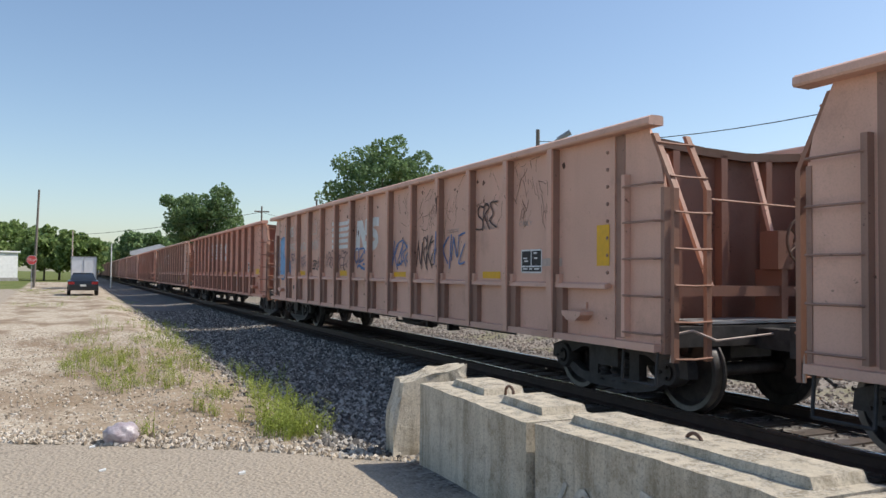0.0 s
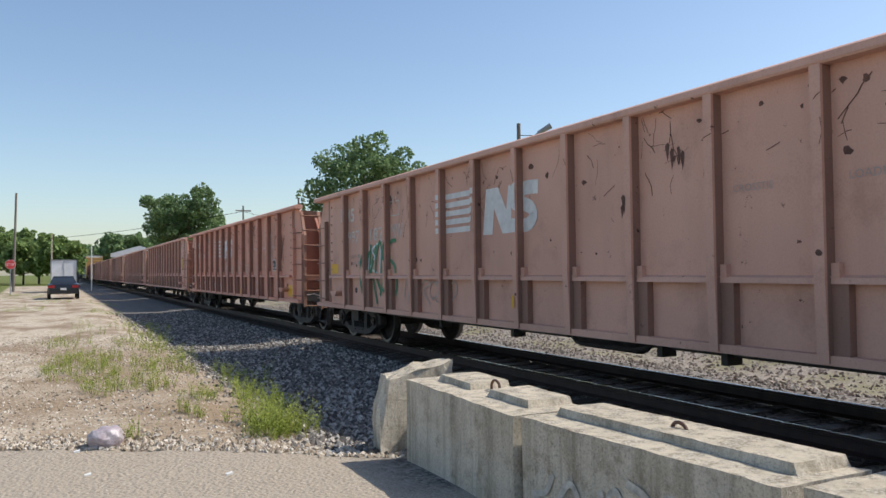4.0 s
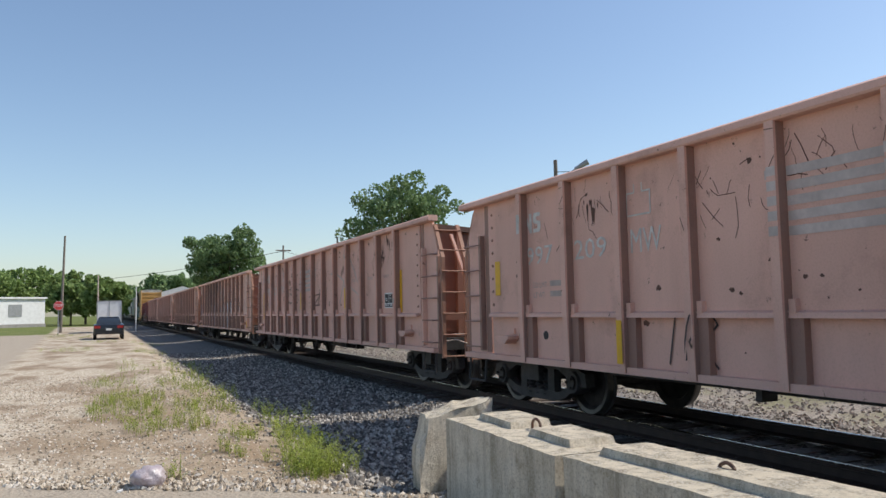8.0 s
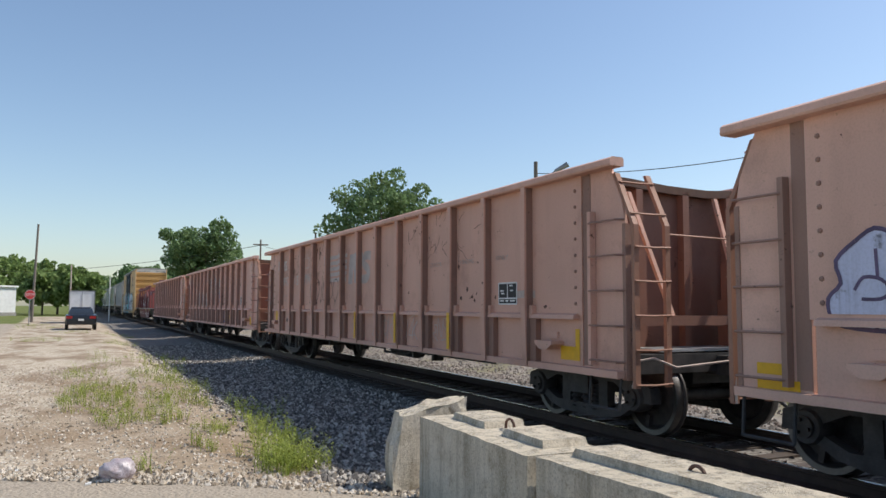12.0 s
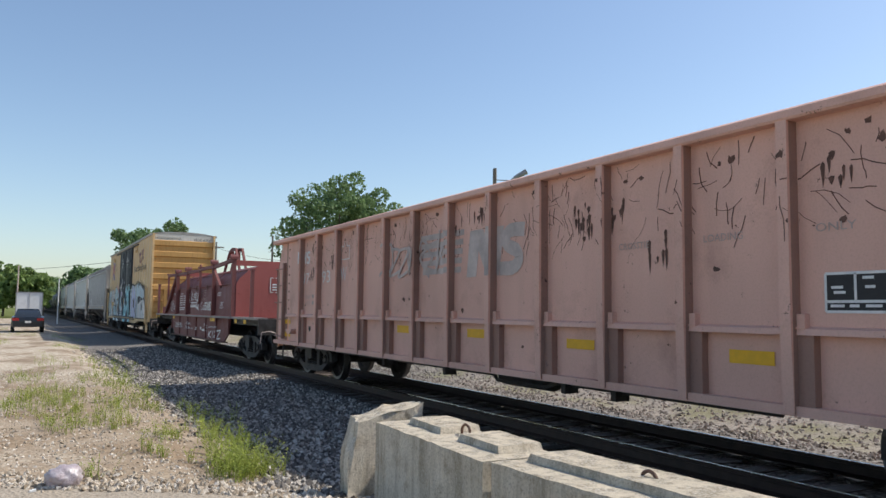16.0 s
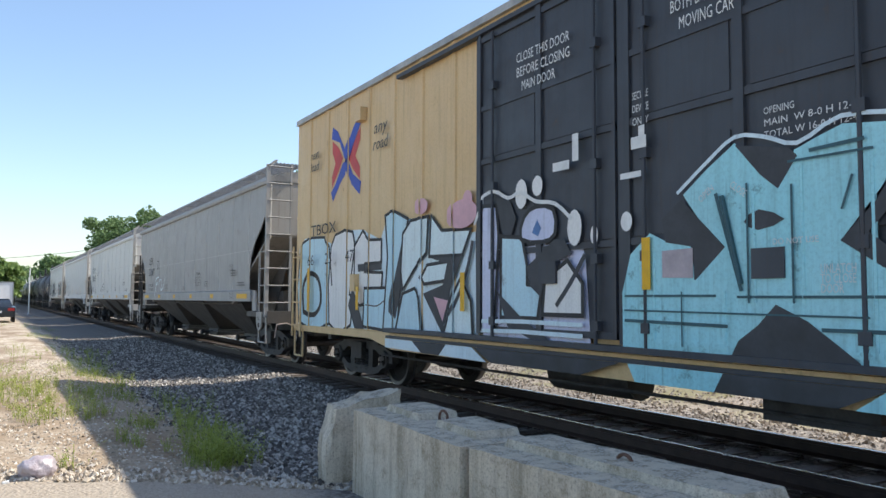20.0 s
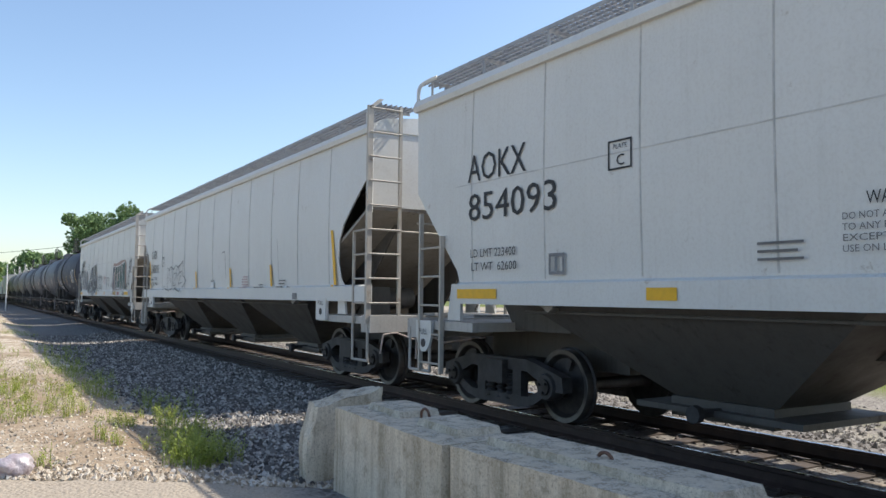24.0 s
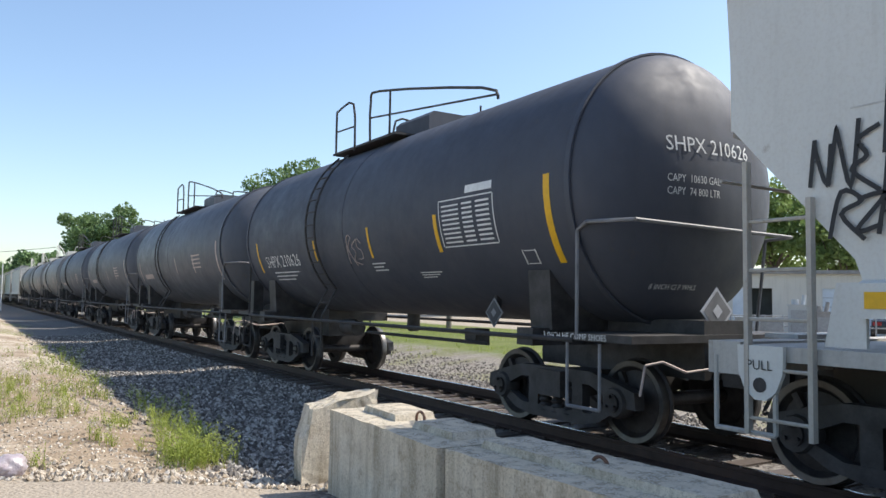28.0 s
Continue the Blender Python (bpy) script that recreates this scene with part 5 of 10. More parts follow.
def boxcar():
    """A tall boxcar with two plug doors on the side and a corrugated end."""
    c = thing("boxcar", "tall tan boxcar with black doors and bright graffiti along its side", "freight wagon")
    body = Shape()
    for sx in (-1, 1):
        a, b = sorted((sx * 1.50, sx * 1.54))
        body.box(a, b, -9.65, 9.65, 0.98, 5.21)
    part("side_wall", body, BOXTAN, c, "tan side sheets with black doors")
    for sx in (-1, 1):
        for r in BRIB:
            a, b = sorted((sx * 1.53, sx * 1.585))
            part("side_rib", Shape().hexa([(sx * 1.53, r - 0.075, 0.98), (sx * 1.565, r - 0.05, 0.98), (sx * 1.565, r + 0.05, 0.98), (sx * 1.53, r + 0.075, 0.98),
                                           (sx * 1.53, r - 0.075, 5.19), (sx * 1.565, r - 0.05, 5.19), (sx * 1.565, r + 0.05, 5.19), (sx * 1.53, r + 0.075, 5.19)]), BOXTAN, c)
        x0, x1 = sorted((sx * 1.48, sx * 1.6))
        part("side_sill", Shape().prism([(-9.65, 0.98), (9.65, 0.98), (9.65, 0.86), (6.0, 0.86), (5.2, 0.72), (-5.2, 0.72), (-6.0, 0.86), (-9.65, 0.86)], "x", x0, x1), BOXTAN, c)
        part("eave", Shape().box(min(sx * 1.48, sx * 1.6), max(sx * 1.48, sx * 1.6), -9.68, 9.68, 5.17, 5.27), SILVER_ROOF, c)
    part("roof", Shape().prism([(-1.58, 5.25), (1.58, 5.25), (1.0, 5.35), (0, 5.4), (-1.0, 5.35)], "y", -9.67, 9.67), SILVER_ROOF, c)
    # doors
    for y0, y1, nm in ((0.2, 2.7, "plug_door"), (-2.6, 0.05, "plug_door")):
        d = part(nm, Shape().box(-1.6, -1.55, y0, y1, 1.12, 5.0), DOORBLACK, c, "black plug door")
        q = Shape()
        w = y1 - y0
        for i, f in enumerate((0.0, 0.5, 1.0)):
            y = y0 + f * w
            q.box(-1.64, -1.59, max(y0, y - 0.05), min(y1, y + 0.05), 1.12, 5.0)
        for z in (1.15, 2.1, 3.3, 4.0, 4.92):
            q.box(-1.63, -1.59, y0, y1, z - 0.035, z + 0.035)
        part("door_frame", q, DOORBLACK, d)
        for y in (y0 + 0.28, y0 + w * (0.86 if y0 > 0 else 0.9)):
            rod = Shape().tube((-1.66, y, 1.0), (-1.66, y, 4.95), 0.022, 6)
            for z in (1.2, 1.9, 2.9, 4.2):
                rod.box(-1.68, -1.6, y - 0.05, y + 0.05, z, z + 0.1)
            part("locking_rod", rod, DOORBLACK, d)
        part("latch_box", Shape().box(-1.68, -1.6, y0 + 0.9, y0 + 1.2, 1.7, 1.95), DOORBLACK, d)
        for z in (2.45, 3.65):
            part("door_panel", Shape().box(-1.612, -1.6, y0 + 0.08, y0 + w * 0.46, z - 0.3, z + 0.55), DOORBLACK, d)
            part("door_panel", Shape().box(-1.612, -1.6, y0 + w * 0.54, y1 - 0.08, z - 0.3, z + 0.55), DOORBLACK, d)
    for x, y0, y1, z0, z1 in ((-1.7, -4.6, 5.3, 1.0, 1.06), (-1.66, -5.0, 5.0, 5.0, 5.06), (-1.66, -4.6, 5.3, 0.9, 0.94)):
        part("door_track", Shape().box(x, -1.56, y0, y1, z0, z1), DOORBLACK, c)
    for y0, y1, x in ((0.07, 0.18, -1.62), (-2.72, -2.62, -1.6), (2.72, 2.8, -1.6)):
        part("door_stile", Shape().box(x, -1.54, y0, y1, 1.07, 4.99), DOORBLACK, c)
    # corrugated ends
    for e in (-1, 1):
        part("end_wall", Shape().box(-1.5, 1.5, min(e * 9.58, e * 9.62), max(e * 9.58, e * 9.62), 1.0, 5.25), BOXEND, c, "dull orange corrugated end")
        top = Shape().prism([(-1.5, 4.75), (1.5, 4.75), (1.5, 5.21), (0, 5.36), (-1.5, 5.21)], "y", min(e * 9.62, e * 9.66), max(e * 9.62, e * 9.66))
        part("end_top_band", top, WHITE_BAND, c, "white band at the top of the end")
        for k in range(7):
            z = 4.665 - 0.556 * k - (0.02 if k > 4 else 0)
            r = Shape().prism([(e * 9.62, z - 0.02), (e * 9.69, z + 0.015), (e * 9.70, z + 0.03), (e * 9.70, z + 0.25), (e * 9.69, z + 0.262), (e * 9.62, z + 0.29)], "x", -1.43, 1.43)
            part("end_corrugation", r.mesh("end_corrugation", BOXEND, False), None, c)
        for x in (-1.52, 1.52):
            part("corner_post", Shape().box(min(x, x * 0.94), max(x, x * 0.94), min(e * 9.5, e * 9.76), max(e * 9.5, e * 9.76), 0.9, 5.27), BOXTAN, c)
        part("end_sill", Shape().box(-1.5, 1.5, min(e * 9.5, e * 9.9), max(e * 9.5, e * 9.9), 0.8, 1.04), BLACKISH, c)
        part("crossover_platform", Shape().box(-0.9, 0.95, min(e * 9.75, e * 10.1), max(e * 9.75, e * 10.1), 1.06, 1.1), TREAD, c)
        for sx in (-1, 1):
            ladder(c, (sx * 1.42, e * 9.86, 0.98), (sx * 1.42, e * 9.86, 2.2), (-sx * 0.46, 0, 0), 3, 0.015, BOXEND)
            ladder(c, (sx * 1.66, e * 9.12, 0.75), (sx * 1.66, e * 9.12, 2.6), (0, e * 0.45, 0), 4, 0.015, BOXTAN)
            part("sill_step", Shape().path([(sx * 1.6, e * 9.12, 0.9), (sx * 1.6, e * 9.12, 0.36), (sx * 1.6, e * 9.57, 0.36), (sx * 1.6, e * 9.57, 0.9)], 0.02), BOXTAN, c)
        part("end_grab", Shape().path([(-1.45, e * 9.75, 2.6), (-1.4, e * 9.85, 2.63), (1.4, e * 9.85, 2.63), (1.45, e * 9.75, 2.6)], 0.016), BOXEND, c)
        coupler(c, e * 9.85, e, 0.35)
    wheel = brake_wheel(c, -0.3, -10.02, 2.19, 0.33, ORANGE_RUST)
    part("wheel_hub", Shape().lathe([(0.15, -0.03), (0.17, 0.0), (0.12, 0.03)], "y", (-0.3, -10.0, 2.19), 14), ORANGE_RUST, wheel)
    part("brake_gearbox", Shape().prism([(-0.62, 1.95), (-0.1, 1.95), (0.02, 2.1), (-0.05, 2.42), (-0.25, 2.52), (-0.55, 2.42)], "y", -9.88, -9.68), BOXEND, c, "orange brake gear housing")
    part("brake_bracket", Shape().box(-0.88, -0.78, -9.86, -9.68, 1.55, 2.5).box(-0.78, -0.70, -9.84, -9.68, 1.6, 2.3).box(-0.9, -0.7, -9.88, -9.7, 2.42, 2.5), BOXEND, c)
    for x, z in ((-1.15, 2.02), (-1.15, 1.46), (0.62, 2.0), (0.62, 1.44), (0.25, 1.5), (-0.35, 1.5)):
        part("rib_clip", Shape().prism([(x - 0.09, z - 0.1), (x + 0.09, z - 0.1), (x + 0.04, z + 0.06), (x - 0.02, z + 0.02)], "y", -9.735, -9.69), BOXEND, c)
    part("release_lever", Shape().path([(-0.62, -9.8, 2.62), (-0.3, -9.95, 2.7), (0.02, -9.98, 2.66), (0.1, -9.9, 2.5)], 0.016, 5), BOXEND, c)
    ch = Shape()
    for k in range(14):
        ch.ring((-0.42, -9.97, 1.84 - 0.05 * k), "x" if k % 2 else "y", 0.03, 0.008, 8, 4)
    part("brake_chain", ch, RUSTED, c)
    f = Shape().box(-0.35, 0.35, -9.6, 9.6, 0.62, 1.0)
    for y in range(-8, 9, 2):
        f.box(-1.48, 1.48, y - 0.07, y + 0.07, 0.75, 0.95)
    f.lathe([(0.22, -1.2), (0.22, 0.2)], "y", (-0.7, 2.0, 0.6), 12).box(-1.3, -0.8, -2.2, -1.2, 0.5, 0.8)
    f.tube((-1.35, -6, 0.58), (-1.35, 6, 0.58), 0.02)
    part("underframe", f, BLACKISH, c)
    for y in (-7.3, 7.5):
        bogie(c, y)
    # graffiti: two long pieces with fills and outlines, each form a part of its own
    lift = [0.003]
    shift = [0.21]

    def moved(pts):
        """Shifts a piece along the side, but for its end at the door's far edge."""
        return [((y + shift[0] * (max(0.0, min(1.0, (y + 2.75) / 0.8)) if shift[0] > 0 else 1.0)) / 1.03, z) for y, z in pts]

    def fill(mat, pts, n=1, label=""):
        lift[0] += 0.0011
        q = moved(pts)
        q = smooth_line(q, n, True) if n > 1 else q
        part("graffiti", drape(Shape(), q, BSLAB, lift[0]), mat, c, label)
        return q

    def letter(mat, pts, width=0.05, n=1, line=BLACKPAINT):
        q = fill(mat, pts, n, "spray-painted letter form with a dark edge")
        lift[0] += 0.0011
        part("graffiti_outline", stroke(Shape(), q + q[:1], width, BSLAB, lift[0]), line, c)

    def spray(mat, pts, width, n=3):
        lift[0] += 0.0011
        q = moved(pts)
        part("graffiti", stroke(Shape(), smooth_line(q, n) if n > 1 else q, width, BSLAB, lift[0]), mat, c)

    # pale ground coat and the misty edge over it
    fill(PALEBLUE, [(9.6, 1.0), (9.6, 2.55), (9.3, 2.74), (8.6, 2.76), (7.8, 2.55), (7.1, 2.76), (6.4, 2.72), (5.7, 2.5), (5.4, 2.92), (4.7, 2.76), (4.1, 2.72), (3.6, 2.48), (2.9, 2.42), (2.72, 2.42), (2.72, 1.0)])
    fill(LAVENDER, [(2.6, 1.0), (2.6, 2.6), (2.2, 2.78), (1.85, 2.66), (1.6, 2.72), (1.3, 2.58), (0.95, 2.52), (0.7, 2.34), (0.5, 2.0), (0.42, 1.0)])
    letter(LBLUE, [(9.58, 1.05), (9.55, 2.45), (9.2, 2.7), (8.5, 2.72), (7.95, 2.5), (7.9, 1.05)], n=2)
    spray(BLACKPAINT, [(9.3, 1.25), (9.35, 1.75), (9.0, 2.02), (8.5, 1.9), (8.35, 1.45), (8.7, 1.2), (9.3, 1.25)], 0.1)
    letter(CREAM, [(7.9, 1.05), (7.85, 2.5), (7.4, 2.74), (7.0, 2.74), (6.75, 2.5), (6.9, 1.05)], n=2)
    letter(CREAM, [(6.95, 1.6), (6.75, 2.45), (6.4, 2.7), (6.1, 2.52), (5.65, 2.5), (5.65, 2.12), (6.3, 2.12), (6.3, 1.98), (5.6, 1.95), (5.65, 1.55), (6.5, 1.4)])
    fill(CHARCOAL, [(6.6, 2.12), (5.65, 2.13), (5.64, 2.0), (6.58, 1.99)])
    fill(CHARCOAL, [(7.0, 1.4), (6.8, 1.75), (6.3, 1.0), (6.7, 1.0)])
    letter(LBLUE, [(6.35, 1.05), (6.3, 1.7), (5.4, 1.7), (5.35, 1.0)])
    spray(DARKTAG, [(6.2, 1.42), (5.8, 1.4), (5.5, 1.5)], 0.02)
    letter(LBLUE, [(5.55, 1.0), (5.4, 2.2), (5.5, 2.88), (5.2, 2.93), (4.7, 2.76), (4.9, 1.9), (5.05, 1.0)])
    fill(CHARCOAL, [(5.36, 1.35), (4.9, 2.4), (4.66, 2.74), (4.78, 2.0), (5.1, 1.2)])
    letter(MINT, [(4.86, 2.54), (4.6, 2.72), (4.05, 2.74), (4.1, 2.2), (4.5, 1.95), (4.85, 1.66), (4.92, 1.95)])
    letter(LBLUE, [(5.1, 1.0), (4.85, 1.6), (4.45, 1.68), (4.3, 1.55), (4.2, 1.0)])
    letter(MINT, [(3.95, 2.74), (3.64, 2.5), (2.86, 2.46), (3.08, 2.12), (4.0, 2.14)])
    letter(MINT, [(4.24, 1.84), (4.06, 2.02), (3.42, 2.05), (3.5, 1.78), (4.15, 1.74)])
    fill(CHARCOAL, [(3.97, 2.12), (3.08, 2.1), (3.3, 1.74), (3.6, 1.02), (4.18, 1.6), (3.6, 1.72), (3.48, 2.02)])
    fill(PINK, [(3.85, 1.55), (3.45, 1.5), (3.6, 1.2)])
    letter(MINT, [(3.58, 1.0), (3.3, 1.6), (3.1, 1.82), (2.85, 1.5), (2.8, 1.0)])
    spray(CHARCOAL, [(3.4, 1.3), (3.1, 1.65), (2.9, 2.0), (2.8, 2.3)], 0.07)
    # over the first door
    letter(LAVENDER, [(2.68, 1.12), (2.7, 2.4), (2.45, 2.72), (2.15, 2.7), (2.1, 2.3), (2.2, 1.12)])
    fill(CHARCOAL, [(2.16, 2.82), (1.85, 2.72), (1.72, 2.5), (1.85, 2.25), (2.05, 2.4)])
    letter(LBLUE, [(2.05, 1.3), (2.04, 2.3), (1.6, 2.26), (1.5, 1.92), (1.5, 1.7), (1.22, 1.66), (1.3, 1.3)])
    letter(LAVENDER, [(1.62, 2.24), (1.55, 2.5), (1.32, 2.6), (1.0, 2.54), (0.97, 2.26), (1.2, 2.18)], n=2)
    fill(BLUETAG, [(1.4, 2.3), (1.3, 2.45), (1.22, 2.34), (1.28, 2.25)])
    fill(CHARCOAL, [(1.5, 1.9), (0.98, 2.2), (0.8, 2.18), (0.68, 2.02), (1.1, 1.9), (1.24, 1.55), (1.44, 1.68)])
    fill(CHARCOAL, [(2.12, 1.62), (1.6, 1.3), (0.92, 0.99), (1.2, 0.99), (1.9, 1.2)])
    letter(CREAM, [(1.2, 1.35), (1.15, 1.75), (0.75, 1.95), (0.5, 1.7), (0.5, 1.35)])
    spray(CHARCOAL, [(0.95, 1.45), (0.7, 1.7), (0.45, 2.0)], 0.06)
    for z in (1.12, 1.24):
        spray(PALEBLUE, [(2.6, z), (1.6, z + 0.02), (0.5, z + 0.01)], 0.05, 1)
    for y, z, w, h in ((1.6, 2.78, 0.12, 0.18), (1.28, 2.84, 0.1, 0.12), (0.62, 2.3, 0.12, 0.2), (0.3, 2.2, 0.06, 0.1), (-0.18, 2.3, 0.08, 0.1), (3.05, 2.68, 0.4, 0.2), (2.9, 2.86, 0.12, 0.13), (4.2, 2.9, 0.2, 0.12)):
        fill(CREAM if y < 2 else PINK, [(y + w * math.cos(t), z + h * math.sin(t)) for t in (0, 0.8, 1.6, 2.4, 3.1, 3.9, 4.7, 5.5)], 2)
    spray(WHITE, [(2.72, 2.5), (2.5, 2.8), (2.17, 2.88), (1.86, 2.76), (1.6, 2.8), (1.3, 2.66), (0.95, 2.6), (0.66, 2.4)], 0.045)
    # teal piece over the second door
    fill(TEAL, [(-0.12, 1.0), (-0.12, 1.6), (-0.24, 1.97), (-0.5, 2.16), (-0.68, 2.08), (-1.0, 2.02), (-1.05, 1.7), (-1.24, 1.86), (-1.38, 1.98), (-1.1, 2.24), (-0.92, 2.48), (-1.2, 2.68), (-1.5, 2.86), (-1.75, 2.55), (-1.91, 2.44), (-2.04, 2.71), (-2.2, 2.78), (-2.36, 2.84), (-2.7, 2.78), (-2.72, 2.6), (-2.58, 2.33), (-2.33, 1.97), (-2.56, 1.82), (-2.72, 1.7), (-2.7, 1.0)], 1, "teal spray-painted door piece")
    spray(PALEBLUE, [(-0.85, 2.5), (-1.2, 2.74), (-1.5, 2.91), (-1.8, 2.86), (-2.06, 2.76), (-2.35, 2.9), (-2.72, 2.84)], 0.035)
    fill(CHARCOAL, [(-1.5, 2.84), (-1.75, 2.55), (-1.91, 2.42), (-2.06, 2.66), (-2.0, 2.74), (-1.7, 2.8)])
    fill(CHARCOAL, [(-0.66, 2.28), (-0.9, 2.44), (-1.13, 2.22), (-1.38, 1.98), (-1.24, 1.86), (-1.04, 1.7), (-1.03, 2.0), (-0.7, 2.06)])
    fill(CHARCOAL, [(-1.58, 2.18), (-1.73, 2.27), (-1.96, 2.17), (-1.72, 2.1)], 2)
    fill(CHARCOAL, [(-2.33, 1.97), (-2.55, 2.24), (-2.7, 2.52), (-2.72, 2.3), (-2.5, 2.02), (-2.72, 1.8), (-2.72, 1.7), (-2.58, 1.76)])
    fill(CHARCOAL, [(-1.4, 1.0), (-1.5, 1.18), (-1.7, 1.32), (-1.87, 1.49), (-2.11, 1.36), (-2.4, 1.1), (-2.5, 1.0)])
    fill(PINKGREY, [(-0.66, 1.98), (-1.03, 1.99), (-1.03, 1.72), (-0.66, 1.73)])
    for y0, z0, y1, z1, w in ((-0.16, 1.56, -1.28, 1.56, 0.022), (-1.5, 1.55, -2.6, 1.55, 0.022), (-0.16, 1.32, -1.4, 1.3, 0.03), (-2.2, 1.3, -2.6, 1.3, 0.03), (-0.16, 1.42, -2.5, 1.4, 0.016), (-1.62, 2.5, -1.62, 1.5, 0.02), (-2.02, 2.44, -2.02, 1.5, 0.02), (-1.3, 2.45, -1.55, 1.6, 0.035), (-2.35, 2.2, -2.42, 2.45, 0.02), (-0.9, 1.6, -0.9, 1.1, 0.016), (-2.0, 2.62, -2.55, 2.62, 0.02), (-2.15, 2.68, -2.5, 2.7, 0.03)):
        spray(TEALDARK, [(y0, z0), (y1, z1)], w, 1)
    # paint that runs on over the sill
    fill(TEAL, [(-0.2, 0.9), (-0.3, 0.73), (-1.25, 0.73), (-1.35, 0.9)])
    fill(CHARCOAL, [(-1.35, 0.9), (-1.25, 0.73), (-2.3, 0.73), (-2.6, 0.9)])
    fill(TEAL, [(-2.6, 0.9), (-2.4, 0.73), (-3.2, 0.73), (-3.3, 0.9)])
    fill(CHARCOAL, [(2.6, 0.9), (2.2, 0.73), (0.5, 0.73), (-0.1, 0.9)])
    fill(PALEBLUE, [(5.2, 0.9), (5.2, 0.76), (2.3, 0.73), (2.65, 0.9)])
    fill(CHARCOAL, [(4.3, 0.9), (4.0, 0.74), (3.5, 0.74), (3.3, 0.9)])
    for n_, (y0, y1, z0, z1, x0) in enumerate(((-0.25, -2.45, 1.3, 1.34, -1.665), (-0.25, -1.1, 1.53, 1.57, -1.66), (-1.45, -2.45, 1.53, 1.57, -1.66), (-0.25, -2.45, 1.1, 1.15, -1.67), (-1.35, -1.62, 2.38, 2.46, -1.655), (-1.85, -2.4, 2.56, 2.62, -1.655))):
        part("door_bar", Shape().box(x0, -1.615, y1, y0, z0, z1), TEAL, c, "teal-sprayed door bar")
    for y, z0, z1 in ((-0.33, 1.1, 1.95), (-1.12, 1.1, 1.6), (-1.42, 1.5, 2.4), (-1.85, 1.5, 2.6), (-2.4, 1.1, 2.6)):
        part("locking_rod", Shape().tube((-1.655, y, z0), (-1.655, y, z1), 0.02, 6), TEAL, c, "teal-sprayed locking rod")
    part("latch_plate", Shape().box(-1.66, -1.615, -1.12, -0.95, 1.56, 1.78), TEAL, c, "teal-sprayed latch plate")
    part("latch_handle", Shape().tube((-1.68, -1.12, 2.42), (-1.68, -1.3, 1.66), 0.022, 6), TEALDARK, c)
    shift[0] = -0.21
    # second long piece on the tan side
    fill(MINT, [(-2.74, 1.0), (-2.74, 2.6), (-3.3, 2.74), (-3.95, 2.84), (-4.9, 2.7), (-5.45, 2.85), (-6.05, 2.9), (-6.95, 2.78), (-7.7, 2.64), (-8.5, 2.5), (-8.58, 2.05), (-8.9, 1.75), (-9.15, 1.4), (-9.25, 1.0)])
    letter(MINT, [(-2.78, 1.0), (-2.8, 2.3), (-3.0, 2.62), (-3.4, 2.7), (-3.35, 2.04), (-3.5, 1.0)])
    fill(CHARCOAL, [(-3.05, 1.95), (-3.3, 2.2), (-3.42, 1.9), (-3.25, 1.72)])
    letter(LAVENDER, [(-3.5, 1.02), (-3.32, 2.0), (-3.48, 2.46), (-3.97, 2.82), (-4.6, 2.68), (-5.35, 2.1), (-5.5, 1.3), (-4.9, 0.99)], n=2)
    letter(CHARCOAL, [(-4.22, 2.0), (-4.6, 2.08), (-4.73, 1.62), (-4.32, 1.54)], 0.03)
    fill(CHARCOAL, [(-5.0, 1.35), (-5.25, 1.6), (-5.3, 1.25)])
    letter(PALEBLUE, [(-5.5, 1.0), (-5.42, 2.2), (-5.45, 2.8), (-6.05, 2.86), (-6.95, 2.74), (-7.7, 2.6), (-8.5, 2.46), (-8.55, 2.06), (-7.9, 1.98), (-7.45, 2.06), (-6.78, 2.16), (-6.1, 2.1), (-5.95, 1.7), (-6.05, 1.0)])
    letter(CREAM, [(-6.05, 1.0), (-5.98, 1.8), (-6.45, 1.95), (-7.0, 1.85), (-7.5, 1.98), (-8.4, 2.0), (-9.05, 1.6), (-9.22, 1.0)])
    fill(CHARCOAL, [(-5.9, 2.2), (-6.06, 2.05), (-6.5, 2.12), (-6.78, 2.14), (-7.45, 2.0), (-6.95, 1.9), (-6.5, 1.76), (-6.16, 1.86), (-5.8, 1.7)], 1)
    fill(CHARCOAL, [(-7.5, 1.66), (-7.8, 1.85), (-7.9, 1.46), (-7.56, 1.4)], 2)
    fill(CHARCOAL, [(-6.1, 2.86), (-6.35, 2.6), (-6.6, 2.78)])
    spray(CHARCOAL, [(-5.4, 2.1), (-5.6, 1.75), (-5.85, 1.4), (-5.75, 1.0)], 0.06)
    spray(BLACKPAINT, [(-2.75, 2.68), (-3.4, 2.78), (-3.97, 2.88), (-4.9, 2.75), (-5.45, 2.9), (-6.04, 2.95), (-6.95, 2.83), (-7.72, 2.69), (-8.54, 2.54), (-8.62, 2.05), (-8.95, 1.75), (-9.22, 1.2)], 0.06)
    # emblem and words
    s = Shape()
    for pts in ([(8.55, 4.35), (8.3, 4.2), (7.95, 3.75), (7.6, 4.15), (7.25, 4.4), (7.3, 4.15), (7.55, 3.85), (7.75, 3.55), (7.85, 3.45), (8.0, 3.6), (8.2, 3.95), (8.6, 4.1)],
                [(8.6, 2.95), (8.4, 3.1), (8.05, 3.5), (7.85, 3.55), (7.6, 3.2), (7.25, 3.0), (7.3, 2.75), (7.65, 3.0), (7.85, 3.3), (8.15, 3.1), (8.5, 2.75)]):
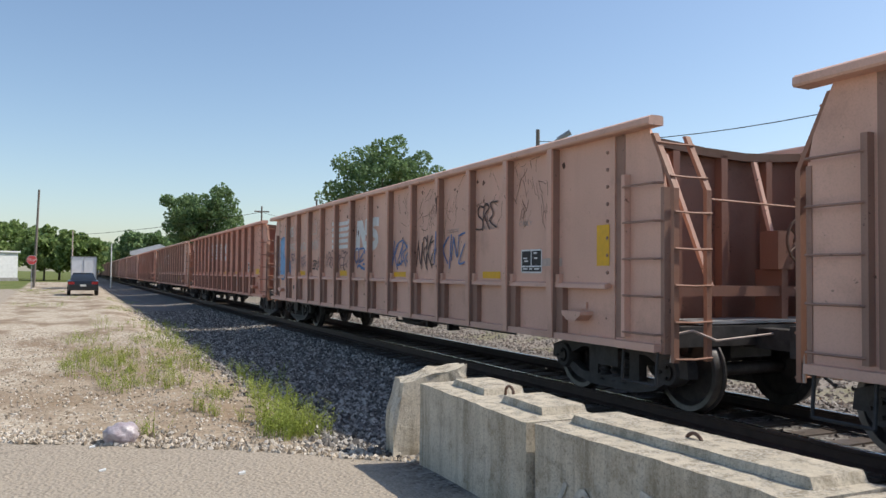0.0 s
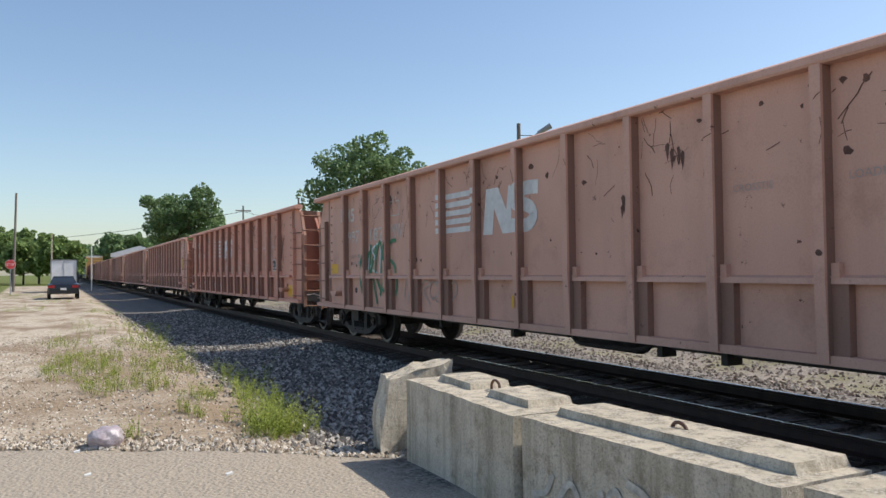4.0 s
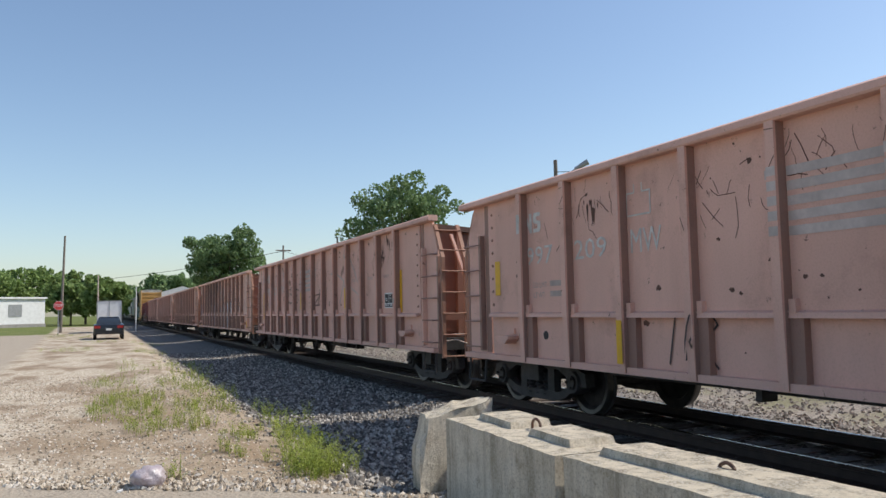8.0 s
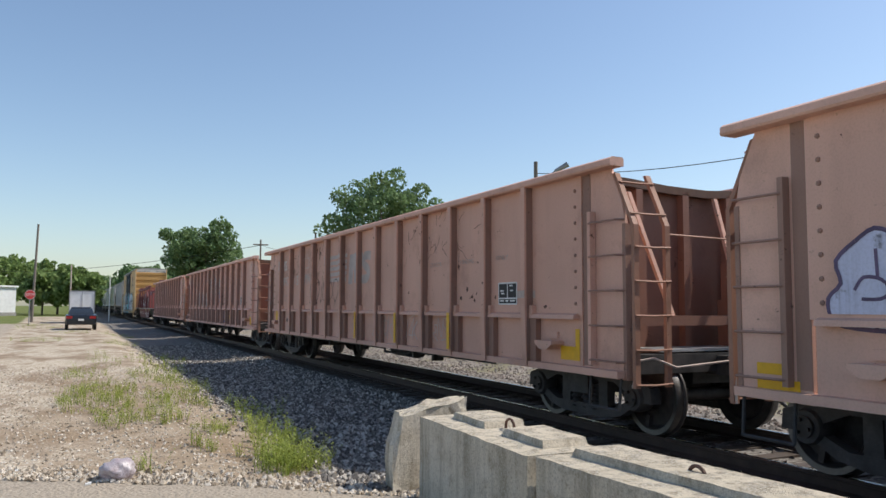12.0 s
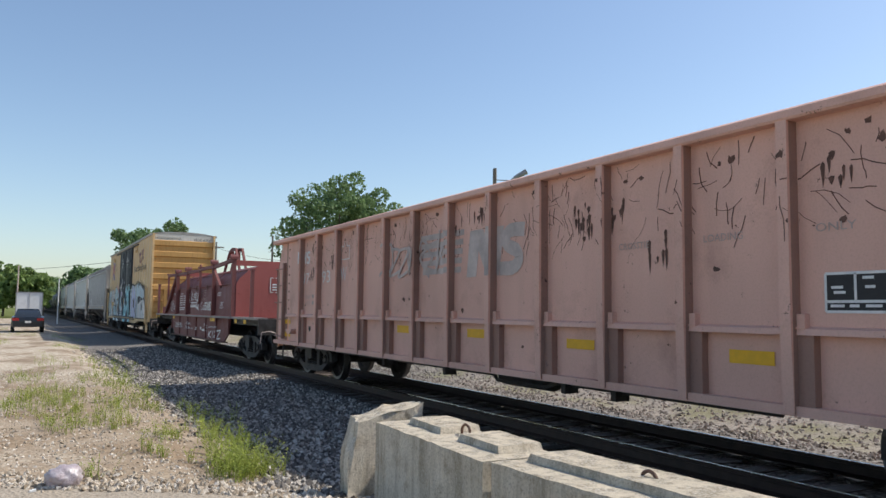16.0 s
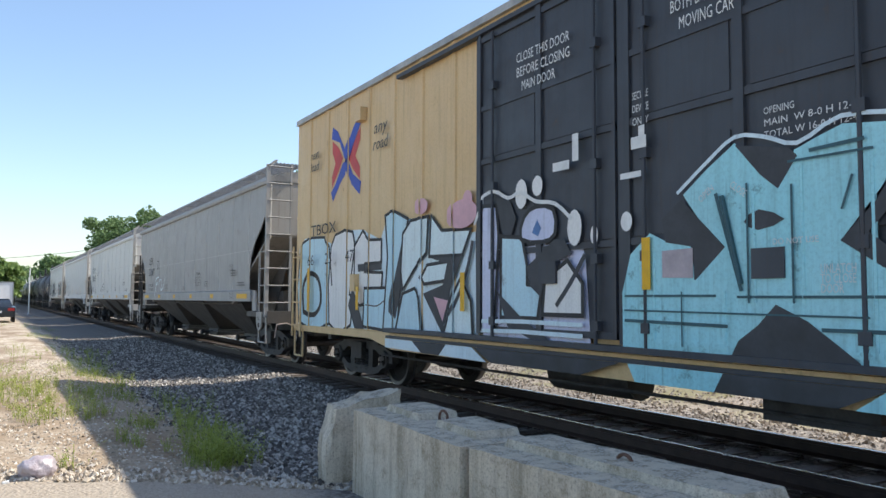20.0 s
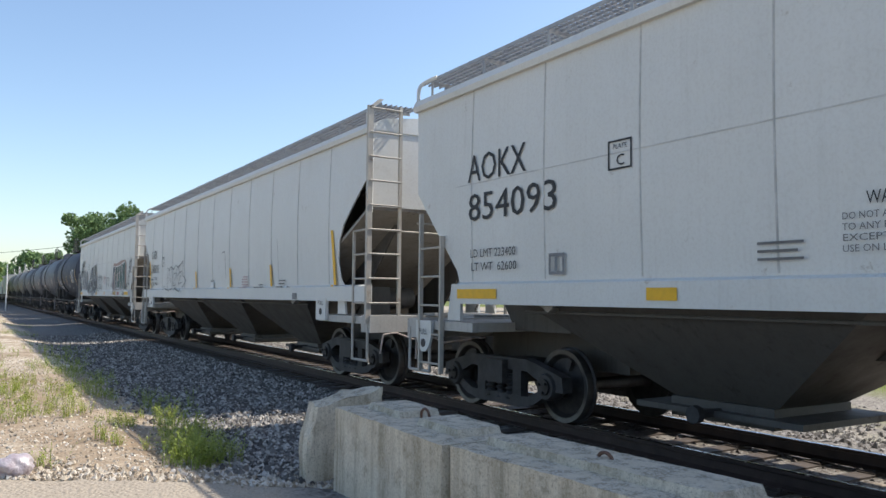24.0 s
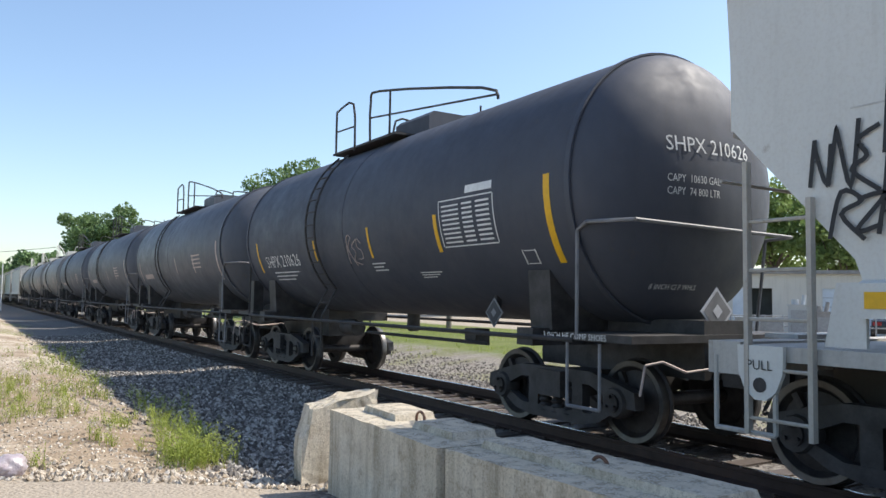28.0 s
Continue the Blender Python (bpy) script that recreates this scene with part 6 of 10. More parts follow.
        drape(s, [(y - 0.72, z * 0.9 + 0.88) for y, z in pts], BSLAB, 0.006)
    part("emblem", s, BLUE, c, "red and blue crossed-arrow emblem")
    s = Shape()
    for pts in ([(8.55, 4.05), (8.25, 3.85), (8.05, 3.6), (8.25, 3.35), (8.55, 3.05), (8.55, 3.3), (8.4, 3.55), (8.55, 3.8)], [(7.3, 4.1), (7.6, 3.8), (7.8, 3.55), (7.6, 3.3), (7.3, 3.05), (7.3, 3.3), (7.5, 3.55), (7.3, 3.85)]):
        drape(s, [(y - 0.72, z * 0.9 + 0.88) for y, z in pts], BSLAB, 0.006)
    part("emblem", s, RED, c)
    lettered("next", 0.26, -1.592, 8.85, 4.3, BLACKPAINT, c, 0.45, shear=0.2)
    lettered("load", 0.26, -1.592, 8.85, 4.06, BLACKPAINT, c, 0.45, shear=0.2)
    lettered("any", 0.3, -1.592, 5.95, 4.3, BLACKPAINT, c, 0.52, shear=0.2)
    lettered("road", 0.3, -1.592, 5.98, 4.02, BLACKPAINT, c, 0.58, shear=0.2)
    lettered("TBOX", 0.3, -1.592, 8.78, 2.76, BLACKPAINT, c, 1.3)
    lettered("66", 0.3, -1.66, 8.78, 2.17, BLACKPAINT, c, 0.34)
    lettered("25", 0.3, -1.66, 7.88, 2.17, BLACKPAINT, c, 0.34)
    lettered("47", 0.3, -1.66, 6.92, 2.17, BLACKPAINT, c, 0.36)
    lettered("Railcar Pooling Experts", 0.5, -1.592, -3.82, 3.53, BLACKPAINT, c, 4.5)
    s = Shape()
    for pts in ([(-4.4, 4.5), (-5.3, 4.55), (-5.3, 4.35), (-4.75, 4.32), (-4.75, 3.95), (-4.6, 3.95), (-4.6, 4.32), (-4.4, 4.3)],
                [(-4.95, 4.3), (-5.1, 4.3), (-5.1, 3.95), (-4.95, 3.95)], [(-5.35, 4.6), (-5.75, 4.25), (-6.15, 3.9), (-6.3, 4.0), (-5.95, 4.28), (-5.6, 4.62)], [(-6.2, 4.65), (-5.85, 4.3), (-5.4, 3.92), (-5.25, 4.02), (-5.7, 4.35), (-6.0, 4.68)]):
        drape(s, [(y - 0.85, z + 0.02) for y, z in pts], BSLAB, 0.006)
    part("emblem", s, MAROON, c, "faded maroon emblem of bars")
    for i, tx in enumerate(("CLOSE THIS DOOR", "BEFORE CLOSING", "MAIN DOOR")):
        lettered(tx, 0.17, -1.646, 1.86 - 0.1 * (i == 2), 4.4 - 0.18 * i, WHITE, c, 1.0 if i < 2 else 0.64)
    for i, tx in enumerate(("CLOSE AND LOCK", "BOTH DOORS BEFORE", "MOVING CAR")):
        lettered(tx, 0.17, -1.646, -0.55 - 0.1 * (i == 2), 4.4 - 0.18 * i, WHITE, c, 1.0 if i < 2 else 0.62)
    for i, tx in enumerate(("OPENING", "MAIN  W 8-0 H 12-4", "TOTAL W 16-0 H 12-4")):
        lettered(tx, 0.085, -1.645, -1.52, 3.05 - 0.1 * i, WHITE, c, 0.28 if i == 0 else 0.8)
    for i, tx in enumerate(("SECURE", "DEVICE", "ONLY")):
        lettered(tx, 0.11, -1.655, -0.06, 3.5 - 0.13 * i, WHITE, c, 0.22)
    for i, tx in enumerate(("UNLATCH", "TO CLOSE", "DOOR")):
        lettered(tx, 0.1, -1.68, -2.0, 1.73 - 0.075 * i, WHITE, c, 0.28 - 0.1 * (i == 2))
    lettered("OPEN", 0.09, -1.68, -0.9, 2.38, WHITE, c, 0.18, tilt=35)
    lettered("CLOSE", 0.09, -1.68, -1.2, 2.49, WHITE, c, 0.18, tilt=-35)
    lettered("DO NOT USE", 0.07, -1.68, -1.6, 1.97, WHITE, c, 0.4)
    s = Shape()
    for y, z, w, h in ((0.95, 2.95, 0.28, 0.1), (0.62, 3.02, 0.1, 0.3), (-0.25, 3.0, 0.2, 0.12), (-0.1, 2.72, 0.28, 0.06), (-0.35, 3.12, 0.08, 0.1)):
        rect(s, y + 0.18, z, w, h, BSLAB, 0.085)
    rect(s, -7.2, 1.0, 1.0, 0.12, BSLAB), rect(s, -5.25, 2.4, 0.4, 0.05, BSLAB)
    part("door_labels", s, WHITE, c)
    s = Shape()
    for j in range(5):
        rect(s, -6.28, 2.2 + 0.07 * j, 0.3, 0.04, BSLAB, 0.085), rect(s, -6.66, 2.2 + 0.07 * j, 0.12, 0.04, BSLAB, 0.085)
        rect(s, -7.05, 2.08 + 0.1 * j, 0.3, 0.05, BSLAB, 0.085), rect(s, -7.45, 2.08 + 0.1 * j, 0.26, 0.05, BSLAB, 0.085)
    part("data_lettering", s, BLACKPAINT, c)
    s = Shape()
    rect(s, -8.1, 1.03, 0.62, 0.24, BSLAB, 0.08)
    part("height_plate", s, ORANGE_PLATE, c, "yellow plate with black lettering")
    lettered("THIS CAR", 0.09, -1.672, -8.22, 1.17, BLACKPAINT, c, 0.4)
    lettered("EXCESS HEIGHT", 0.09, -1.672, -8.14, 1.07, BLACKPAINT, c, 0.54)
    lettered("EXCESS HEIGHT CAR", 0.16, -1.4, -9.672, 4.98, BLACKPAINT, c, 1.25, FRONT)
    lettered("TBOX 662547", 0.18, 0.45, -9.672, 4.96, BLACKPAINT, c, 0.9, FRONT)
    for y, z, h in ((8.85, 1.27, 0.85), (6.52, 1.33, 0.4), (3.15, 1.36, 0.52), (-0.2, 1.62, 0.5), (-6.28, 1.26, 0.48), (-8.75, 1.26, 0.95)):
        part("reflector", rect(Shape(), y, z, 0.11, h, BSLAB, 0.09), YELLOW, c)
    s = Shape()
    for y in (-6.6, -4.2, 4.8, 7.9):
        s.box(-1.62, -1.58, y - 0.2, y + 0.2, 1.5, 1.9)
    part("side_brackets", Shape().box(-1.68, -1.54, 6.3, 6.55, 4.62, 4.85).box(-1.66, -1.54, -4.5, -4.25, 4.62, 4.8).box(-1.64, -1.54, 6.55, 6.75, 1.65, 1.95), BOXTAN, c)
    return c


SILVER_ROOF = plain("galvanised_roof", (0.42, 0.40, 0.37), 0.5, 0.2, 4.0, 0.4)
WHITE_BAND = worn_paint("white_band", (0.66, 0.63, 0.56), rust=(0.3, 0.22, 0.15), fade=(0.72, 0.7, 0.64), wear=0.2, streak=0.4)
TEAL = worn_paint("teal_fill", (0.33, 0.70, 0.76), rust=(0.06, 0.11, 0.12), fade=(0.46, 0.78, 0.82), wear=0.5, streak=0.45, rough=0.55)
ORANGE_PLATE = plain("orange_plate", (0.62, 0.38, 0.05), 0.5, 0.1, 8.0)
PALEBLUE = worn_paint("pale_blue_coat", (0.66, 0.79, 0.84), rust=(0.20, 0.19, 0.18), fade=(0.74, 0.84, 0.87), wear=0.35, streak=0.35, rough=0.55)
TEALDARK = plain("teal_shadow_line", (0.05, 0.12, 0.14), 0.6, 0.2, 3.0)
PINKGREY = plain("pinkish_label", (0.50, 0.42, 0.44), 0.6, 0.15, 5.0)


HX = 1.58


def hop_slabs():
    return [(-9.4, 9.4, 1.72, 4.2, -HX - 0.004), (-9.4, 9.4, 1.42, 1.72, -HX - 0.065)]


HSLAB = hop_slabs()


def hopper(variant, paint, L, bog):
    """A covered hopper wagon: smooth sides, three bays below, sloped end sheets, roof walkway of grating."""
    c = thing("covered_hopper", "", "freight wagon", "covered hoppers of the train")
    cut = {"round": [(L, 4.25), (L, 3.47), (L - 0.3, 3.25), (L - 0.55, 3.05), (L - 0.9, 2.77), (L - 1.09, 2.49), (L - 1.14, 2.13), (L - 1.04, 1.82), (L - 0.85, 1.66)],
           "flat": [(L, 4.25), (L - 0.05, 3.6), (L - 0.07, 3.0), (L - 0.55, 2.47), (L - 1.1, 1.87), (L - 1.17, 1.66)],
           "dirty": [(L, 4.25), (L - 0.04, 3.6), (L - 0.45, 3.2), (L - 1.0, 2.85), (L - 1.28, 2.5), (L - 1.4, 2.1), (L - 1.45, 1.66)]}[variant]
    bulge = 0.034 if variant == "round" else 0.03
    ends = sorted((z, y) for y, z in cut)

    def lim(z):
        for (z0, y0), (z1, y1) in zip(ends[:-1], ends[1:]):
            if z0 <= z <= z1:
                return y0 + (y1 - y0) * (z - z0) / max(1e-6, z1 - z0)
        return L

    def out(z):
        return HX + bulge * math.sin(math.pi * (z - 1.66) / 2.6)

    for sx in (-1, 1):
        s = Shape()
        zs = sorted({z for _, z in cut} | {1.66, 1.9, 2.3, 2.65, 3.0, 3.45, 3.9, 4.25})
        cols = 31
        for th in (0.0, 0.02):
            k = len(s.v)
            for z in zs:
                e = lim(z)
                s.v += [(sx * (out(z) - th), -e + 2 * e * i / (cols - 1), z) for i in range(cols)]
            for j in range(len(zs) - 1):
                for i in range(cols - 1):
                    a = k + j * cols + i
                    s.f.append((a, a + 1, a + cols + 1, a + cols))
        n2 = len(zs) * cols
        for j in range(len(zs) - 1):
            for i in (0, cols - 1):
                a = j * cols + i
                s.f.append((a, a + cols, a + cols + n2, a + n2))
        part("side_sheet", s, paint, c)
        ye = L if variant == "round" else L - 1.15
        part("side_sill", Shape().prism([(sx * 1.5, 1.44), (sx * 1.64, 1.44), (sx * 1.64, 1.69), (sx * 1.58, 1.72), (sx * 1.5, 1.72)], "y", -ye, ye), paint, c)
        part("eave", Shape().prism([(sx * 1.5, 4.2), (sx * 1.64, 4.2), (sx * 1.66, 4.27), (sx * 1.62, 4.36), (sx * 1.5, 4.38)], "y", -L - 0.02, L + 0.02), paint, c)
        for i in range(1, 12):
            y = -L + 2 * L * i / 12
            zz = [1.74 + 2.46 * q / 8 for q in range(9)]
            zz = [z for z in zz if abs(y) < lim(z) - 0.1]
            if len(zz) < 3:
                continue
            seam = Shape()
            for z0, z1 in zip(zz[:-1], zz[1:]):
                x0, x1 = sx * (out(z0) + 0.001), sx * (out(z1) + 0.001)
                w = 0.012
                seam.hexa([(x0, y - w, z0), (x0 + sx * 0.008, y - w * 0.4, z0), (x0 + sx * 0.008, y + w * 0.4, z0), (x0, y + w, z0), (x1, y - w, z1), (x1 + sx * 0.008, y - w * 0.4, z1), (x1 + sx * 0.008, y + w * 0.4, z1), (x1, y + w, z1)])
            part("weld_seam", seam, HOPSEAM, c)
        hs = Shape()
        zz = 2.98 if variant != "dirty" else 2.7
        hs.box(min(sx * (out(zz)), sx * (out(zz) + 0.004)), max(sx * out(zz), sx * (out(zz) + 0.004)), -L + 1.1, L - 1.1, zz - 0.006, zz + 0.006)
        if variant != "round":
            part("weld_seam", hs, HOPSEAM, c)
    roof = [(-1.6, 4.34), (-1.3, 4.47), (-0.6, 4.56), (0, 4.58), (0.6, 4.56), (1.3, 4.47), (1.6, 4.34)]
    part("roof", Shape().prism(roof + [(1.6, 4.26), (-1.6, 4.26)], "y", -L, L), paint, c)
    for e in (-1, 1):
        def yy(a, b):
            return min(e * a, e * b), max(e * a, e * b)
        s = Shape().prism([(-1.56, 3.0), (1.56, 3.0), (1.56, 4.34), (0.8, 4.5), (-0.8, 4.5), (-1.56, 4.34)], "y", *yy(L - 0.06, L - 0.02))
        part("end_sheet", s, paint, c)
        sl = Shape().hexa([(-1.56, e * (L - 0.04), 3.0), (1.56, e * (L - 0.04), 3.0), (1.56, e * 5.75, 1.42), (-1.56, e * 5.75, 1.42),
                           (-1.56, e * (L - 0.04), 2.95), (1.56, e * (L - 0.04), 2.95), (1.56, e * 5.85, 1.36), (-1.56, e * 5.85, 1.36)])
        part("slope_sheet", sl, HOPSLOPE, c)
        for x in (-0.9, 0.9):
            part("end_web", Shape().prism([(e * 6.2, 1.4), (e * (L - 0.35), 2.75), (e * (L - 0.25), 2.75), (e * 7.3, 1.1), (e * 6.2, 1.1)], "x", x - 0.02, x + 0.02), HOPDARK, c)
        part("end_platform", Shape().box(-1.6, 1.6, *yy(7.3, L + 0.16), 1.08, 1.2), HOPEND if variant != "dirty" else HOPDARK, c)
        part("end_sill", Shape().box(-1.62, 1.62, *yy(L - 0.14, L + 0.18), 0.95, 1.22), HOPEND if variant != "dirty" else HOPDARK, c)
        # stub sill takes the dark tone: the shadow under the wagon as colour
        part("stub_sill", Shape().box(-0.35, 0.35, *yy(5.8, L - 0.16), 0.62, 1.07), HOPDARK, c)
        for sx in (-1, 1):
            if variant == "round":
                ym = L - 1.75
                jp = Shape().box(min(sx * 1.6, sx * 1.66), max(sx * 1.6, sx * 1.66), *yy(ym - 0.22, ym + 0.22), 1.1, 1.5)
            else:
                ym = L - 0.35
                jp = Shape().prism([(e * (ym - 0.21), 1.2), (e * (ym + 0.21), 1.2), (e * (ym + 0.2), 0.98), (e * (ym + 0.14), 0.84), (e * (ym + 0.05), 0.77), (e * (ym - 0.05), 0.77), (e * (ym - 0.14), 0.84), (e * (ym - 0.2), 0.98)], "x", min(sx * 1.62, sx * 1.66), max(sx * 1.62, sx * 1.66))
            lug = part("jacking_lug", jp, paint, c)
            zh = 0.89 if variant != "round" else 1.25
            part("lug_hole", Shape().lathe([(0.06, sx * 1.667), (0.06, sx * 1.64)], "x", (0, e * ym, zh), 12), BLACKISH, lug)
            if sx < 0:
                lettered("PULL", 0.11, -1.668, e * ym + 0.12, zh + 0.12, BLACKPAINT, lug, 0.23)
            part("gusset", Shape().prism([(e * (L - 1.17), 1.7), (e * (L - 0.95), 1.7), (e * (L - 0.85), 1.22), (e * (L - 1.17), 1.22)], "x", min(sx * 1.54, sx * 1.58), max(sx * 1.54, sx * 1.58)), paint, c)
            xl, ye = sx * 1.64, e * (L + (0.13 if e < 0 else -0.23))
            if e < 0:
                # tall end ladder of flat bars, tied to the walkway
                lad = Shape().box(xl - 0.045, xl + 0.045, ye - 0.03, ye + 0.03, 1.1, 4.62).box(xl - sx * 0.56 - 0.025, xl - sx * 0.56 + 0.025, ye - 0.025, ye + 0.025, 1.1, 4.66)
                lad.hexa([(xl - 0.04, ye - 0.03, 4.58), (xl + 0.04, ye - 0.03, 4.58), (xl + 0.04, ye + 0.03, 4.58), (xl - 0.04, ye + 0.03, 4.58),
                          (sx * 1.45 - 0.04, ye - 0.03, 4.74), (sx * 1.45 + 0.04, ye - 0.03, 4.74), (sx * 1.45 + 0.04, ye + 0.03, 4.74), (sx * 1.45 - 0.04, ye + 0.03, 4.74)])
                ladder_ob = part("end_ladder", lad, LADDERPALE if variant != "dirty" else paint, c, "pale steel end ladder")
                for q in range(9):
                    z = 1.42 + 0.395 * q
                    part("rung", Shape().tube((xl, ye - 0.035, z), (xl - sx * 0.56, ye - 0.035, z), 0.016, 6), LADDERPALE if variant != "dirty" else paint, ladder_ob)
                sl = Shape().box(xl - 0.02, xl + 0.02, ye + 0.52, ye + 0.56, 1.1, 2.62)
                ladder_ob = part("side_ladder", sl, LADDERPALE if variant != "dirty" else paint, c)
                for q in range(4):
                    part("rung", Shape().tube((xl, ye, 1.42 + 0.395 * q), (xl, ye + 0.54, 1.42 + 0.395 * q), 0.016, 6), LADDERPALE if variant != "dirty" else paint, ladder_ob)
                part("end_brace", Shape().hexa([(sx * 1.5, e * (L - 0.02), 2.9), (sx * 1.62, e * (L + 0.1), 2.9), (sx * 1.62, e * (L + 0.06), 2.9), (sx * 1.5, e * (L - 0.06), 2.9),
                                                (sx * 1.5, e * (L - 0.02), 4.2), (sx * 1.6, e * (L + 0.06), 4.2), (sx * 1.6, e * (L + 0.02), 4.2), (sx * 1.5, e * (L - 0.06), 4.2)]), paint, c)
            else:
                sl = Shape()
                top = 2.95 if variant != "flat" else 2.35
                for q in (0.0, -0.56):
                    sl.box(xl - 0.03, xl + 0.03, ye + q - 0.02, ye + q + 0.02, 0.5, top + (0.35 if q == 0 else 0))
                ladder_ob = part("side_ladder", sl, LADDERPALE if variant != "dirty" else HOPDARK, c)
                for q in range(7):
                    z = 0.62 + 0.395 * q
                    if z < top:
                        part("rung", Shape().tube((xl, ye, z), (xl, ye - 0.56, z), 0.016, 6), LADDERPALE if variant != "dirty" else HOPDARK, ladder_ob)
            part("step", Shape().path([(sx * 1.62, e * (L + 0.1), 1.1), (sx * 1.62, e * (L + 0.1), 0.5), (sx * 1.62, e * (L - 0.46), 0.5), (sx * 1.62, e * (L - 0.46), 1.1)], 0.022, 6), HOPEND, c)
        part("grab_rail", Shape().tube((-1.5, e * (L + 0.14), 2.6), (1.5, e * (L + 0.14), 2.57), 0.016), LADDERPALE, c)
        part("brake_step", Shape().box(-0.55, 0.6, *yy(L + 0.05, L + 0.4), 1.22, 1.26), TREAD, c)
        # hoop of the walkway's end
        for sx in (-1, 1):
            x = sx * 1.45
            part("walkway_hoop", Shape().path(smooth_line([(sx * 1.6, e * (L - 0.04), 4.3), (sx * 1.6, e * (L - 0.04), 4.52), (sx * 1.56, e * (L - 0.1), 4.62), (sx * 1.45, e * (L - 0.3), 4.69)], 3), 0.028, 6), paint, c)
        coupler(c, e * (L + 0.16), e, 0.5)
    brake_wheel(c, 0.35, -L - 0.3, 2.1, 0.29)
    part("brake_gearbox", Shape().box(0.2, 0.5, -L - 0.22, -L + 0.1, 1.8, 2.35).path(smooth_line([(0.4, -L - 0.2, 1.8), (0.5, -L - 0.2, 1.6), (0.42, -L - 0.15, 1.3)], 4), 0.02), HOPDARK, c)
    part("brake_cylinder", Shape().lathe([(0.18, -0.35), (0.2, -0.3), (0.2, 0.3), (0.18, 0.35)], "x", (-0.2, -7.6, 1.5), 12).box(-0.9, -0.5, -8.0, -7.5, 1.2, 1.7), HOPDARK, c)
    for y in (-4.3, 0.0, 4.3):
        s = Shape()
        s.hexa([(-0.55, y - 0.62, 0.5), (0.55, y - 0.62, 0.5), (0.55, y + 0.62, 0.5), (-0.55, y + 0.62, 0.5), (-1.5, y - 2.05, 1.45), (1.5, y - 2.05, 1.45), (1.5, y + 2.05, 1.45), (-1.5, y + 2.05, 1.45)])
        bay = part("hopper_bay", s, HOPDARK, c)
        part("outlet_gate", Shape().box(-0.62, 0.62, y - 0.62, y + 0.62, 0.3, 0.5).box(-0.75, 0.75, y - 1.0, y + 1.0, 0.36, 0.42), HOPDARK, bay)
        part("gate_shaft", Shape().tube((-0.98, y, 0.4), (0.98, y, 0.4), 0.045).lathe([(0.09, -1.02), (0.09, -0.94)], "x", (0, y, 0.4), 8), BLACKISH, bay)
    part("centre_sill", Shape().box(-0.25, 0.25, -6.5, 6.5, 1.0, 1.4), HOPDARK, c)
    part("air_pipe", Shape().tube((-1.44, -6.4, 1.36), (-1.44, 6.4, 1.36), 0.02), HOPDARK, c)
    part("hatch_trough", Shape().box(-0.4, 0.4, -L + 0.8, L - 0.8, 4.54, 4.7), paint, c)
    for sx in (-1, 1):
        gr = Shape()
        for k in range(8):
            x = sx * (0.78 + k * 0.093)
            gr.box(x - 0.009, x + 0.009, -L - 0.12, L + 0.12, 4.655, 4.69)
        for k in range(int(2 * L / 0.085)):
            y = -L - 0.08 + k * 0.085
            gr.hexa([(sx * 0.78, y - 0.006, 4.66), (sx * 1.43, y + 0.07, 4.66), (sx * 1.43, y + 0.082, 4.66), (sx * 0.78, y + 0.006, 4.66),
                     (sx * 0.78, y - 0.006, 4.685), (sx * 1.43, y + 0.07, 4.685), (sx * 1.43, y + 0.082, 4.685), (sx * 0.78, y + 0.006, 4.685)])
        part("roof_walkway", gr, TREAD, c, "steel grating walkway", fix=False)
        part("walkway_edge", Shape().box(min(sx * 1.43, sx * 1.445), max(sx * 1.43, sx * 1.445), -L - 0.12, L + 0.12, 4.655, 4.7), TREAD, c)
        for k in range(14):
            y = -L + 0.15 + (2 * L - 0.3) * k / 13
            part("walkway_bracket", Shape().box(min(sx * 0.76, sx * 1.45), max(sx * 0.76, sx * 1.45), y - 0.012, y + 0.012, 4.61, 4.655).box(sx * 1.435 - 0.008, sx * 1.435 + 0.008, y - 0.02, y + 0.02, 4.38, 4.70), TREAD, c)
    for y in (-bog, bog):
        bogie(c, y)
    return c


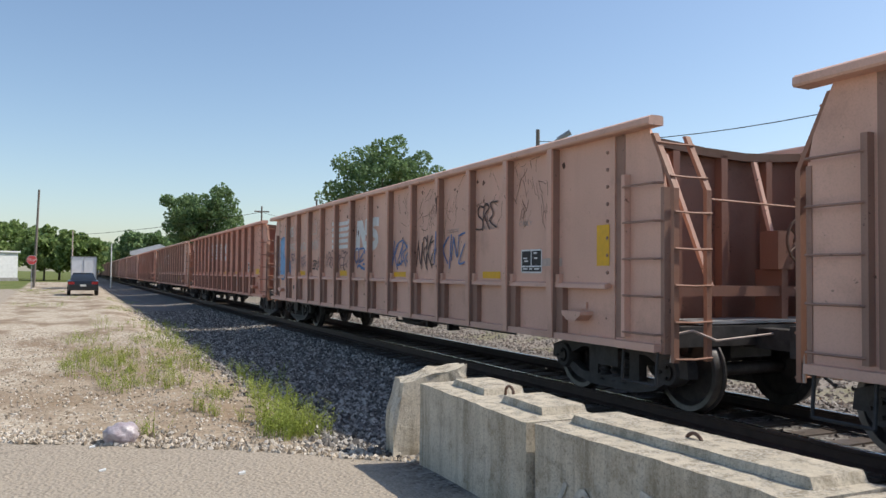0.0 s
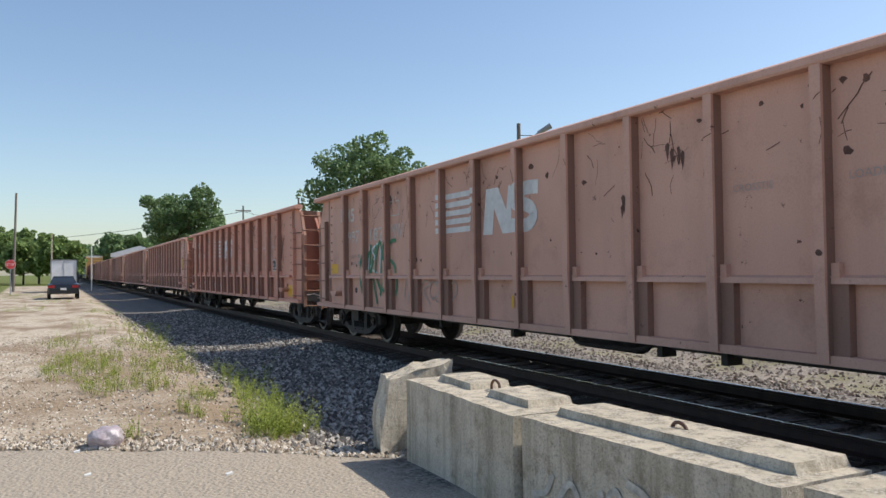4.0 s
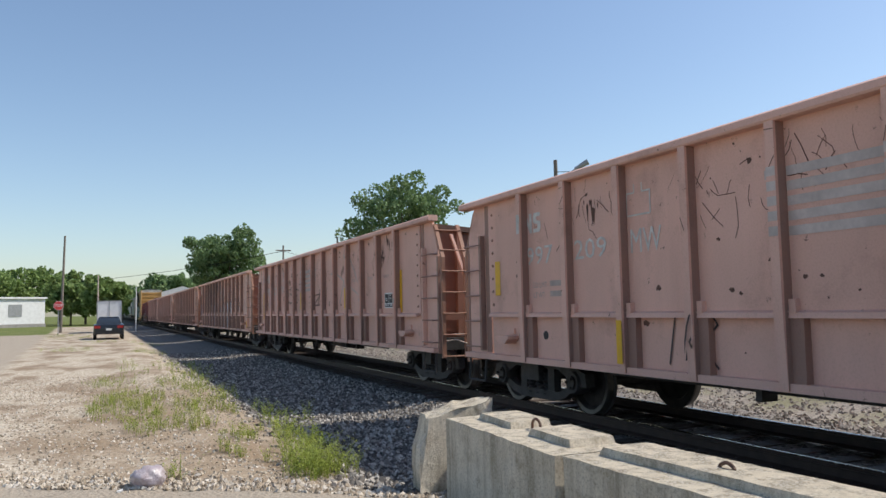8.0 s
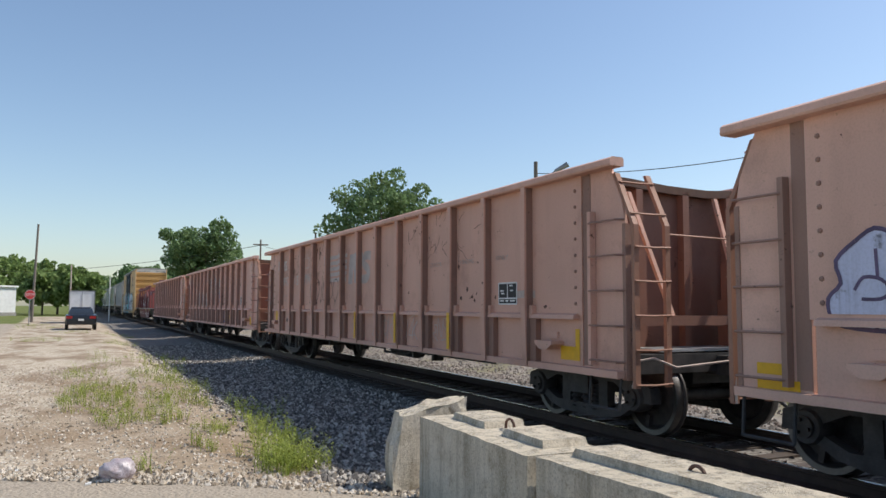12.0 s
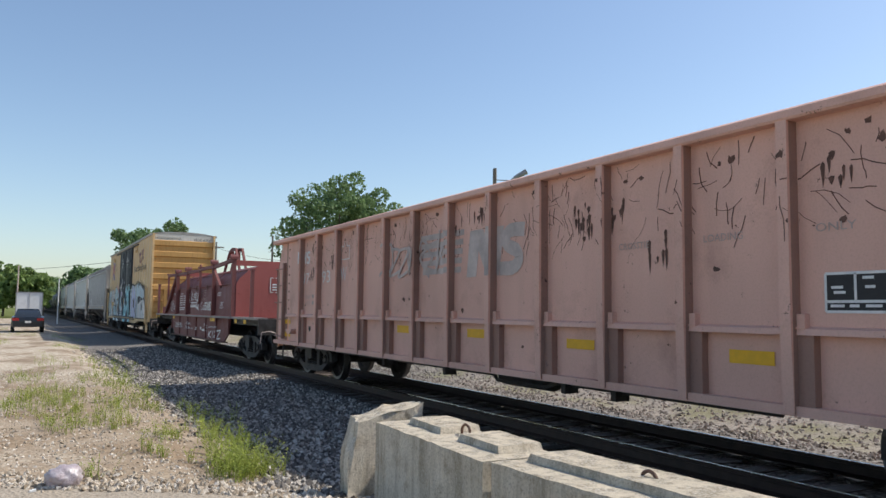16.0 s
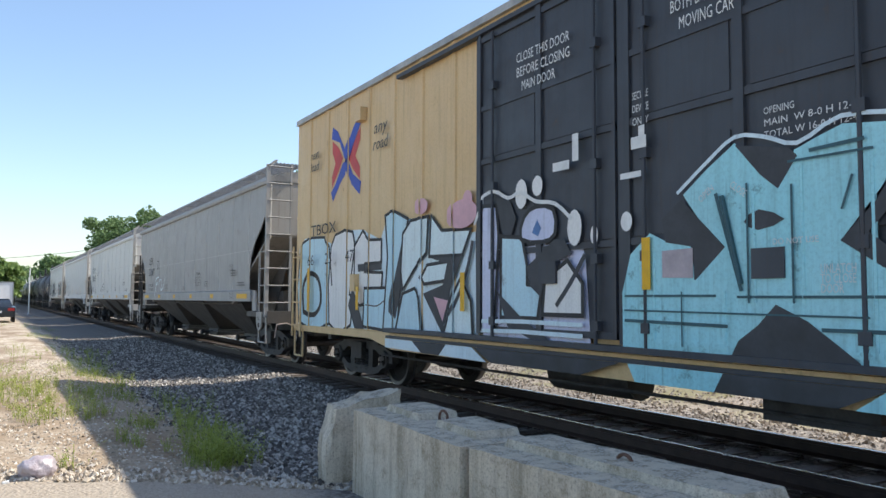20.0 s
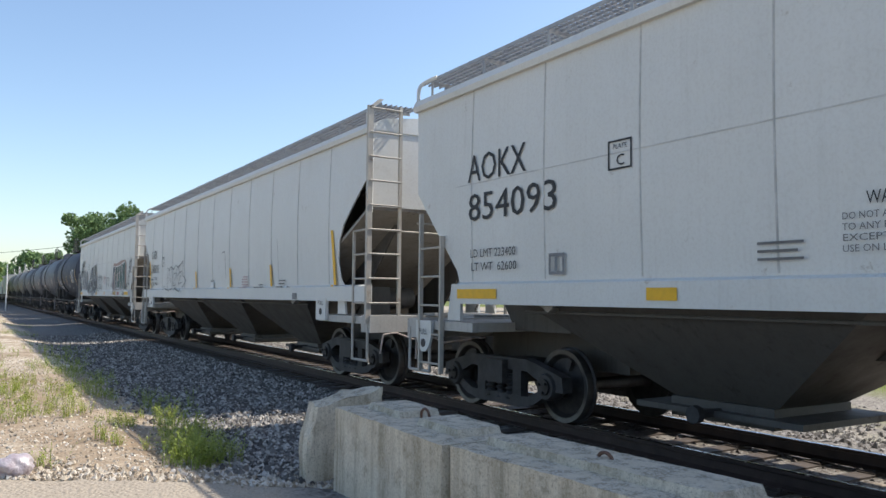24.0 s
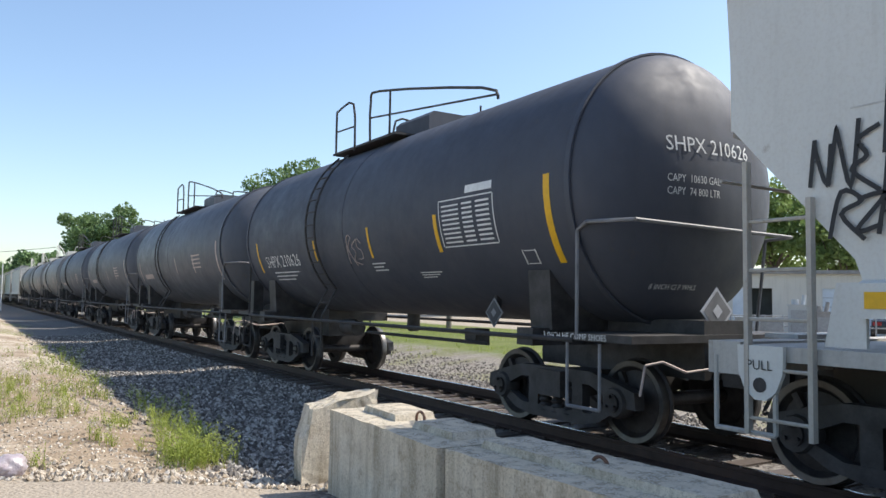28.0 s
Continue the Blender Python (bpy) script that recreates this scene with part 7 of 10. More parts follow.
def hop_marks(c, k):
    b = BLACKPAINT
    x = -HX - 0.042
    name, num, ld, lt, y0, z0, z1, w0, w1 = {1: ("CEFX", "352167", "LD LMT 223500", "LT WT  62500", 6.38, 2.82, 2.39, 0.87, 1.18),
                                             2: ("AOKX", "854093", "LD LMT 223400", "LT WT  62600", 7.16, 3.0, 2.5, 1.22, 1.75),
                                             3: ("CAEX", "540016", "LD LMT  221500", "LT WT  64500", 7.62, 2.75, 2.27, 0.85, 1.15),
                                             4: ("AOKX", "854401", "LD LMT 2", "LT WT", 7.14, 2.99, 2.49, 1.22, 1.6)}[k]
    hh = 0.5 if k in (2, 4) else 0.4
    lettered(name, hh, x, y0, z0, b, c, w0)
    lettered(num, hh, x, y0, z1, b, c, w1)
    zl = {1: 1.96, 2: 2.03, 3: 2.02, 4: 2.03}[k]
    lettered(ld, 0.15, x, y0 - 0.06, zl, b, c, 0.95 if k < 4 else 0.5)
    lettered(lt, 0.15, x, y0 - 0.08, zl - 0.17, b, c, 0.95 if k < 4 else 0.4)
    yp, zp = {1: (4.66, 2.62), 2: (4.66, 2.82), 3: (5.95, 2.47), 4: (4.68, 2.82)}[k]
    s = Shape()
    stroke(s, [(yp, zp), (yp - 0.3, zp), (yp - 0.3, zp + 0.28), (yp, zp + 0.28), (yp, zp)], 0.02, HSLAB, 0.035)
    part("plate_box", s, b, c)
    lettered("C", 0.16, x, yp - 0.1, zp + 0.03, b, c, 0.11)
    lettered("PLATE", 0.07, x, yp - 0.06, zp + 0.2, b, c, 0.19)
    s = Shape()
    blocks = [(3.0, 1.84, 0.4, 3), (0.2, 1.8, 0.35, 2), (-5.6, 2.1, 0.5, 3), (-6.2, 1.84, 0.7, 2), (-2.75, 1.86, 0.42, 3)]
    if k == 3:
        blocks = [(-5.0, 1.695, 0.39, 3), (-3.6, 1.695, 0.62, 1), (-3.76, 1.75, 0.28, 1), (-5.61, 1.69, 0.17, 1)]
    for y, z, w, n in blocks:
        for j in range(n):
            rect(s, y, z + 0.065 * j, w * (1 - 0.12 * (j % 2)), 0.022, HSLAB, 0.036)
    part("lettering_bars", s, plain_grey_text, c)
    if k == 3:
        s = Shape()
        for j, (y, w) in enumerate(((-2.58, 0.5), (-2.56, 0.47), (-2.55, 0.44), (-2.56, 0.4), (-2.66, 0.29))):
            rect(s, y, 1.7 + 0.06 * j, w, 0.032, HSLAB, 0.036)
        part("lettering_bars", s, WASHEDRED, c, "washed-out red notice lines")
        s = Shape()
        stroke(s, [(5.62, 1.79), (5.44, 1.79), (5.44, 1.7), (5.62, 1.7), (5.62, 1.79)], 0.016, HSLAB, 0.036)
        stroke(s, [(5.53, 1.79), (5.53, 1.7)], 0.012, HSLAB, 0.036)
        part("lettering_bars", s, plain_grey_text, c)
        part("data_plate", rect(Shape(), -5.85, 1.46, 0.24, 0.12, HSLAB, 0.006), SILVER_DARK, c)
        s = Shape()
        stroke(s, smooth_line([(-4.88, 2.7), (-4.93, 2.35), (-5.0, 2.0), (-5.1, 1.74)], 4), 0.008, HSLAB, 0.04)
        part("weld_seam", s, BLACKPAINT, c, "dark cracked seam")
    if k != 3:
        wy = 2.12 if k == 2 else -1.75
        lettered("WARNING", 0.14, x, wy, 2.22, b, c, 0.5)
        for i, tx in enumerate(("DO NOT APPLY VIBRATORS", "TO ANY PART OF CAR", "EXCEPT VIBRATOR", "USE ON LOADED CAR")):
            lettered(tx, 0.075, x, wy + 0.18, 2.12 - 0.08 * i, plain_grey_text, c, 0.86 - 0.08 * (i % 2))
        for i, tx in enumerate(("EW 10-4", "EXW 10-8", "CU FT 5400")):
            lettered(tx, 0.1, x, -5.45, 2.34 - 0.11 * i, plain_grey_text, c, 0.4)
        lettered("2 INCH HF", 0.09, -1.648, -5.62, 1.6, plain_grey_text, c, 0.4)
        lettered("COMP SHOES", 0.09, -1.648, -5.62, 1.5, plain_grey_text, c, 0.42)
    if k in (2, 4):
        s = Shape()
        rect(s, -6.0, 1.5, 0.3, 0.13, HSLAB, 0.006)
        part("data_plate", s, SILVER_DARK, c)
        s = Shape()
        stroke(s, [(y0 - 1.6, 2.0), (y0 - 1.82, 2.0), (y0 - 1.82, 1.8), (y0 - 1.6, 1.8), (y0 - 1.6, 2.0)], 0.035, HSLAB, 0.035)
        rect(s, y0 - 1.68, 1.82, 0.04, 0.16, HSLAB, 0.036)
        part("card_holder", s, SILVER_DARK, c)
    if k == 3:
        for y, z, h in ((7.9, 1.69, 1.0), (1.65, 1.69, 0.49), (-1.57, 1.69, 0.5), (-4.45, 1.72, 0.46), (-7.6, 1.69, 1.0)):
            d = -0.16 * h
            part("reflector", drape(Shape(), [(y + d, z), (y + d - 0.11, z), (y - 0.09, z + h), (y + 0.02, z + h)], HSLAB, 0.04), YELLOW, c)
    else:
        for y, w in ((7.35 if k != 1 else 6.95, 0.85), (4.15, 0.36), (1.5, 0.34), (-1.02, 0.3), (-3.6, 0.36), (-6.3, 0.9)):
            part("reflector", rect(Shape(), y, 1.51, w, 0.12, HSLAB, 0.006), YELLOW, c)
    rng = random.Random(40 + k)

    def scrawl(spec, width, mat, lift=0.045):
        for y, z, ww, h, n in spec:
            s = Shape()
            for ln in scribble(rng, y, z, ww, h, n):
                stroke(s, ln, width, HSLAB, lift)
            part("graffiti", s, mat, c)

    if k == 4:
        w, d2 = Shape(), Shape()

        def big(pts, lift=0.035, holes=()):
            def at_(q):
                return [(1.45 + (y - 1.3) * 0.865, 1.55 + (z - 1.55) * 0.79) for y, z in q]
            p = at_(pts)
            part("graffiti", drape(Shape(), p, HSLAB, lift), CHARCOAL, c, "dark spray-painted block letter with a white edge")
            stroke(w, p + p[:1], 0.055, HSLAB, lift + 0.003)
            for hp in holes:
                drape(d2, at_(hp), HSLAB, lift + 0.002)
                stroke(w, at_(hp) + at_(hp)[:1], 0.03, HSLAB, lift + 0.004)

        big([(4.55, 1.6), (4.1, 1.5), (3.95, 2.6), (3.6, 3.1), (3.95, 3.3), (4.2, 2.9), (4.3, 2.2), (4.5, 2.4), (4.75, 2.15)])
        big([(3.95, 1.6), (3.8, 3.2), (3.25, 3.35), (2.95, 1.6), (3.25, 1.55), (3.35, 1.95), (3.6, 1.95), (3.65, 1.6)], 0.038, ([(3.58, 2.35), (3.33, 2.35), (3.47, 2.9)],))
        big([(3.2, 3.3), (2.85, 3.35), (2.75, 2.4), (2.5, 3.38), (2.15, 3.4), (2.7, 1.45), (2.95, 1.45)], 0.041)
        big([(2.65, 1.6), (2.2, 3.38), (1.75, 3.45), (1.3, 1.6), (1.65, 1.55), (1.75, 2.0), (2.15, 2.0), (2.25, 1.6)], 0.044, ([(2.1, 2.4), (1.82, 2.4), (1.95, 2.95)],))
        part("graffiti", d2, SILVER, c)
        for y, fm in ((6.62, ((0, 0), (0, 1), (0.3, 1), (0.5, 0.4), (0.55, 1), (0.85, 1.05), (0.8, 0), (0.5, 0), (0.35, 0.5), (0.3, 0))), (5.97, ((0, 0), (0.1, 1.05), (0.35, 1.1), (0.5, 0.6), (0.7, 1.1), (0.95, 1.1), (1, 0), (0.7, 0), (0.65, 0.5), (0.5, 0.2), (0.35, 0.5), (0.3, 0))), (5.3, ((0, 0), (0.1, 1.2), (0.6, 1.25), (0.75, 0.95), (0.6, 0.6), (0.95, 0.3), (0.8, 0)))):
            p = [(y - a[0] * 0.68, 1.74 + a[1] * 0.84) for a in fm]
            part("graffiti", drape(Shape(), p, HSLAB, 0.046), SILVER_DARK, c)
            stroke(w, p + p[:1], 0.03, HSLAB, 0.049)
        # green tag with white edges over a brown cloud
        cloud = smooth_line([(-3.25, 1.74), (-3.2, 2.5), (-3.4, 2.88), (-4.2, 2.86), (-5.0, 2.93), (-5.8, 2.95), (-6.45, 2.85), (-6.5, 2.2), (-6.4, 1.74), (-5.0, 1.73)], 3, True)
        part("graffiti", drape(Shape(), cloud, HSLAB, 0.034), BROWNTAG, c, "washed brown spray cloud")
        for i, fm in enumerate((((0, 0), (0.05, 1), (0.8, 1.05), (0.8, 0.75), (0.4, 0.7), (0.4, 0)), ((0, 0), (0.1, 1), (0.9, 1), (0.9, 0.7), (0.5, 0.62), (0.98, 0.08), (0.65, 0), (0.4, 0.45), (0.38, 0)), ((0.05, 0.05), (0, 0.35), (0.5, 0.38), (0.1, 0.55), (0.15, 1), (0.95, 1.02), (0.95, 0.75), (0.55, 0.7), (0.95, 0.5), (0.9, 0.05)), ((0, 0), (0.1, 1.05), (0.4, 1.05), (0.6, 0.5), (0.62, 1.1), (0.95, 1.1), (0.98, 0), (0.65, 0), (0.4, 0.4), (0.35, 0)), ((0, 0), (0.05, 1.1), (0.9, 1.15), (0.85, 0.6), (1.05, 0), (0.7, 0), (0.4, 0.4), (0.35, 0)))):
            p = [(-3.32 - (i + a[0]) * 0.61, 1.74 + a[1] * 0.98) for a in fm]
            part("graffiti", drape(Shape(), p, HSLAB, 0.038 + 0.002 * i), GREENTAG if i else NAVYTAG, c, "dark green spray-painted letter with a white edge")
            stroke(w, p + p[:1], 0.04, HSLAB, 0.05)
        part("graffiti_outline", w, WHITE, c)
        scrawl([(-0.55, 1.98, 0.9, 0.42, 4)], 0.03, REDTAG)
        scrawl([(1.2, 2.2, 1.3, 0.2, 6), (1.0, 1.98, 0.9, 0.18, 4), (1.1, 1.76, 1.2, 0.18, 6)], 0.016, BLACKPAINT)
        o = Shape()
        stroke(o, smooth_line([(1.25, 1.76), (1.28, 2.28), (0.7, 2.32), (0.2, 2.42), (-0.05, 2.28), (-0.25, 2.2), (-0.15, 1.95), (-0.2, 1.75), (0.4, 1.7)], 3, True), 0.02, HSLAB, 0.045)
        part("graffiti", o, BLACKPAINT, c)
        scrawl([(7.75, 2.35, 0.75, 0.45, 5), (7.2, 2.6, 0.7, 0.6, 5), (7.6, 2.05, 0.5, 0.3, 3), (-7.2, 2.4, 0.5, 0.6, 3), (-6.9, 1.85, 0.4, 0.7, 3)], 0.035, BLACKPAINT)
        scrawl([(-3.35, 1.5, 1.05, 0.16, 5)], 0.022, BLACKPAINT, 0.01)
        scrawl([(-3.9, 1.5, 0.45, 0.14, 3)], 0.03, YELLOW, 0.008)
        part("graffiti", rect(Shape(), -4.6, 1.5, 0.5, 0.14, HSLAB, 0.005), REDTAG, c)
    elif k == 3:
        o = Shape()
        p = [(5.36, 1.72), (5.3, 2.38), (5.05, 2.3), (4.9, 2.42), (4.5, 2.32), (4.2, 2.44), (3.9, 2.36), (3.35, 2.55), (3.3, 2.1), (2.9, 1.95), (3.3, 1.78), (3.5, 1.62), (4.2, 1.74), (4.9, 1.66)]
        p = [(y - 0.22, z) for y, z in p]
        stroke(o, p + p[:1], 0.03, HSLAB, 0.042)
        for ln in scribble(rng, 5.0, 1.8, 1.7, 0.5, 5):
            stroke(o, ln, 0.022, HSLAB, 0.042)
        part("graffiti_outline", o, plain_grey_text, c, "washed grey outline of bubble letters")
        part("card_plate", rect(Shape(), 0.06, 1.7, 0.28, 0.16, HSLAB, 0.035), WHITE, c)
        lettered("JOB 57106", 0.06, x, 0.08, 1.88, b, c, 0.3)
        o = Shape()
        stroke(o, [(-0.9, 2.6), (-1.15, 2.62), (-1.3, 1.95)], 0.018, HSLAB, 0.042)
        part("graffiti", o, plain_grey_text, c)
    elif k == 1:
        o = Shape()
        stroke(o, smooth_line([(4.2, 2.3), (4.7, 2.25), (4.85, 2.15), (4.6, 2.0), (4.5, 2.1), (4.85, 1.9), (4.6, 1.55)], 4), 0.045, HSLAB, 0.042)
        stroke(o, smooth_line([(4.3, 2.0), (4.0, 2.2), (3.6, 2.1), (3.8, 1.8), (3.4, 1.9), (3.0, 2.3)], 4), 0.045, HSLAB, 0.042)
        part("graffiti", o, MINT, c, "thin pale green spray line")


HOPSEAM = plain("weathered_seam", (0.545, 0.535, 0.51), 0.6, 0.2, 3.0)
# sheets under the ends: a darker, browner grey than the sides
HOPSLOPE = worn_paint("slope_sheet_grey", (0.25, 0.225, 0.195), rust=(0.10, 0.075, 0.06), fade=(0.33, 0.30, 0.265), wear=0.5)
LADDERPALE = worn_paint("pale_ladder_paint", (0.44, 0.405, 0.35), rust=(0.22, 0.13, 0.085), fade=(0.50, 0.47, 0.42), wear=0.7, streak=0.5)
HOPEND = worn_paint("grimy_end_grey", (0.44, 0.42, 0.385), rust=(0.19, 0.14, 0.105), fade=(0.52, 0.50, 0.47), wear=0.6, streak=0.5)
BROWNTAG = plain("washed_brown_tag", (0.43, 0.30, 0.25), 0.65, 0.2, 3.0)
NAVYTAG = plain("navy_tag", (0.04, 0.055, 0.10), 0.6, 0.2, 3.0)
WASHEDRED = plain("washed_red_print", (0.52, 0.40, 0.40), 0.65, 0.2, 3.0)
plain_grey_text = plain("grey_stencil", (0.16, 0.155, 0.15), 0.6, 0.2, 9.0)
SILVER_DARK = plain("grey_tag_fill", (0.22, 0.22, 0.23), 0.6, 0.2, 4.0)
REDTAG = plain("washed_red_tag", (0.50, 0.22, 0.2), 0.65, 0.2, 4.0)
TR, TZ = 1.60, 2.87


def tank_car(paint, half=5.5, dome_white=False):
    """A tank wagon: long shell with dished ends, dome housing, top platform with rails, ladders and end platforms."""
    c = thing("tank_wagon", "", "freight wagon", "tank wagons of the train")
    n = 56
    prof = [(0.02, -half - 0.7)] + [(TR * math.sin(a), -half - 0.7 * math.cos(a)) for a in [radians(v) for v in (14, 28, 42, 56, 70, 82, 90)]]
    prof += [(TR, -half + 0.02), (TR + 0.012, -half + 0.05), (TR + 0.012, half - 0.05), (TR, half - 0.02)] + [(r, -h) for r, h in reversed(prof)]
    part("tank_shell", Shape().lathe(prof, "y", (0, 0, TZ), n), paint, c)
    s = Shape()
    for y in (-half, half):
        s.lathe([(TR + 0.005, y - 0.05), (TR + 0.03, y - 0.05), (TR + 0.03, y + 0.03), (TR + 0.005, y + 0.03)], "y", (0, 0, TZ), n, False)
    part("shell_band", s, paint, c)
    sl = Shape().lathe([(TR + 0.005, 0.32), (TR + 0.018, 0.32), (TR + 0.018, 0.38), (TR + 0.005, 0.38)], "y", (0, 0, TZ), n, False)
    part("jacket_seam", sl, paint, c)
    # dome housing and top platform
    d = Shape().prism([(-0.45, 0.0), (0.45, 0.0), (0.45, 0.28), (0.36, 0.36), (-0.36, 0.36), (-0.45, 0.28)], "y", -0.6, 0.6)
    d.v = [(x, y, z + TZ + TR - 0.06) for x, y, z in d.v]
    part("dome_housing", d, WHITE_BAND if dome_white else paint, c)
    zt = TZ + TR - 0.12
    p = Shape().box(-0.95, 0.95, 1.0, 2.3, zt, zt + 0.04).box(-0.95, -0.5, -0.3, 1.0, zt, zt + 0.04).box(0.5, 0.95, -0.3, 1.0, zt, zt + 0.04)
    part("top_platform", p, TREAD if dome_white else BLACKISH, c)
    r = Shape()
    rail = [(-0.95, 2.15), (-0.95, 1.3)], [(-0.95, 0.65), (-0.95, -3.3)], [(0.95, 2.15), (0.95, -3.3)], [(0.95, 2.15), (0.3, 2.15)]
    for (x0, y0), (x1, y1) in rail:
        r.path(smooth_line([(x0, y0, zt), (x0, y0, zt + 0.75), (x0 + (x1 - x0) * 0.1, y0 + (y1 - y0) * 0.1, zt + 0.86), (x1 - (x1 - x0) * 0.1, y1 - (y1 - y0) * 0.1, zt + 0.86 if y1 > -1 else zt + 0.2), (x1, y1, zt - 0.05)], 3), 0.022, 6)
        r.tube((x0, y0, zt + 0.45), (x1, y1, zt + 0.42 if y1 > -1 else zt + 0.02), 0.016, 6)
    for x in (-0.95, 0.95):
        r.tube((x, -0.1, zt), (x, -0.1, zt + 0.8), 0.02)
    part("platform_railing", r, WHITE_BAND if dome_white else BLACKISH, c)
    lad = Shape()
    arc = [(-(TR + 0.1) * math.sin(a), 1.35, TZ + (TR + 0.1) * math.cos(a)) for a in [radians(v) for v in range(38, 136, 8)]] + [(-1.5, 1.35, 1.2), (-1.5, 1.35, 0.45)]
    lad.path(arc, 0.02, 6).path([(x, y + 0.42, z) for x, y, z in arc], 0.02, 6)
    for a, b in zip(arc[:-1], arc[1:]):
        m = [(u + v) / 2 for u, v in zip(a, b)]
        lad.tube(m, (m[0], m[1] + 0.42, m[2]), 0.014, 6)
    part("side_ladder", lad, BLACKISH, c)
    # underframe at both ends
    for e in (-1, 1):
        part("saddle", Shape().prism([(-1.25, 1.2), (1.25, 1.2), (1.3, 1.9), (1.0, 1.75), (0.5, 1.5), (0, 1.42), (-0.5, 1.5), (-1.0, 1.75), (-1.3, 1.9)], "y", min(e * 4.45, e * 4.85), max(e * 4.45, e * 4.85)), BLACKISH, c)
        part("stub_sill", Shape().box(-0.38, 0.38, min(e * 3.6, e * 6.3), max(e * 3.6, e * 6.3), 0.72, 1.35).box(-1.5, 1.5, min(e * 4.5, e * 4.8), max(e * 4.5, e * 4.8), 1.02, 1.22), BLACKISH, c)
        part("end_platform", Shape().box(-1.5, 1.5, min(e * 5.3, e * 6.35), max(e * 5.3, e * 6.35), 1.12, 1.2), BLACKISH, c)
        hr = Shape()
        hr.path([(-1.5, e * 5.55, 1.15), (-1.5, e * 5.55, 2.3), (-1.5, e * 5.7, 2.38), (-1.3, e * 6.2, 2.38), (1.3, e * 6.2, 2.34), (1.5, e * 5.7, 2.34), (1.5, e * 5.55, 1.15)], 0.022, 6)
        for sx in (-1, 1):
            hr.path([(sx * 1.5, e * 5.4, 1.1), (sx * 1.5, e * 5.4, 0.42), (sx * 1.5, e * 5.9, 0.42), (sx * 1.5, e * 5.9, 1.1)], 0.02, 6)
        part("end_railing", hr, BLACKISH if e > 0 else SILVER_DARK, c)
        coupler(c, e * 6.35, e, 0.32)
    run = Shape()
    for sx in (-1, 1):
        run.tube((sx * 1.5, -5.5, 1.12), (sx * 1.5, 5.5, 1.12), 0.03, 6)
    run.lathe([(0.09, 0.95), (0.12, 1.0), (0.12, 1.3)], "z", (0, 0.6, 0), 10).path([(-0.5, 1.5, 0.9), (-0.5, -2.5, 0.9)], 0.03)
    part("side_rail", run, BLACKISH, c)
    part("air_reservoir", Shape().lathe([(0.16, -0.3), (0.16, 0.3)], "y", (-0.3, 2.6, 0.95), 12), BLACKISH, c)
    part("control_valve", Shape().box(-0.42, -0.16, -2.05, -1.75, 0.86, 1.1), BLACKISH, c)
    br = Shape().box(-1.42, -1.2, 5.5, 5.75, 1.2, 1.9)
    part("brake_stand", br, BLACKISH, c)
    for y in (-4.65, 4.65):
        bogie(c, y)
    return c


def on_shell(shape, y, w, a0, a1, lift=0.016, n=8, lean=0.0):
    """A strip on the shell between two angles below (-) and above (+) its middle height, facing -x."""
    for i in range(n):
        p = []
        for k, yy in ((i, y), (i, y - w), (i + 1, y - w), (i + 1, y)):
            a = radians(a0 + (a1 - a0) * k / n)
            p.append((-(TR + lift) * math.cos(a), yy + lean * (k / n), TZ + (TR + lift) * math.sin(a)))
        shape.face(p)
    return shape


def tank_text(body, size, y, ang, width, c, mat=None):
    ob = lettered(body, size, 0, 0, 0, mat or WHITE, c, width)
    for v in ob.data.vertices:
        a = radians(ang) + v.co.y / TR
        v.co = Vector((-(TR + 0.018) * math.cos(a), y - v.co.x, TZ + (TR + 0.018) * math.sin(a)))
    ob.matrix_basis = Matrix.Identity(4)


def placard(c, at_, right, size, edge):
    """A diamond plate in its holder: grey edge, darker middle, a light print; right: along its width."""
    o, r = Vector(at_), Vector(right)
    n = r.cross(Vector((0, 0, 1)))
    base = None
    for f, lift, mat in ((1.0, 0.0, edge), (0.84, 0.005, SILVER_DARK if edge is SILVER else CHARCOAL), (0.3, 0.009, edge)):
        q = [o + n * lift + v * (size * f) for v in (Vector((0, 0, -1)), r, Vector((0, 0, 1)), -r)]
        sh = Shape().hexa([p - n * 0.01 for p in q] + q)
        if base is None:
            base = part("placard", sh, mat, c, "diamond hazard placard")
        else:
            part("placard_print", sh, mat, base)


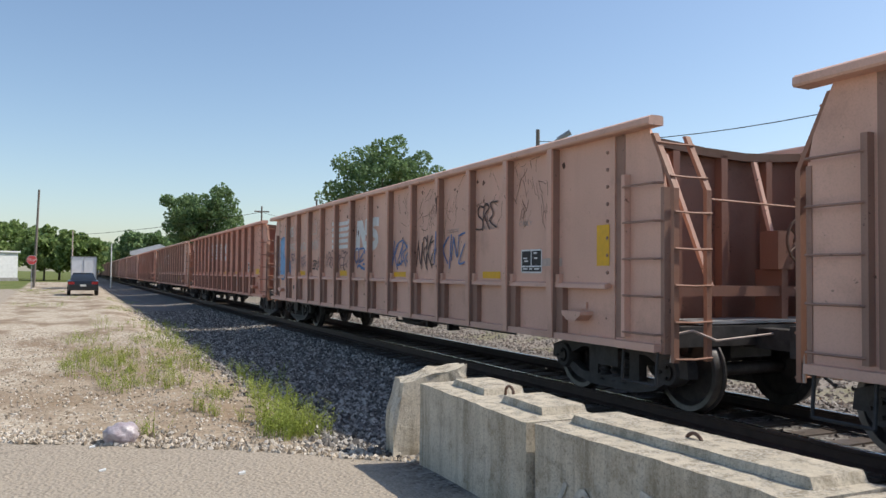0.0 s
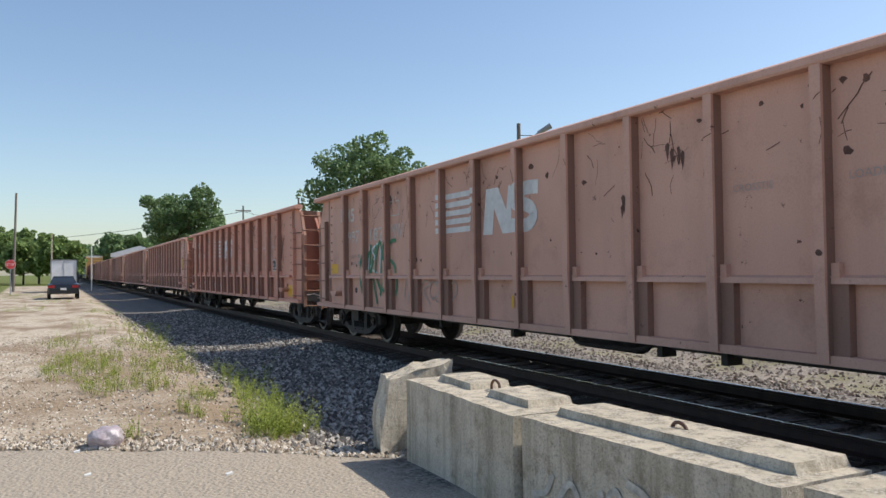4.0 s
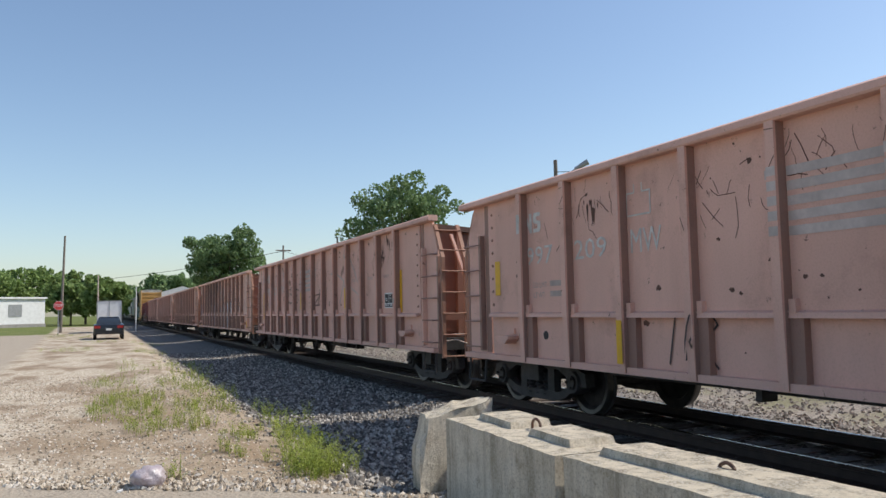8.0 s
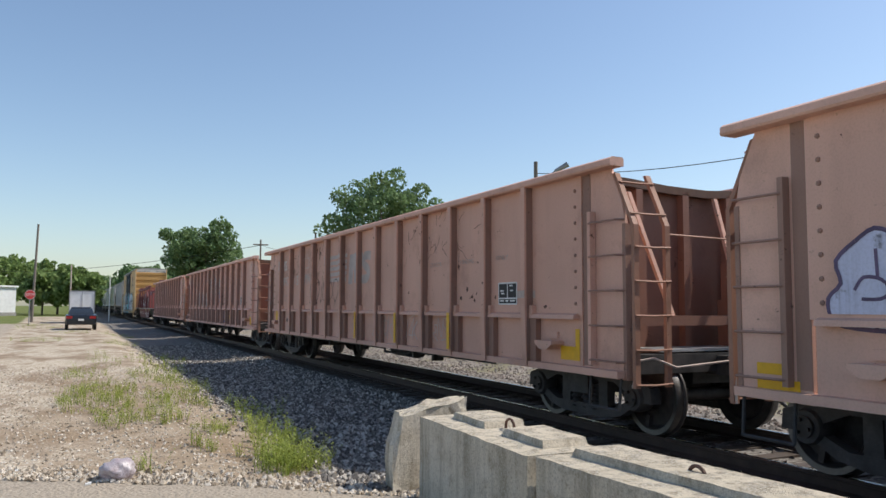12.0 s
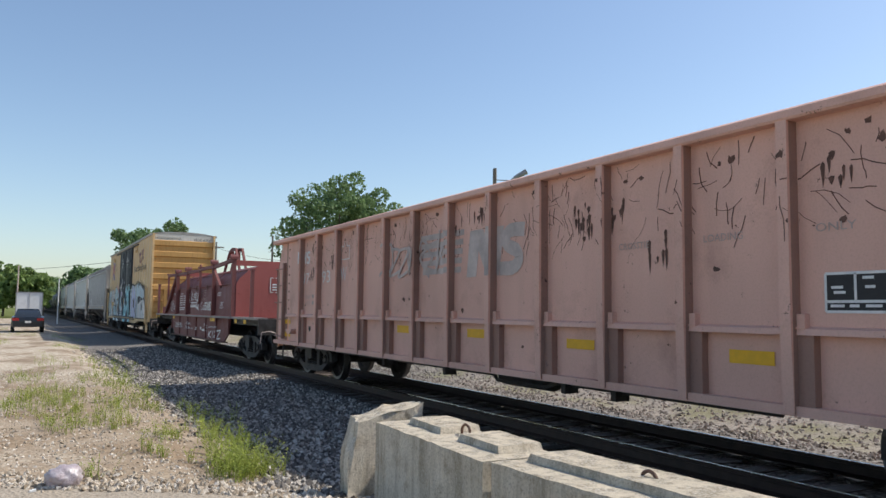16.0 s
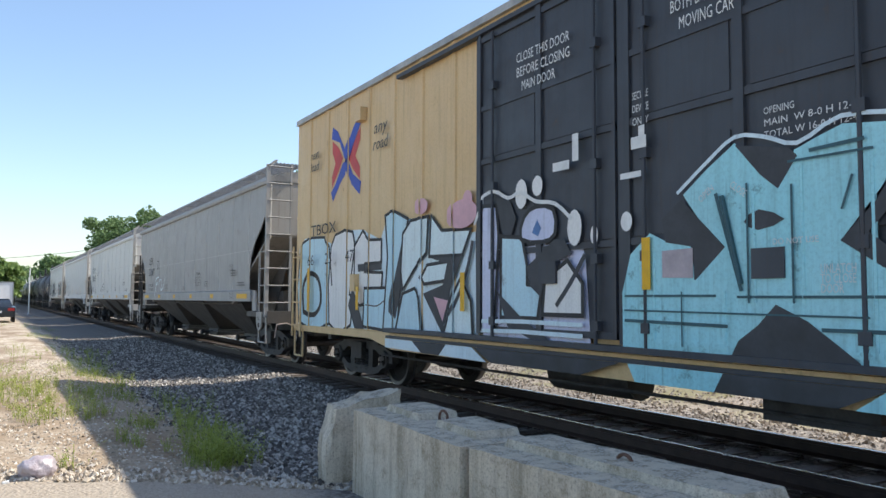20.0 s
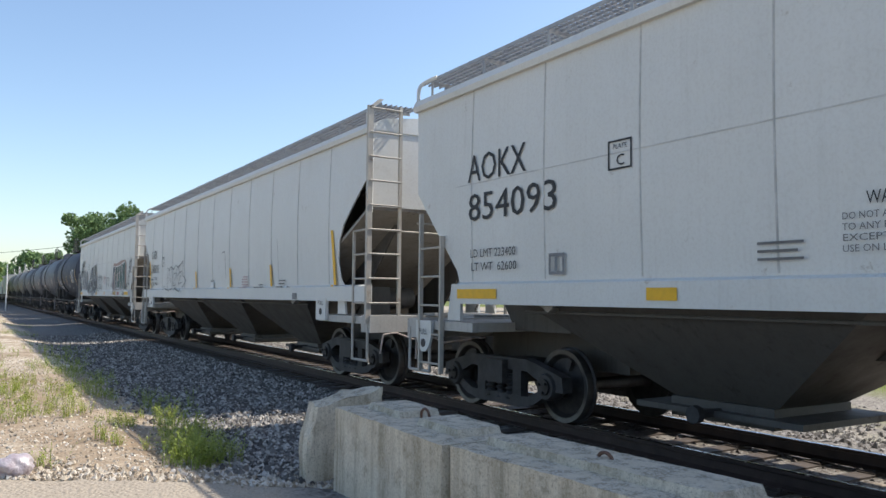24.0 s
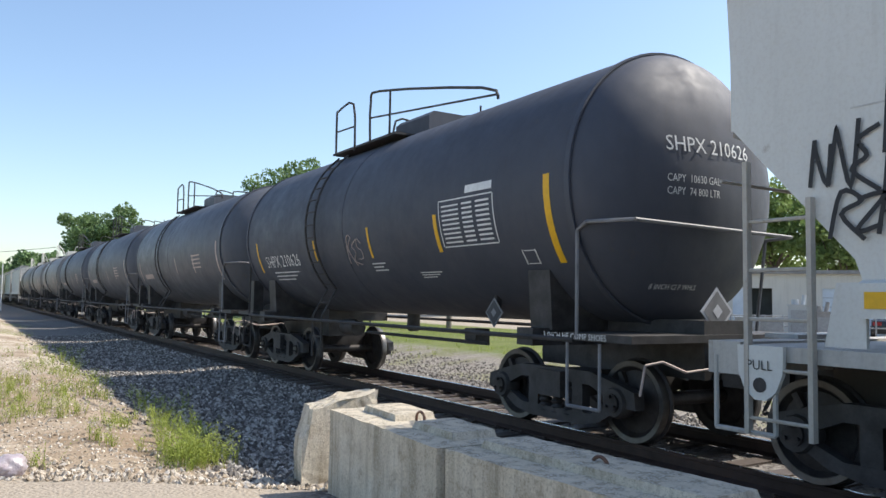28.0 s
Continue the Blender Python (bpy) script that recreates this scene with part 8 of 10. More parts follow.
def tank_marks(c, full):
    for y, a0, a1, w in ((-5.1, -34, 3, 0.11), (-2.68, -25, -6, 0.09), (-0.58, -25, -7, 0.07), (1.7, -24, -10, 0.07), (4.9, -30, -6, 0.08)):
        part("reflector", on_shell(Shape(), y, w, a0, a1), YELLOW if full else FADEDWHITE, c)
    s = Shape()
    if full:
        tank_text("SHPX 210626", 0.36, 4.45, -26, 1.9, c)
        for j in range(3):
            on_shell(s, 4.2, 1.4 - 0.2 * j, -31 - 3 * j, -30 - 3 * j)
        for a0, a1 in ((-23, -22.4), (-0.6, 0)):
            on_shell(s, -2.86, 1.25, a0, a1)
        for y in (-2.84, -4.11):
            on_shell(s, y, 0.02, -22.4, -0.6)
        for j in range(9):
            a0 = -21 + 2.2 * j
            on_shell(s, -2.92, 0.42, a0, a0 + 0.8, n=1), on_shell(s, -3.42, 0.24, a0, a0 + 0.9, n=1), on_shell(s, -3.74, 0.3, a0, a0 + 0.9, n=1)
        on_shell(s, -3.5, 0.6, 1.6, 5.2)
        for j in range(3):
            on_shell(s, -0.5, 0.45 - 0.1 * (j % 2), -29 - 2.2 * j, -28.2 - 2.2 * j, n=1), on_shell(s, -1.9, 0.6 - 0.1 * j, -36 - 1.5 * j, -35.4 - 1.5 * j, n=1)
        for q in (0, 1):
            on_shell(s, -4.5 - 0.24 * q, 0.018, -34, -27), on_shell(s, -4.54, 0.2, -33.8 + 6.2 * q, -33.4 + 6.2 * q, n=1)
        lettered("3 INCH HF COMP SHOES", 0.09, -1.51, -5.0, 1.13, WHITE, c, 1.0)
        # on the dished end
        for tx, z, w, h in (("SHPX 210626", 3.18, 1.3, 0.24), ("CAPY  10630 GAL", 2.84, 0.75, 0.12), ("CAPY  74 800 LTR", 2.7, 0.75, 0.12), ("8 INCH CI F WHLS", 1.68, 0.6, 0.08)):
            ob = lettered(tx, h, 0, 0, 0, WHITE, c, w)
            for v in ob.data.vertices:
                x, zz = v.co.x - 0.75, z + v.co.y
                rr = min(0.999, math.hypot(x, zz - TZ) / TR)
                v.co = Vector((x, -5.5 - 0.7 * math.sqrt(1 - rr * rr) - 0.012, zz))
            ob.matrix_basis = Matrix.Identity(4)
        placard(c, (-0.15, -6.28, 1.45), (1, 0, 0), 0.26, SILVER)
        placard(c, (-1.02, -3.36, 1.37), (0, -1, 0), 0.2, SILVER_DARK)
        part("placard_bracket", Shape().box(-0.15-0.02, -0.15+0.02, -6.27, -6.15, 1.2, 1.45), BLACKISH, c)
        part("placard_bracket", Shape().box(-1.0, -0.92, -3.36-0.03, -3.36+0.03, 1.37, 1.37+0.45), BLACKISH, c)
    else:
        on_shell(s, 4.3, 1.3, -28, -22, n=2)
        for j in range(4):
            on_shell(s, -2.6, 0.9, -20 + 4 * j, -18.5 + 4 * j, n=1)
    part("lettering_bars", s, WHITE if full else FADEDWHITE, c)
    if not full:
        return
    rng = random.Random(5)
    g = Shape()
    for ln in scribble(rng, 0.3, 0.0, 0.6, 0.5, 3):
        for a, b in zip(ln[:-1], ln[1:]):
            pts = [(-(TR + 0.02) * math.cos(-0.5 + z / TR), y, TZ + (TR + 0.02) * math.sin(-0.5 + z / TR)) for y, z in (a, b)]
            g.tube(pts[0], pts[1], 0.008, 4)
    part("graffiti", g, FADEDWHITE, c)

# ---- ground, track and everything that stands still ----
def sstep(a, b, v):
    t = np.clip((v - a) / (b - a), 0, 1)
    return t * t * (3 - 2 * t)


def ground_z(x, y):
    """Height of the ground: level lot, a shallow swale, the ballast bed, the far verge."""
    x, y = np.asarray(x, float), np.asarray(y, float)
    swale = -0.24 * sstep(1.2, 3.0, x) * sstep(6.0, 11.0, y + 0.5 * x)
    bed = 0.10 * sstep(4.0, 5.6, x) - 0.16 * sstep(9.2, 10.6, x)
    rise = 0.30 * sstep(10.8, 14.0, x)
    near = -0.24 * sstep(3.2, 3.6, x) * (1 - sstep(6.0, 11.0, y + 0.5 * x))
    return swale + near + bed + rise


def ground_material():
    n = Nodes("ground")
    sep = n.add("ShaderNodeSeparateXYZ", Vector=n.co)
    X, Y = sep.outputs["X"], sep.outputs["Y"]
    wob = n.noise(0.6, 4.0)
    wob2 = n.noise(3.5, 4.0)

    def lin(a, b, c, amp=0.8, w=wob):
        """a X + b Y + c, with a ragged edge."""
        m1 = n.t.nodes.new("ShaderNodeMath")
        m1.operation = "MULTIPLY_ADD"
        n.put(m1.inputs[0], X), n.put(m1.inputs[1], a), n.put(m1.inputs[2], c - amp / 2)
        m2 = n.t.nodes.new("ShaderNodeMath")
        m2.operation = "MULTIPLY_ADD"
        n.put(m2.inputs[0], Y), n.put(m2.inputs[1], b), n.put(m2.inputs[2], m1.outputs[0])
        m3 = n.t.nodes.new("ShaderNodeMath")
        m3.operation = "MULTIPLY_ADD"
        n.put(m3.inputs[0], w), n.put(m3.inputs[1], amp), n.put(m3.inputs[2], m2.outputs[0])
        return m3.outputs[0]

    def mask(v, soft=0.15):
        return n.ramp(v, -soft, soft)

    fine, mid, big = n.noise(55.0, 4.0, 0.7), n.noise(9.0, 5.0, 0.65), n.noise(0.35, 4.0)
    vor = n.add("ShaderNodeTexVoronoi", Vector=n.co, Scale=26.0)
    peb = vor.outputs["Distance"]
    tint = n.add("ShaderNodeSeparateColor", Color=vor.outputs["Color"]).outputs["Red"]
    grass = n.mix(n.ramp(mid, 0.3, 0.7), (0.075, 0.105, 0.022), (0.16, 0.19, 0.05))
    grass = n.mix(n.ramp(big, 0.45, 0.7, 0, 0.6), grass, (0.22, 0.20, 0.09))
    gravel = n.mix(tint, (0.31, 0.255, 0.19), (0.68, 0.61, 0.50))
    gravel = n.mix(n.ramp(mid, 0.4, 0.75, 0, 0.6), gravel, (0.32, 0.235, 0.15))
    streaky = n.noise(0.8, 5.0, 0.62, (1.0, 0.45, 1.0))
    gravel = n.mix(n.ramp(streaky, 0.48, 0.6, 0, 0.8), gravel, (0.215, 0.15, 0.095))
    gravel = n.mix(n.mul(n.ramp(mid, 0.55, 0.7), n.ramp(wob, 0.5, 0.6)), gravel, (0.11, 0.085, 0.06))
    gravel = n.mix(n.ramp(big, 0.52, 0.66, 0, 0.4), gravel, (0.25, 0.18, 0.115))
    dirt = n.mix(n.ramp(mid, 0.35, 0.7), (0.21, 0.15, 0.095), (0.36, 0.275, 0.185))
    asphalt = n.mix(n.ramp(fine, 0.35, 0.75), (0.24, 0.20, 0.155), (0.54, 0.475, 0.385))
    asphalt = n.mix(n.ramp(big, 0.4, 0.65, 0, 0.4), asphalt, (0.37, 0.31, 0.235))
    asphalt = n.mix(n.ramp(mid, 0.56, 0.72, 0, 0.45), asphalt, (0.19, 0.16, 0.125))
    warp = n.add("ShaderNodeVectorMath", Vector=n.co)
    warp.operation = "ADD"
    n.put(warp.inputs[1], n.add("ShaderNodeTexNoise", Vector=n.co, Scale=1.1, Detail=5.0).outputs["Color"])
    crack = n.add("ShaderNodeTexVoronoi", Vector=warp.outputs[0], Scale=0.21)
    crack.feature = "DISTANCE_TO_EDGE"
    asphalt = n.mix(n.ramp(crack.outputs["Distance"], 0.0, 0.004, 0.55, 0.0), asphalt, (0.12, 0.10, 0.08))
    stones = n.mix(tint, (0.07, 0.062, 0.056), (0.30, 0.28, 0.255))
    stones = n.mix(n.ramp(mid, 0.5, 0.7, 0, 0.5), stones, (0.11, 0.09, 0.075))
    pale = n.mix(tint, (0.16, 0.142, 0.12), (0.32, 0.29, 0.25))
    pale = n.mix(n.ramp(wob, 0.45, 0.6, 0, 0.6), pale, (0.17, 0.17, 0.075))
    c = grass
    c = n.mix(mask(lin(0.06, 1.0, -0.0, 0), 0.05), c, grass)
    lot = mask(lin(1.0, 0.0, 60.0, 6.0), 1.0)
    c = n.mix(n.mul(lot, mask(lin(0.10, -1.0, 76.0, 5.0), 0.8)), c, asphalt)
    c = n.mix(n.mul(mask(lin(1.0, 0.031, 1.9, 0.7), 0.2), mask(lin(0.0, -1.0, 122.0, 8.0), 1.5)), c, gravel)
    bare = n.mul(n.mul(mask(lin(1.0, 0.0, 0.6, 1.6), 0.5), mask(lin(0.61, 1.0, -8.25, 0.5, wob2), 0.2)), mask(lin(0.0, -1.0, 19.0, 6.0), 2.0))
    c = n.mix(n.mul(bare, n.ramp(wob, 0.35, 0.6, 0.25, 0.95)), c, dirt)
    near = mask(lin(-0.61, -1.0, 7.95, 0.35, wob2), 0.06)
    c = n.mix(near, c, asphalt)
    c = n.mix(n.mul(mask(lin(1.0, 0.0, -2.45, 0.8, wob), 0.25), mask(lin(0.2, 1.0, -5.6, 0.5), 0.2)), c, stones)
    c = n.mix(mask(lin(1.0, 0.0, -9.9, 0.8), 0.3), c, pale)
    c = n.mix(mask(lin(1.0, 0.0, -13.6, 2.5), 0.6), c, grass)
    c = n.mix(mask(lin(1.0, 0.0, -27.0, 2.0), 0.6), c, asphalt)
    c = n.mix(mask(lin(1.0, 0.0, -75.0, 6.0), 1.5), c, grass)
    h = n.mul(n.ramp(peb, 0.0, 0.6, 1.0, 0.0), n.ramp(mid, 0.2, 0.8, 0.6, 1.0))
    return n.done(c, 0.92, h, 0.5, 0.03, spec=0.2)


def build_ground():
    xs = np.unique(np.concatenate([np.linspace(-900, -40, 18), np.linspace(-40, -3, 20), np.arange(-3, 14.5, 0.25), np.linspace(14.5, 60, 24), np.linspace(60, 900, 18)]))
    ys = np.unique(np.concatenate([np.linspace(-300, -8, 12), np.arange(-8, 30, 0.35), np.linspace(30, 130, 50), np.linspace(130, 2500, 22)]))
    gx, gy = np.meshgrid(xs, ys)
    rng = np.random.RandomState(3)
    gz = ground_z(gx, gy) + rng.uniform(-0.008, 0.008, gx.shape) * (gy > 6)
    n, m = len(ys), len(xs)
    s = Shape()
    s.v = list(zip(gx.ravel().tolist(), gy.ravel().tolist(), gz.ravel().tolist()))
    idx = np.arange(n * m).reshape(n, m)
    s.f = [tuple(q) for q in np.stack([idx[:-1, :-1], idx[:-1, 1:], idx[1:, 1:], idx[1:, :-1]], -1).reshape(-1, 4).tolist()]
    return solid("ground", s, ground_material(), "gravel lot, asphalt, ballast bed and grass verge", "ground", kind="structure", fix=False)


build_ground()
RAILSTEEL = plain("rail_web_rust", (0.055, 0.035, 0.028), 0.6, 0.3, 5.0, 0.2)
RAILTOP = plain("polished_rail_head", (0.55, 0.54, 0.53), 0.22, 0.08, 9.0, 1.0)
TIE = worn_paint("weathered_tie_wood", (0.065, 0.048, 0.038), rust=(0.03, 0.024, 0.02), fade=(0.11, 0.085, 0.068), wear=0.6)
track = thing("railway_track", "steel rails on dark timber ties in grey ballast", "railway track", kind="structure")
for sx in (-1, 1):
    x = XC + sx * 0.7525
    web = [(x - 0.07, ZR - 0.17), (x + 0.07, ZR - 0.17), (x + 0.07, ZR - 0.158), (x + 0.012, ZR - 0.13), (x + 0.012, ZR - 0.045), (x + 0.035, ZR - 0.036), (x + 0.035, ZR - 0.004), (x - 0.035, ZR - 0.004), (x - 0.035, ZR - 0.036), (x - 0.012, ZR - 0.045), (x - 0.012, ZR - 0.13), (x - 0.07, ZR - 0.158)]
    r = part("rail", Shape().prism(web, "y", -40, 900), RAILSTEEL, track, "rusty steel rail with a polished head")
    part("rail_head", Shape().prism([(x - 0.033, ZR - 0.004), (x + 0.033, ZR - 0.004), (x + 0.026, ZR), (x - 0.026, ZR)], "y", -40, 900), RAILTOP, r)

# ---- loose stones ----
def rocks(name, count, place, size, mat, label, seed):
    """Many small faceted stones in one mesh."""
    rng = np.random.RandomState(seed)
    base = np.array([(1, 0, 0), (-1, 0, 0), (0, 1, 0), (0, -1, 0), (0, 0, 1), (0, 0, -1), (0.6, 0.6, 0.5), (-0.6, 0.6, -0.4)], float)
    tri = np.array([(0, 6, 4), (6, 2, 4), (2, 1, 4), (1, 3, 4), (3, 0, 4), (0, 2, 6), (0, 5, 2), (2, 5, 7), (2, 7, 1), (7, 5, 1), (1, 5, 3), (3, 5, 0)])
    p = place(rng, count)
    s = rng.uniform(size[0], size[1], (len(p), 1, 1)) * rng.uniform(0.6, 1.3, (len(p), 1, 3))
    v = base[None] * rng.uniform(0.75, 1.2, (len(p), 8, 1))
    a = rng.uniform(0, 2 * np.pi, len(p))
    b = rng.uniform(-0.6, 0.6, len(p))
    v = v * s
    ca, sa, cb, sb = np.cos(a)[:, None], np.sin(a)[:, None], np.cos(b)[:, None], np.sin(b)[:, None]
    x, y, z = v[..., 0], v[..., 1], v[..., 2]
    y, z = y * cb - z * sb, y * sb + z * cb
    x, y = x * ca - y * sa, x * sa + y * ca
    v = np.stack([x, y, z], -1) + p[:, None, :]
    sh = Shape()
    sh.v = v.reshape(-1, 3).tolist()
    sh.f = (tri[None] + 8 * np.arange(len(p))[:, None, None]).reshape(-1, 3).tolist()
    me = bpy.data.meshes.new(name)
    me.from_pydata(sh.v, [], sh.f)
    me.materials.append(mat)
    return tagged(new(name, me), label, "stones", kind="stuff")


def at_ground(x, y, up=0.0):
    return np.stack([x, y, ground_z(x, y) + up], -1)


def bed_near(rng, n):
    y = 5.4 + 32 * rng.uniform(0, 1, n) ** 1.7
    lo = 2.45 - 0.12 * (y < 9) + rng.normal(0, 0.22, n)
    x = lo + (5.75 - lo) * rng.uniform(0, 1, n)
    keep = (y + 0.61 * x > 8.15 + rng.normal(0, 0.12, n)) | (x > 3.4)
    return at_ground(x, y, 0.005)[keep]


def bed_mid(rng, n):
    y = -1 + 40 * rng.uniform(0, 1, n) ** 1.4
    return np.stack([rng.uniform(5.6, 9.4, n), y, np.full(n, -0.155)], -1)


def bed_far(rng, n):
    y = -1 + 45 * rng.uniform(0, 1, n) ** 1.3
    return at_ground(rng.uniform(9.0, 12.5, n), y)


def lot_stones(rng, n):
    y = 6.4 + 16 * rng.uniform(0, 1, n) ** 1.6
    x = rng.uniform(-3.0, 2.6, n)
    ok = y + 0.61 * x > 7.95 + rng.normal(0, 0.12, n)
    return at_ground(x, y)[ok]


def edge_stones(rng, n):
    x = rng.uniform(-2.5, 3.0, n)
    y = 7.95 - 0.61 * x + np.abs(rng.normal(0.08, 0.3, n)) - 0.1
    return at_ground(x, y, 0.004)


DARKSTONE = stone_mat("ballast_stone", ((0.07, 0.062, 0.056), (0.19, 0.173, 0.157), (0.60, 0.56, 0.50)))
PALESTONE = stone_mat("limestone", ((0.24, 0.19, 0.135), (0.48, 0.41, 0.32), (0.74, 0.68, 0.60)))
BROWNSTONE = stone_mat("track_stone", ((0.055, 0.045, 0.042), (0.11, 0.088, 0.076), (0.21, 0.18, 0.155)))
rocks("ballast_stones", 32000, bed_near, (0.016, 0.046), DARKSTONE, "grey crushed-stone ballast along the track", 11)
rocks("ballast_stones", 7000, bed_mid, (0.022, 0.045), BROWNSTONE, "brown-stained ballast between the ties", 12)
FARSTONE = stone_mat("far_ballast_stone", ((0.12, 0.108, 0.095), (0.21, 0.19, 0.168), (0.38, 0.35, 0.31)))
rocks("ballast_stones", 9000, bed_far, (0.022, 0.05), FARSTONE, "pale sunlit ballast beyond the track", 13)
rocks("gravel_stones", 15000, lot_stones, (0.007, 0.024), PALESTONE, "pale limestone gravel on the lot", 14)
rocks("gravel_stones", 2200, edge_stones, (0.012, 0.034), PALESTONE, "loose limestone along the asphalt edge", 15)

# ---- the row of concrete blocks ----
def concrete():
    n = Nodes("weathered_concrete")
    big, mid, fine = n.noise(1.2, 5.0), n.noise(7.0, 6.0, 0.7), n.noise(60.0, 3.0)
    run = n.noise(7.0, 5.0, 0.6, (1.0, 1.0, 0.1))
    streak = n.noise(16.0, 5.0, 0.65, (1.0, 1.0, 0.05))
    c = n.mix(n.ramp(big, 0.3, 0.7), (0.58, 0.51, 0.395), (0.80, 0.725, 0.60))
    c = n.mix(n.ramp(streak, 0.5, 0.68, 0, 0.38), c, (0.27, 0.228, 0.165))
    c = n.mix(n.ramp(streak, 0.45, 0.34, 0, 0.35), c, (0.711, 0.670, 0.575))
    c = n.mix(n.ramp(run, 0.48, 0.66, 0, 0.65), c, (0.31, 0.26, 0.185))
    c = n.mix(n.ramp(mid, 0.52, 0.68, 0, 0.6), c, (0.301, 0.233, 0.144))
    c = n.mix(n.ramp(fine, 0.52, 0.72, 0, 0.55), c, (0.205, 0.164, 0.116))
    c = n.mix(n.ramp(fine, 0.42, 0.3, 0, 0.4), c, (0.848, 0.780, 0.643))
    grit = n.noise(170.0, 3.0, 0.7)
    c = n.mix(n.ramp(grit, 0.55, 0.7, 0, 0.55), c, (0.148, 0.120, 0.085))
    c = n.mix(n.ramp(grit, 0.42, 0.32, 0, 0.4), c, (0.775, 0.707, 0.570))
    # upward faces: bare stones, and a paler tone with the top light painted in
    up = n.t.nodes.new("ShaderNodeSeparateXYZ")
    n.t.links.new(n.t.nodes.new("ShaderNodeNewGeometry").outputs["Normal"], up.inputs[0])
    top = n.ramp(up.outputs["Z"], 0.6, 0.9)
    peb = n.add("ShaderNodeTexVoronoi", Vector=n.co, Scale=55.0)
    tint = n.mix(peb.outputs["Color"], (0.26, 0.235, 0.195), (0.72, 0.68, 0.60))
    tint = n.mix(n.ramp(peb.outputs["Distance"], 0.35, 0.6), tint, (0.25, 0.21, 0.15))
    lit_top = n.mix(n.ramp(n.noise(9.0, 5.0, 0.7), 0.46, 0.58), (0.62, 0.55, 0.43), tint)
    c = n.mix(n.mul(top, 0.7), c, lit_top)
    h = n.mul(n.mul(mid, n.ramp(fine, 0, 1, 0.7, 1.0)), n.ramp(grit, 0.3, 0.6, 0.8, 1.0))
    return n.done(c, 0.92, h, 1.0, 0.03, spec=0.2)


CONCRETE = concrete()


def rough_block(pts_low, pts_high, seed, cuts=14, amp=0.006):
    """A cast block between two quads, with chipped edges and pitted faces."""
    s = Shape().hexa(list(pts_low) + list(pts_high))
    bm = bmesh.new()
    me = s.mesh("block", None, False)
    bm.from_mesh(me)
    long = [e for e in bm.edges if e.calc_length() > 0.9]
    bmesh.ops.subdivide_edges(bm, edges=long, cuts=cuts * 2, use_grid_fill=True)
    bmesh.ops.subdivide_edges(bm, edges=[e for e in bm.edges if e.calc_length() > 0.12], cuts=5, use_grid_fill=True)
    noise.seed_set(seed)
    for v in bm.verts:
        hard = len({tuple(round(c, 1) for c in f.normal) for f in v.link_faces}) > 1
        q = noise.noise_vector(v.co * 6.0) * amp + noise.noise_vector(v.co * 22.0) * amp * 0.5
        if hard:
            q += (Vector([sum(p[i] for p in list(pts_low) + list(pts_high)) / 8 for i in range(3)]) - v.co).normalized() * (max(0, noise.noise(v.co * 24.0)) * 0.009 + max(0, noise.noise(v.co * 6.0) - 0.4) * 0.03)
        v.co += q
    bm.to_mesh(me)
    bm.free()
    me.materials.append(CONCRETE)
    return me


def concrete_block(y0, y1, xa, xb, seed, keys, h=0.65):
    """A lock block with a key along its top and lifting hooks; xa, xb: front face at y0 and y1."""
    b = thing("concrete_block", "weathered concrete lock block with a key along its top", "concrete block", "row of concrete blocks")
    w = 0.58
    part("block_body", rough_block([(xa, y0, -0.06), (xa + w, y0, -0.06), (xb + w, y1, -0.06), (xb, y1, -0.06)], [(xa, y0, h), (xa + w, y0, h), (xb + w, y1, h), (xb, y1, h)], seed), None, b)
    d = y1 - y0
    for f0, f1 in keys:
        ya, yb = y0 + d * f0, y0 + d * f1
        m0, m1 = xa + (xb - xa) * f0 + 0.24, xa + (xb - xa) * f1 + 0.24
        part("top_key", rough_block([(m0 - 0.03, ya, h - 0.03), (m0 + 0.335, ya, h - 0.03), (m1 + 0.335, yb, h - 0.03), (m1 - 0.03, yb, h - 0.03)],
                                    [(m0 - 0.012, ya + 0.04, h + 0.05), (m0 + 0.33, ya + 0.04, h + 0.05), (m1 + 0.33, yb - 0.04, h + 0.05), (m1 - 0.012, yb - 0.04, h + 0.05)], seed + 50, 6, 0.004), None, b)
    ym, xm = y0 + d * 0.5, (xa + xb) / 2 + 0.38
    part("lifting_hook", Shape().path(smooth_line([(xm, ym - 0.06, h - 0.03), (xm, ym - 0.055, h + 0.05), (xm, ym, h + 0.08), (xm, ym + 0.055, h + 0.05), (xm, ym + 0.06, h - 0.03)], 4), 0.011, 6), RUSTED, b)
    return b


concrete_block(4.22, 6.12, 2.59, 2.69, 21, ((0.08, 0.42), (0.55, 0.9)))
concrete_block(2.30, 4.19, 2.72, 2.63, 22, ((0.04, 0.97),))
concrete_block(0.38, 2.27, 2.93, 2.82, 23, ((0.05, 0.9),))
concrete_block(-1.55, 0.35, 3.05, 2.97, 24, ((0.08, 0.42), (0.55, 0.9)))
rest = thing("concrete_block", "broken concrete barrier end leaning behind the block row", "concrete block", "row of concrete blocks")
slab = rough_block([(2.66, 6.48, -0.24), (3.4, 6.48, -0.24), (3.44, 6.84, -0.24), (2.7, 6.84, -0.24)],
                              [(2.70, 6.5, 0.60), (3.33, 6.52, 0.735), (3.36, 6.78, 0.735), (2.73, 6.78, 0.62)], 31, 10, 0.036)
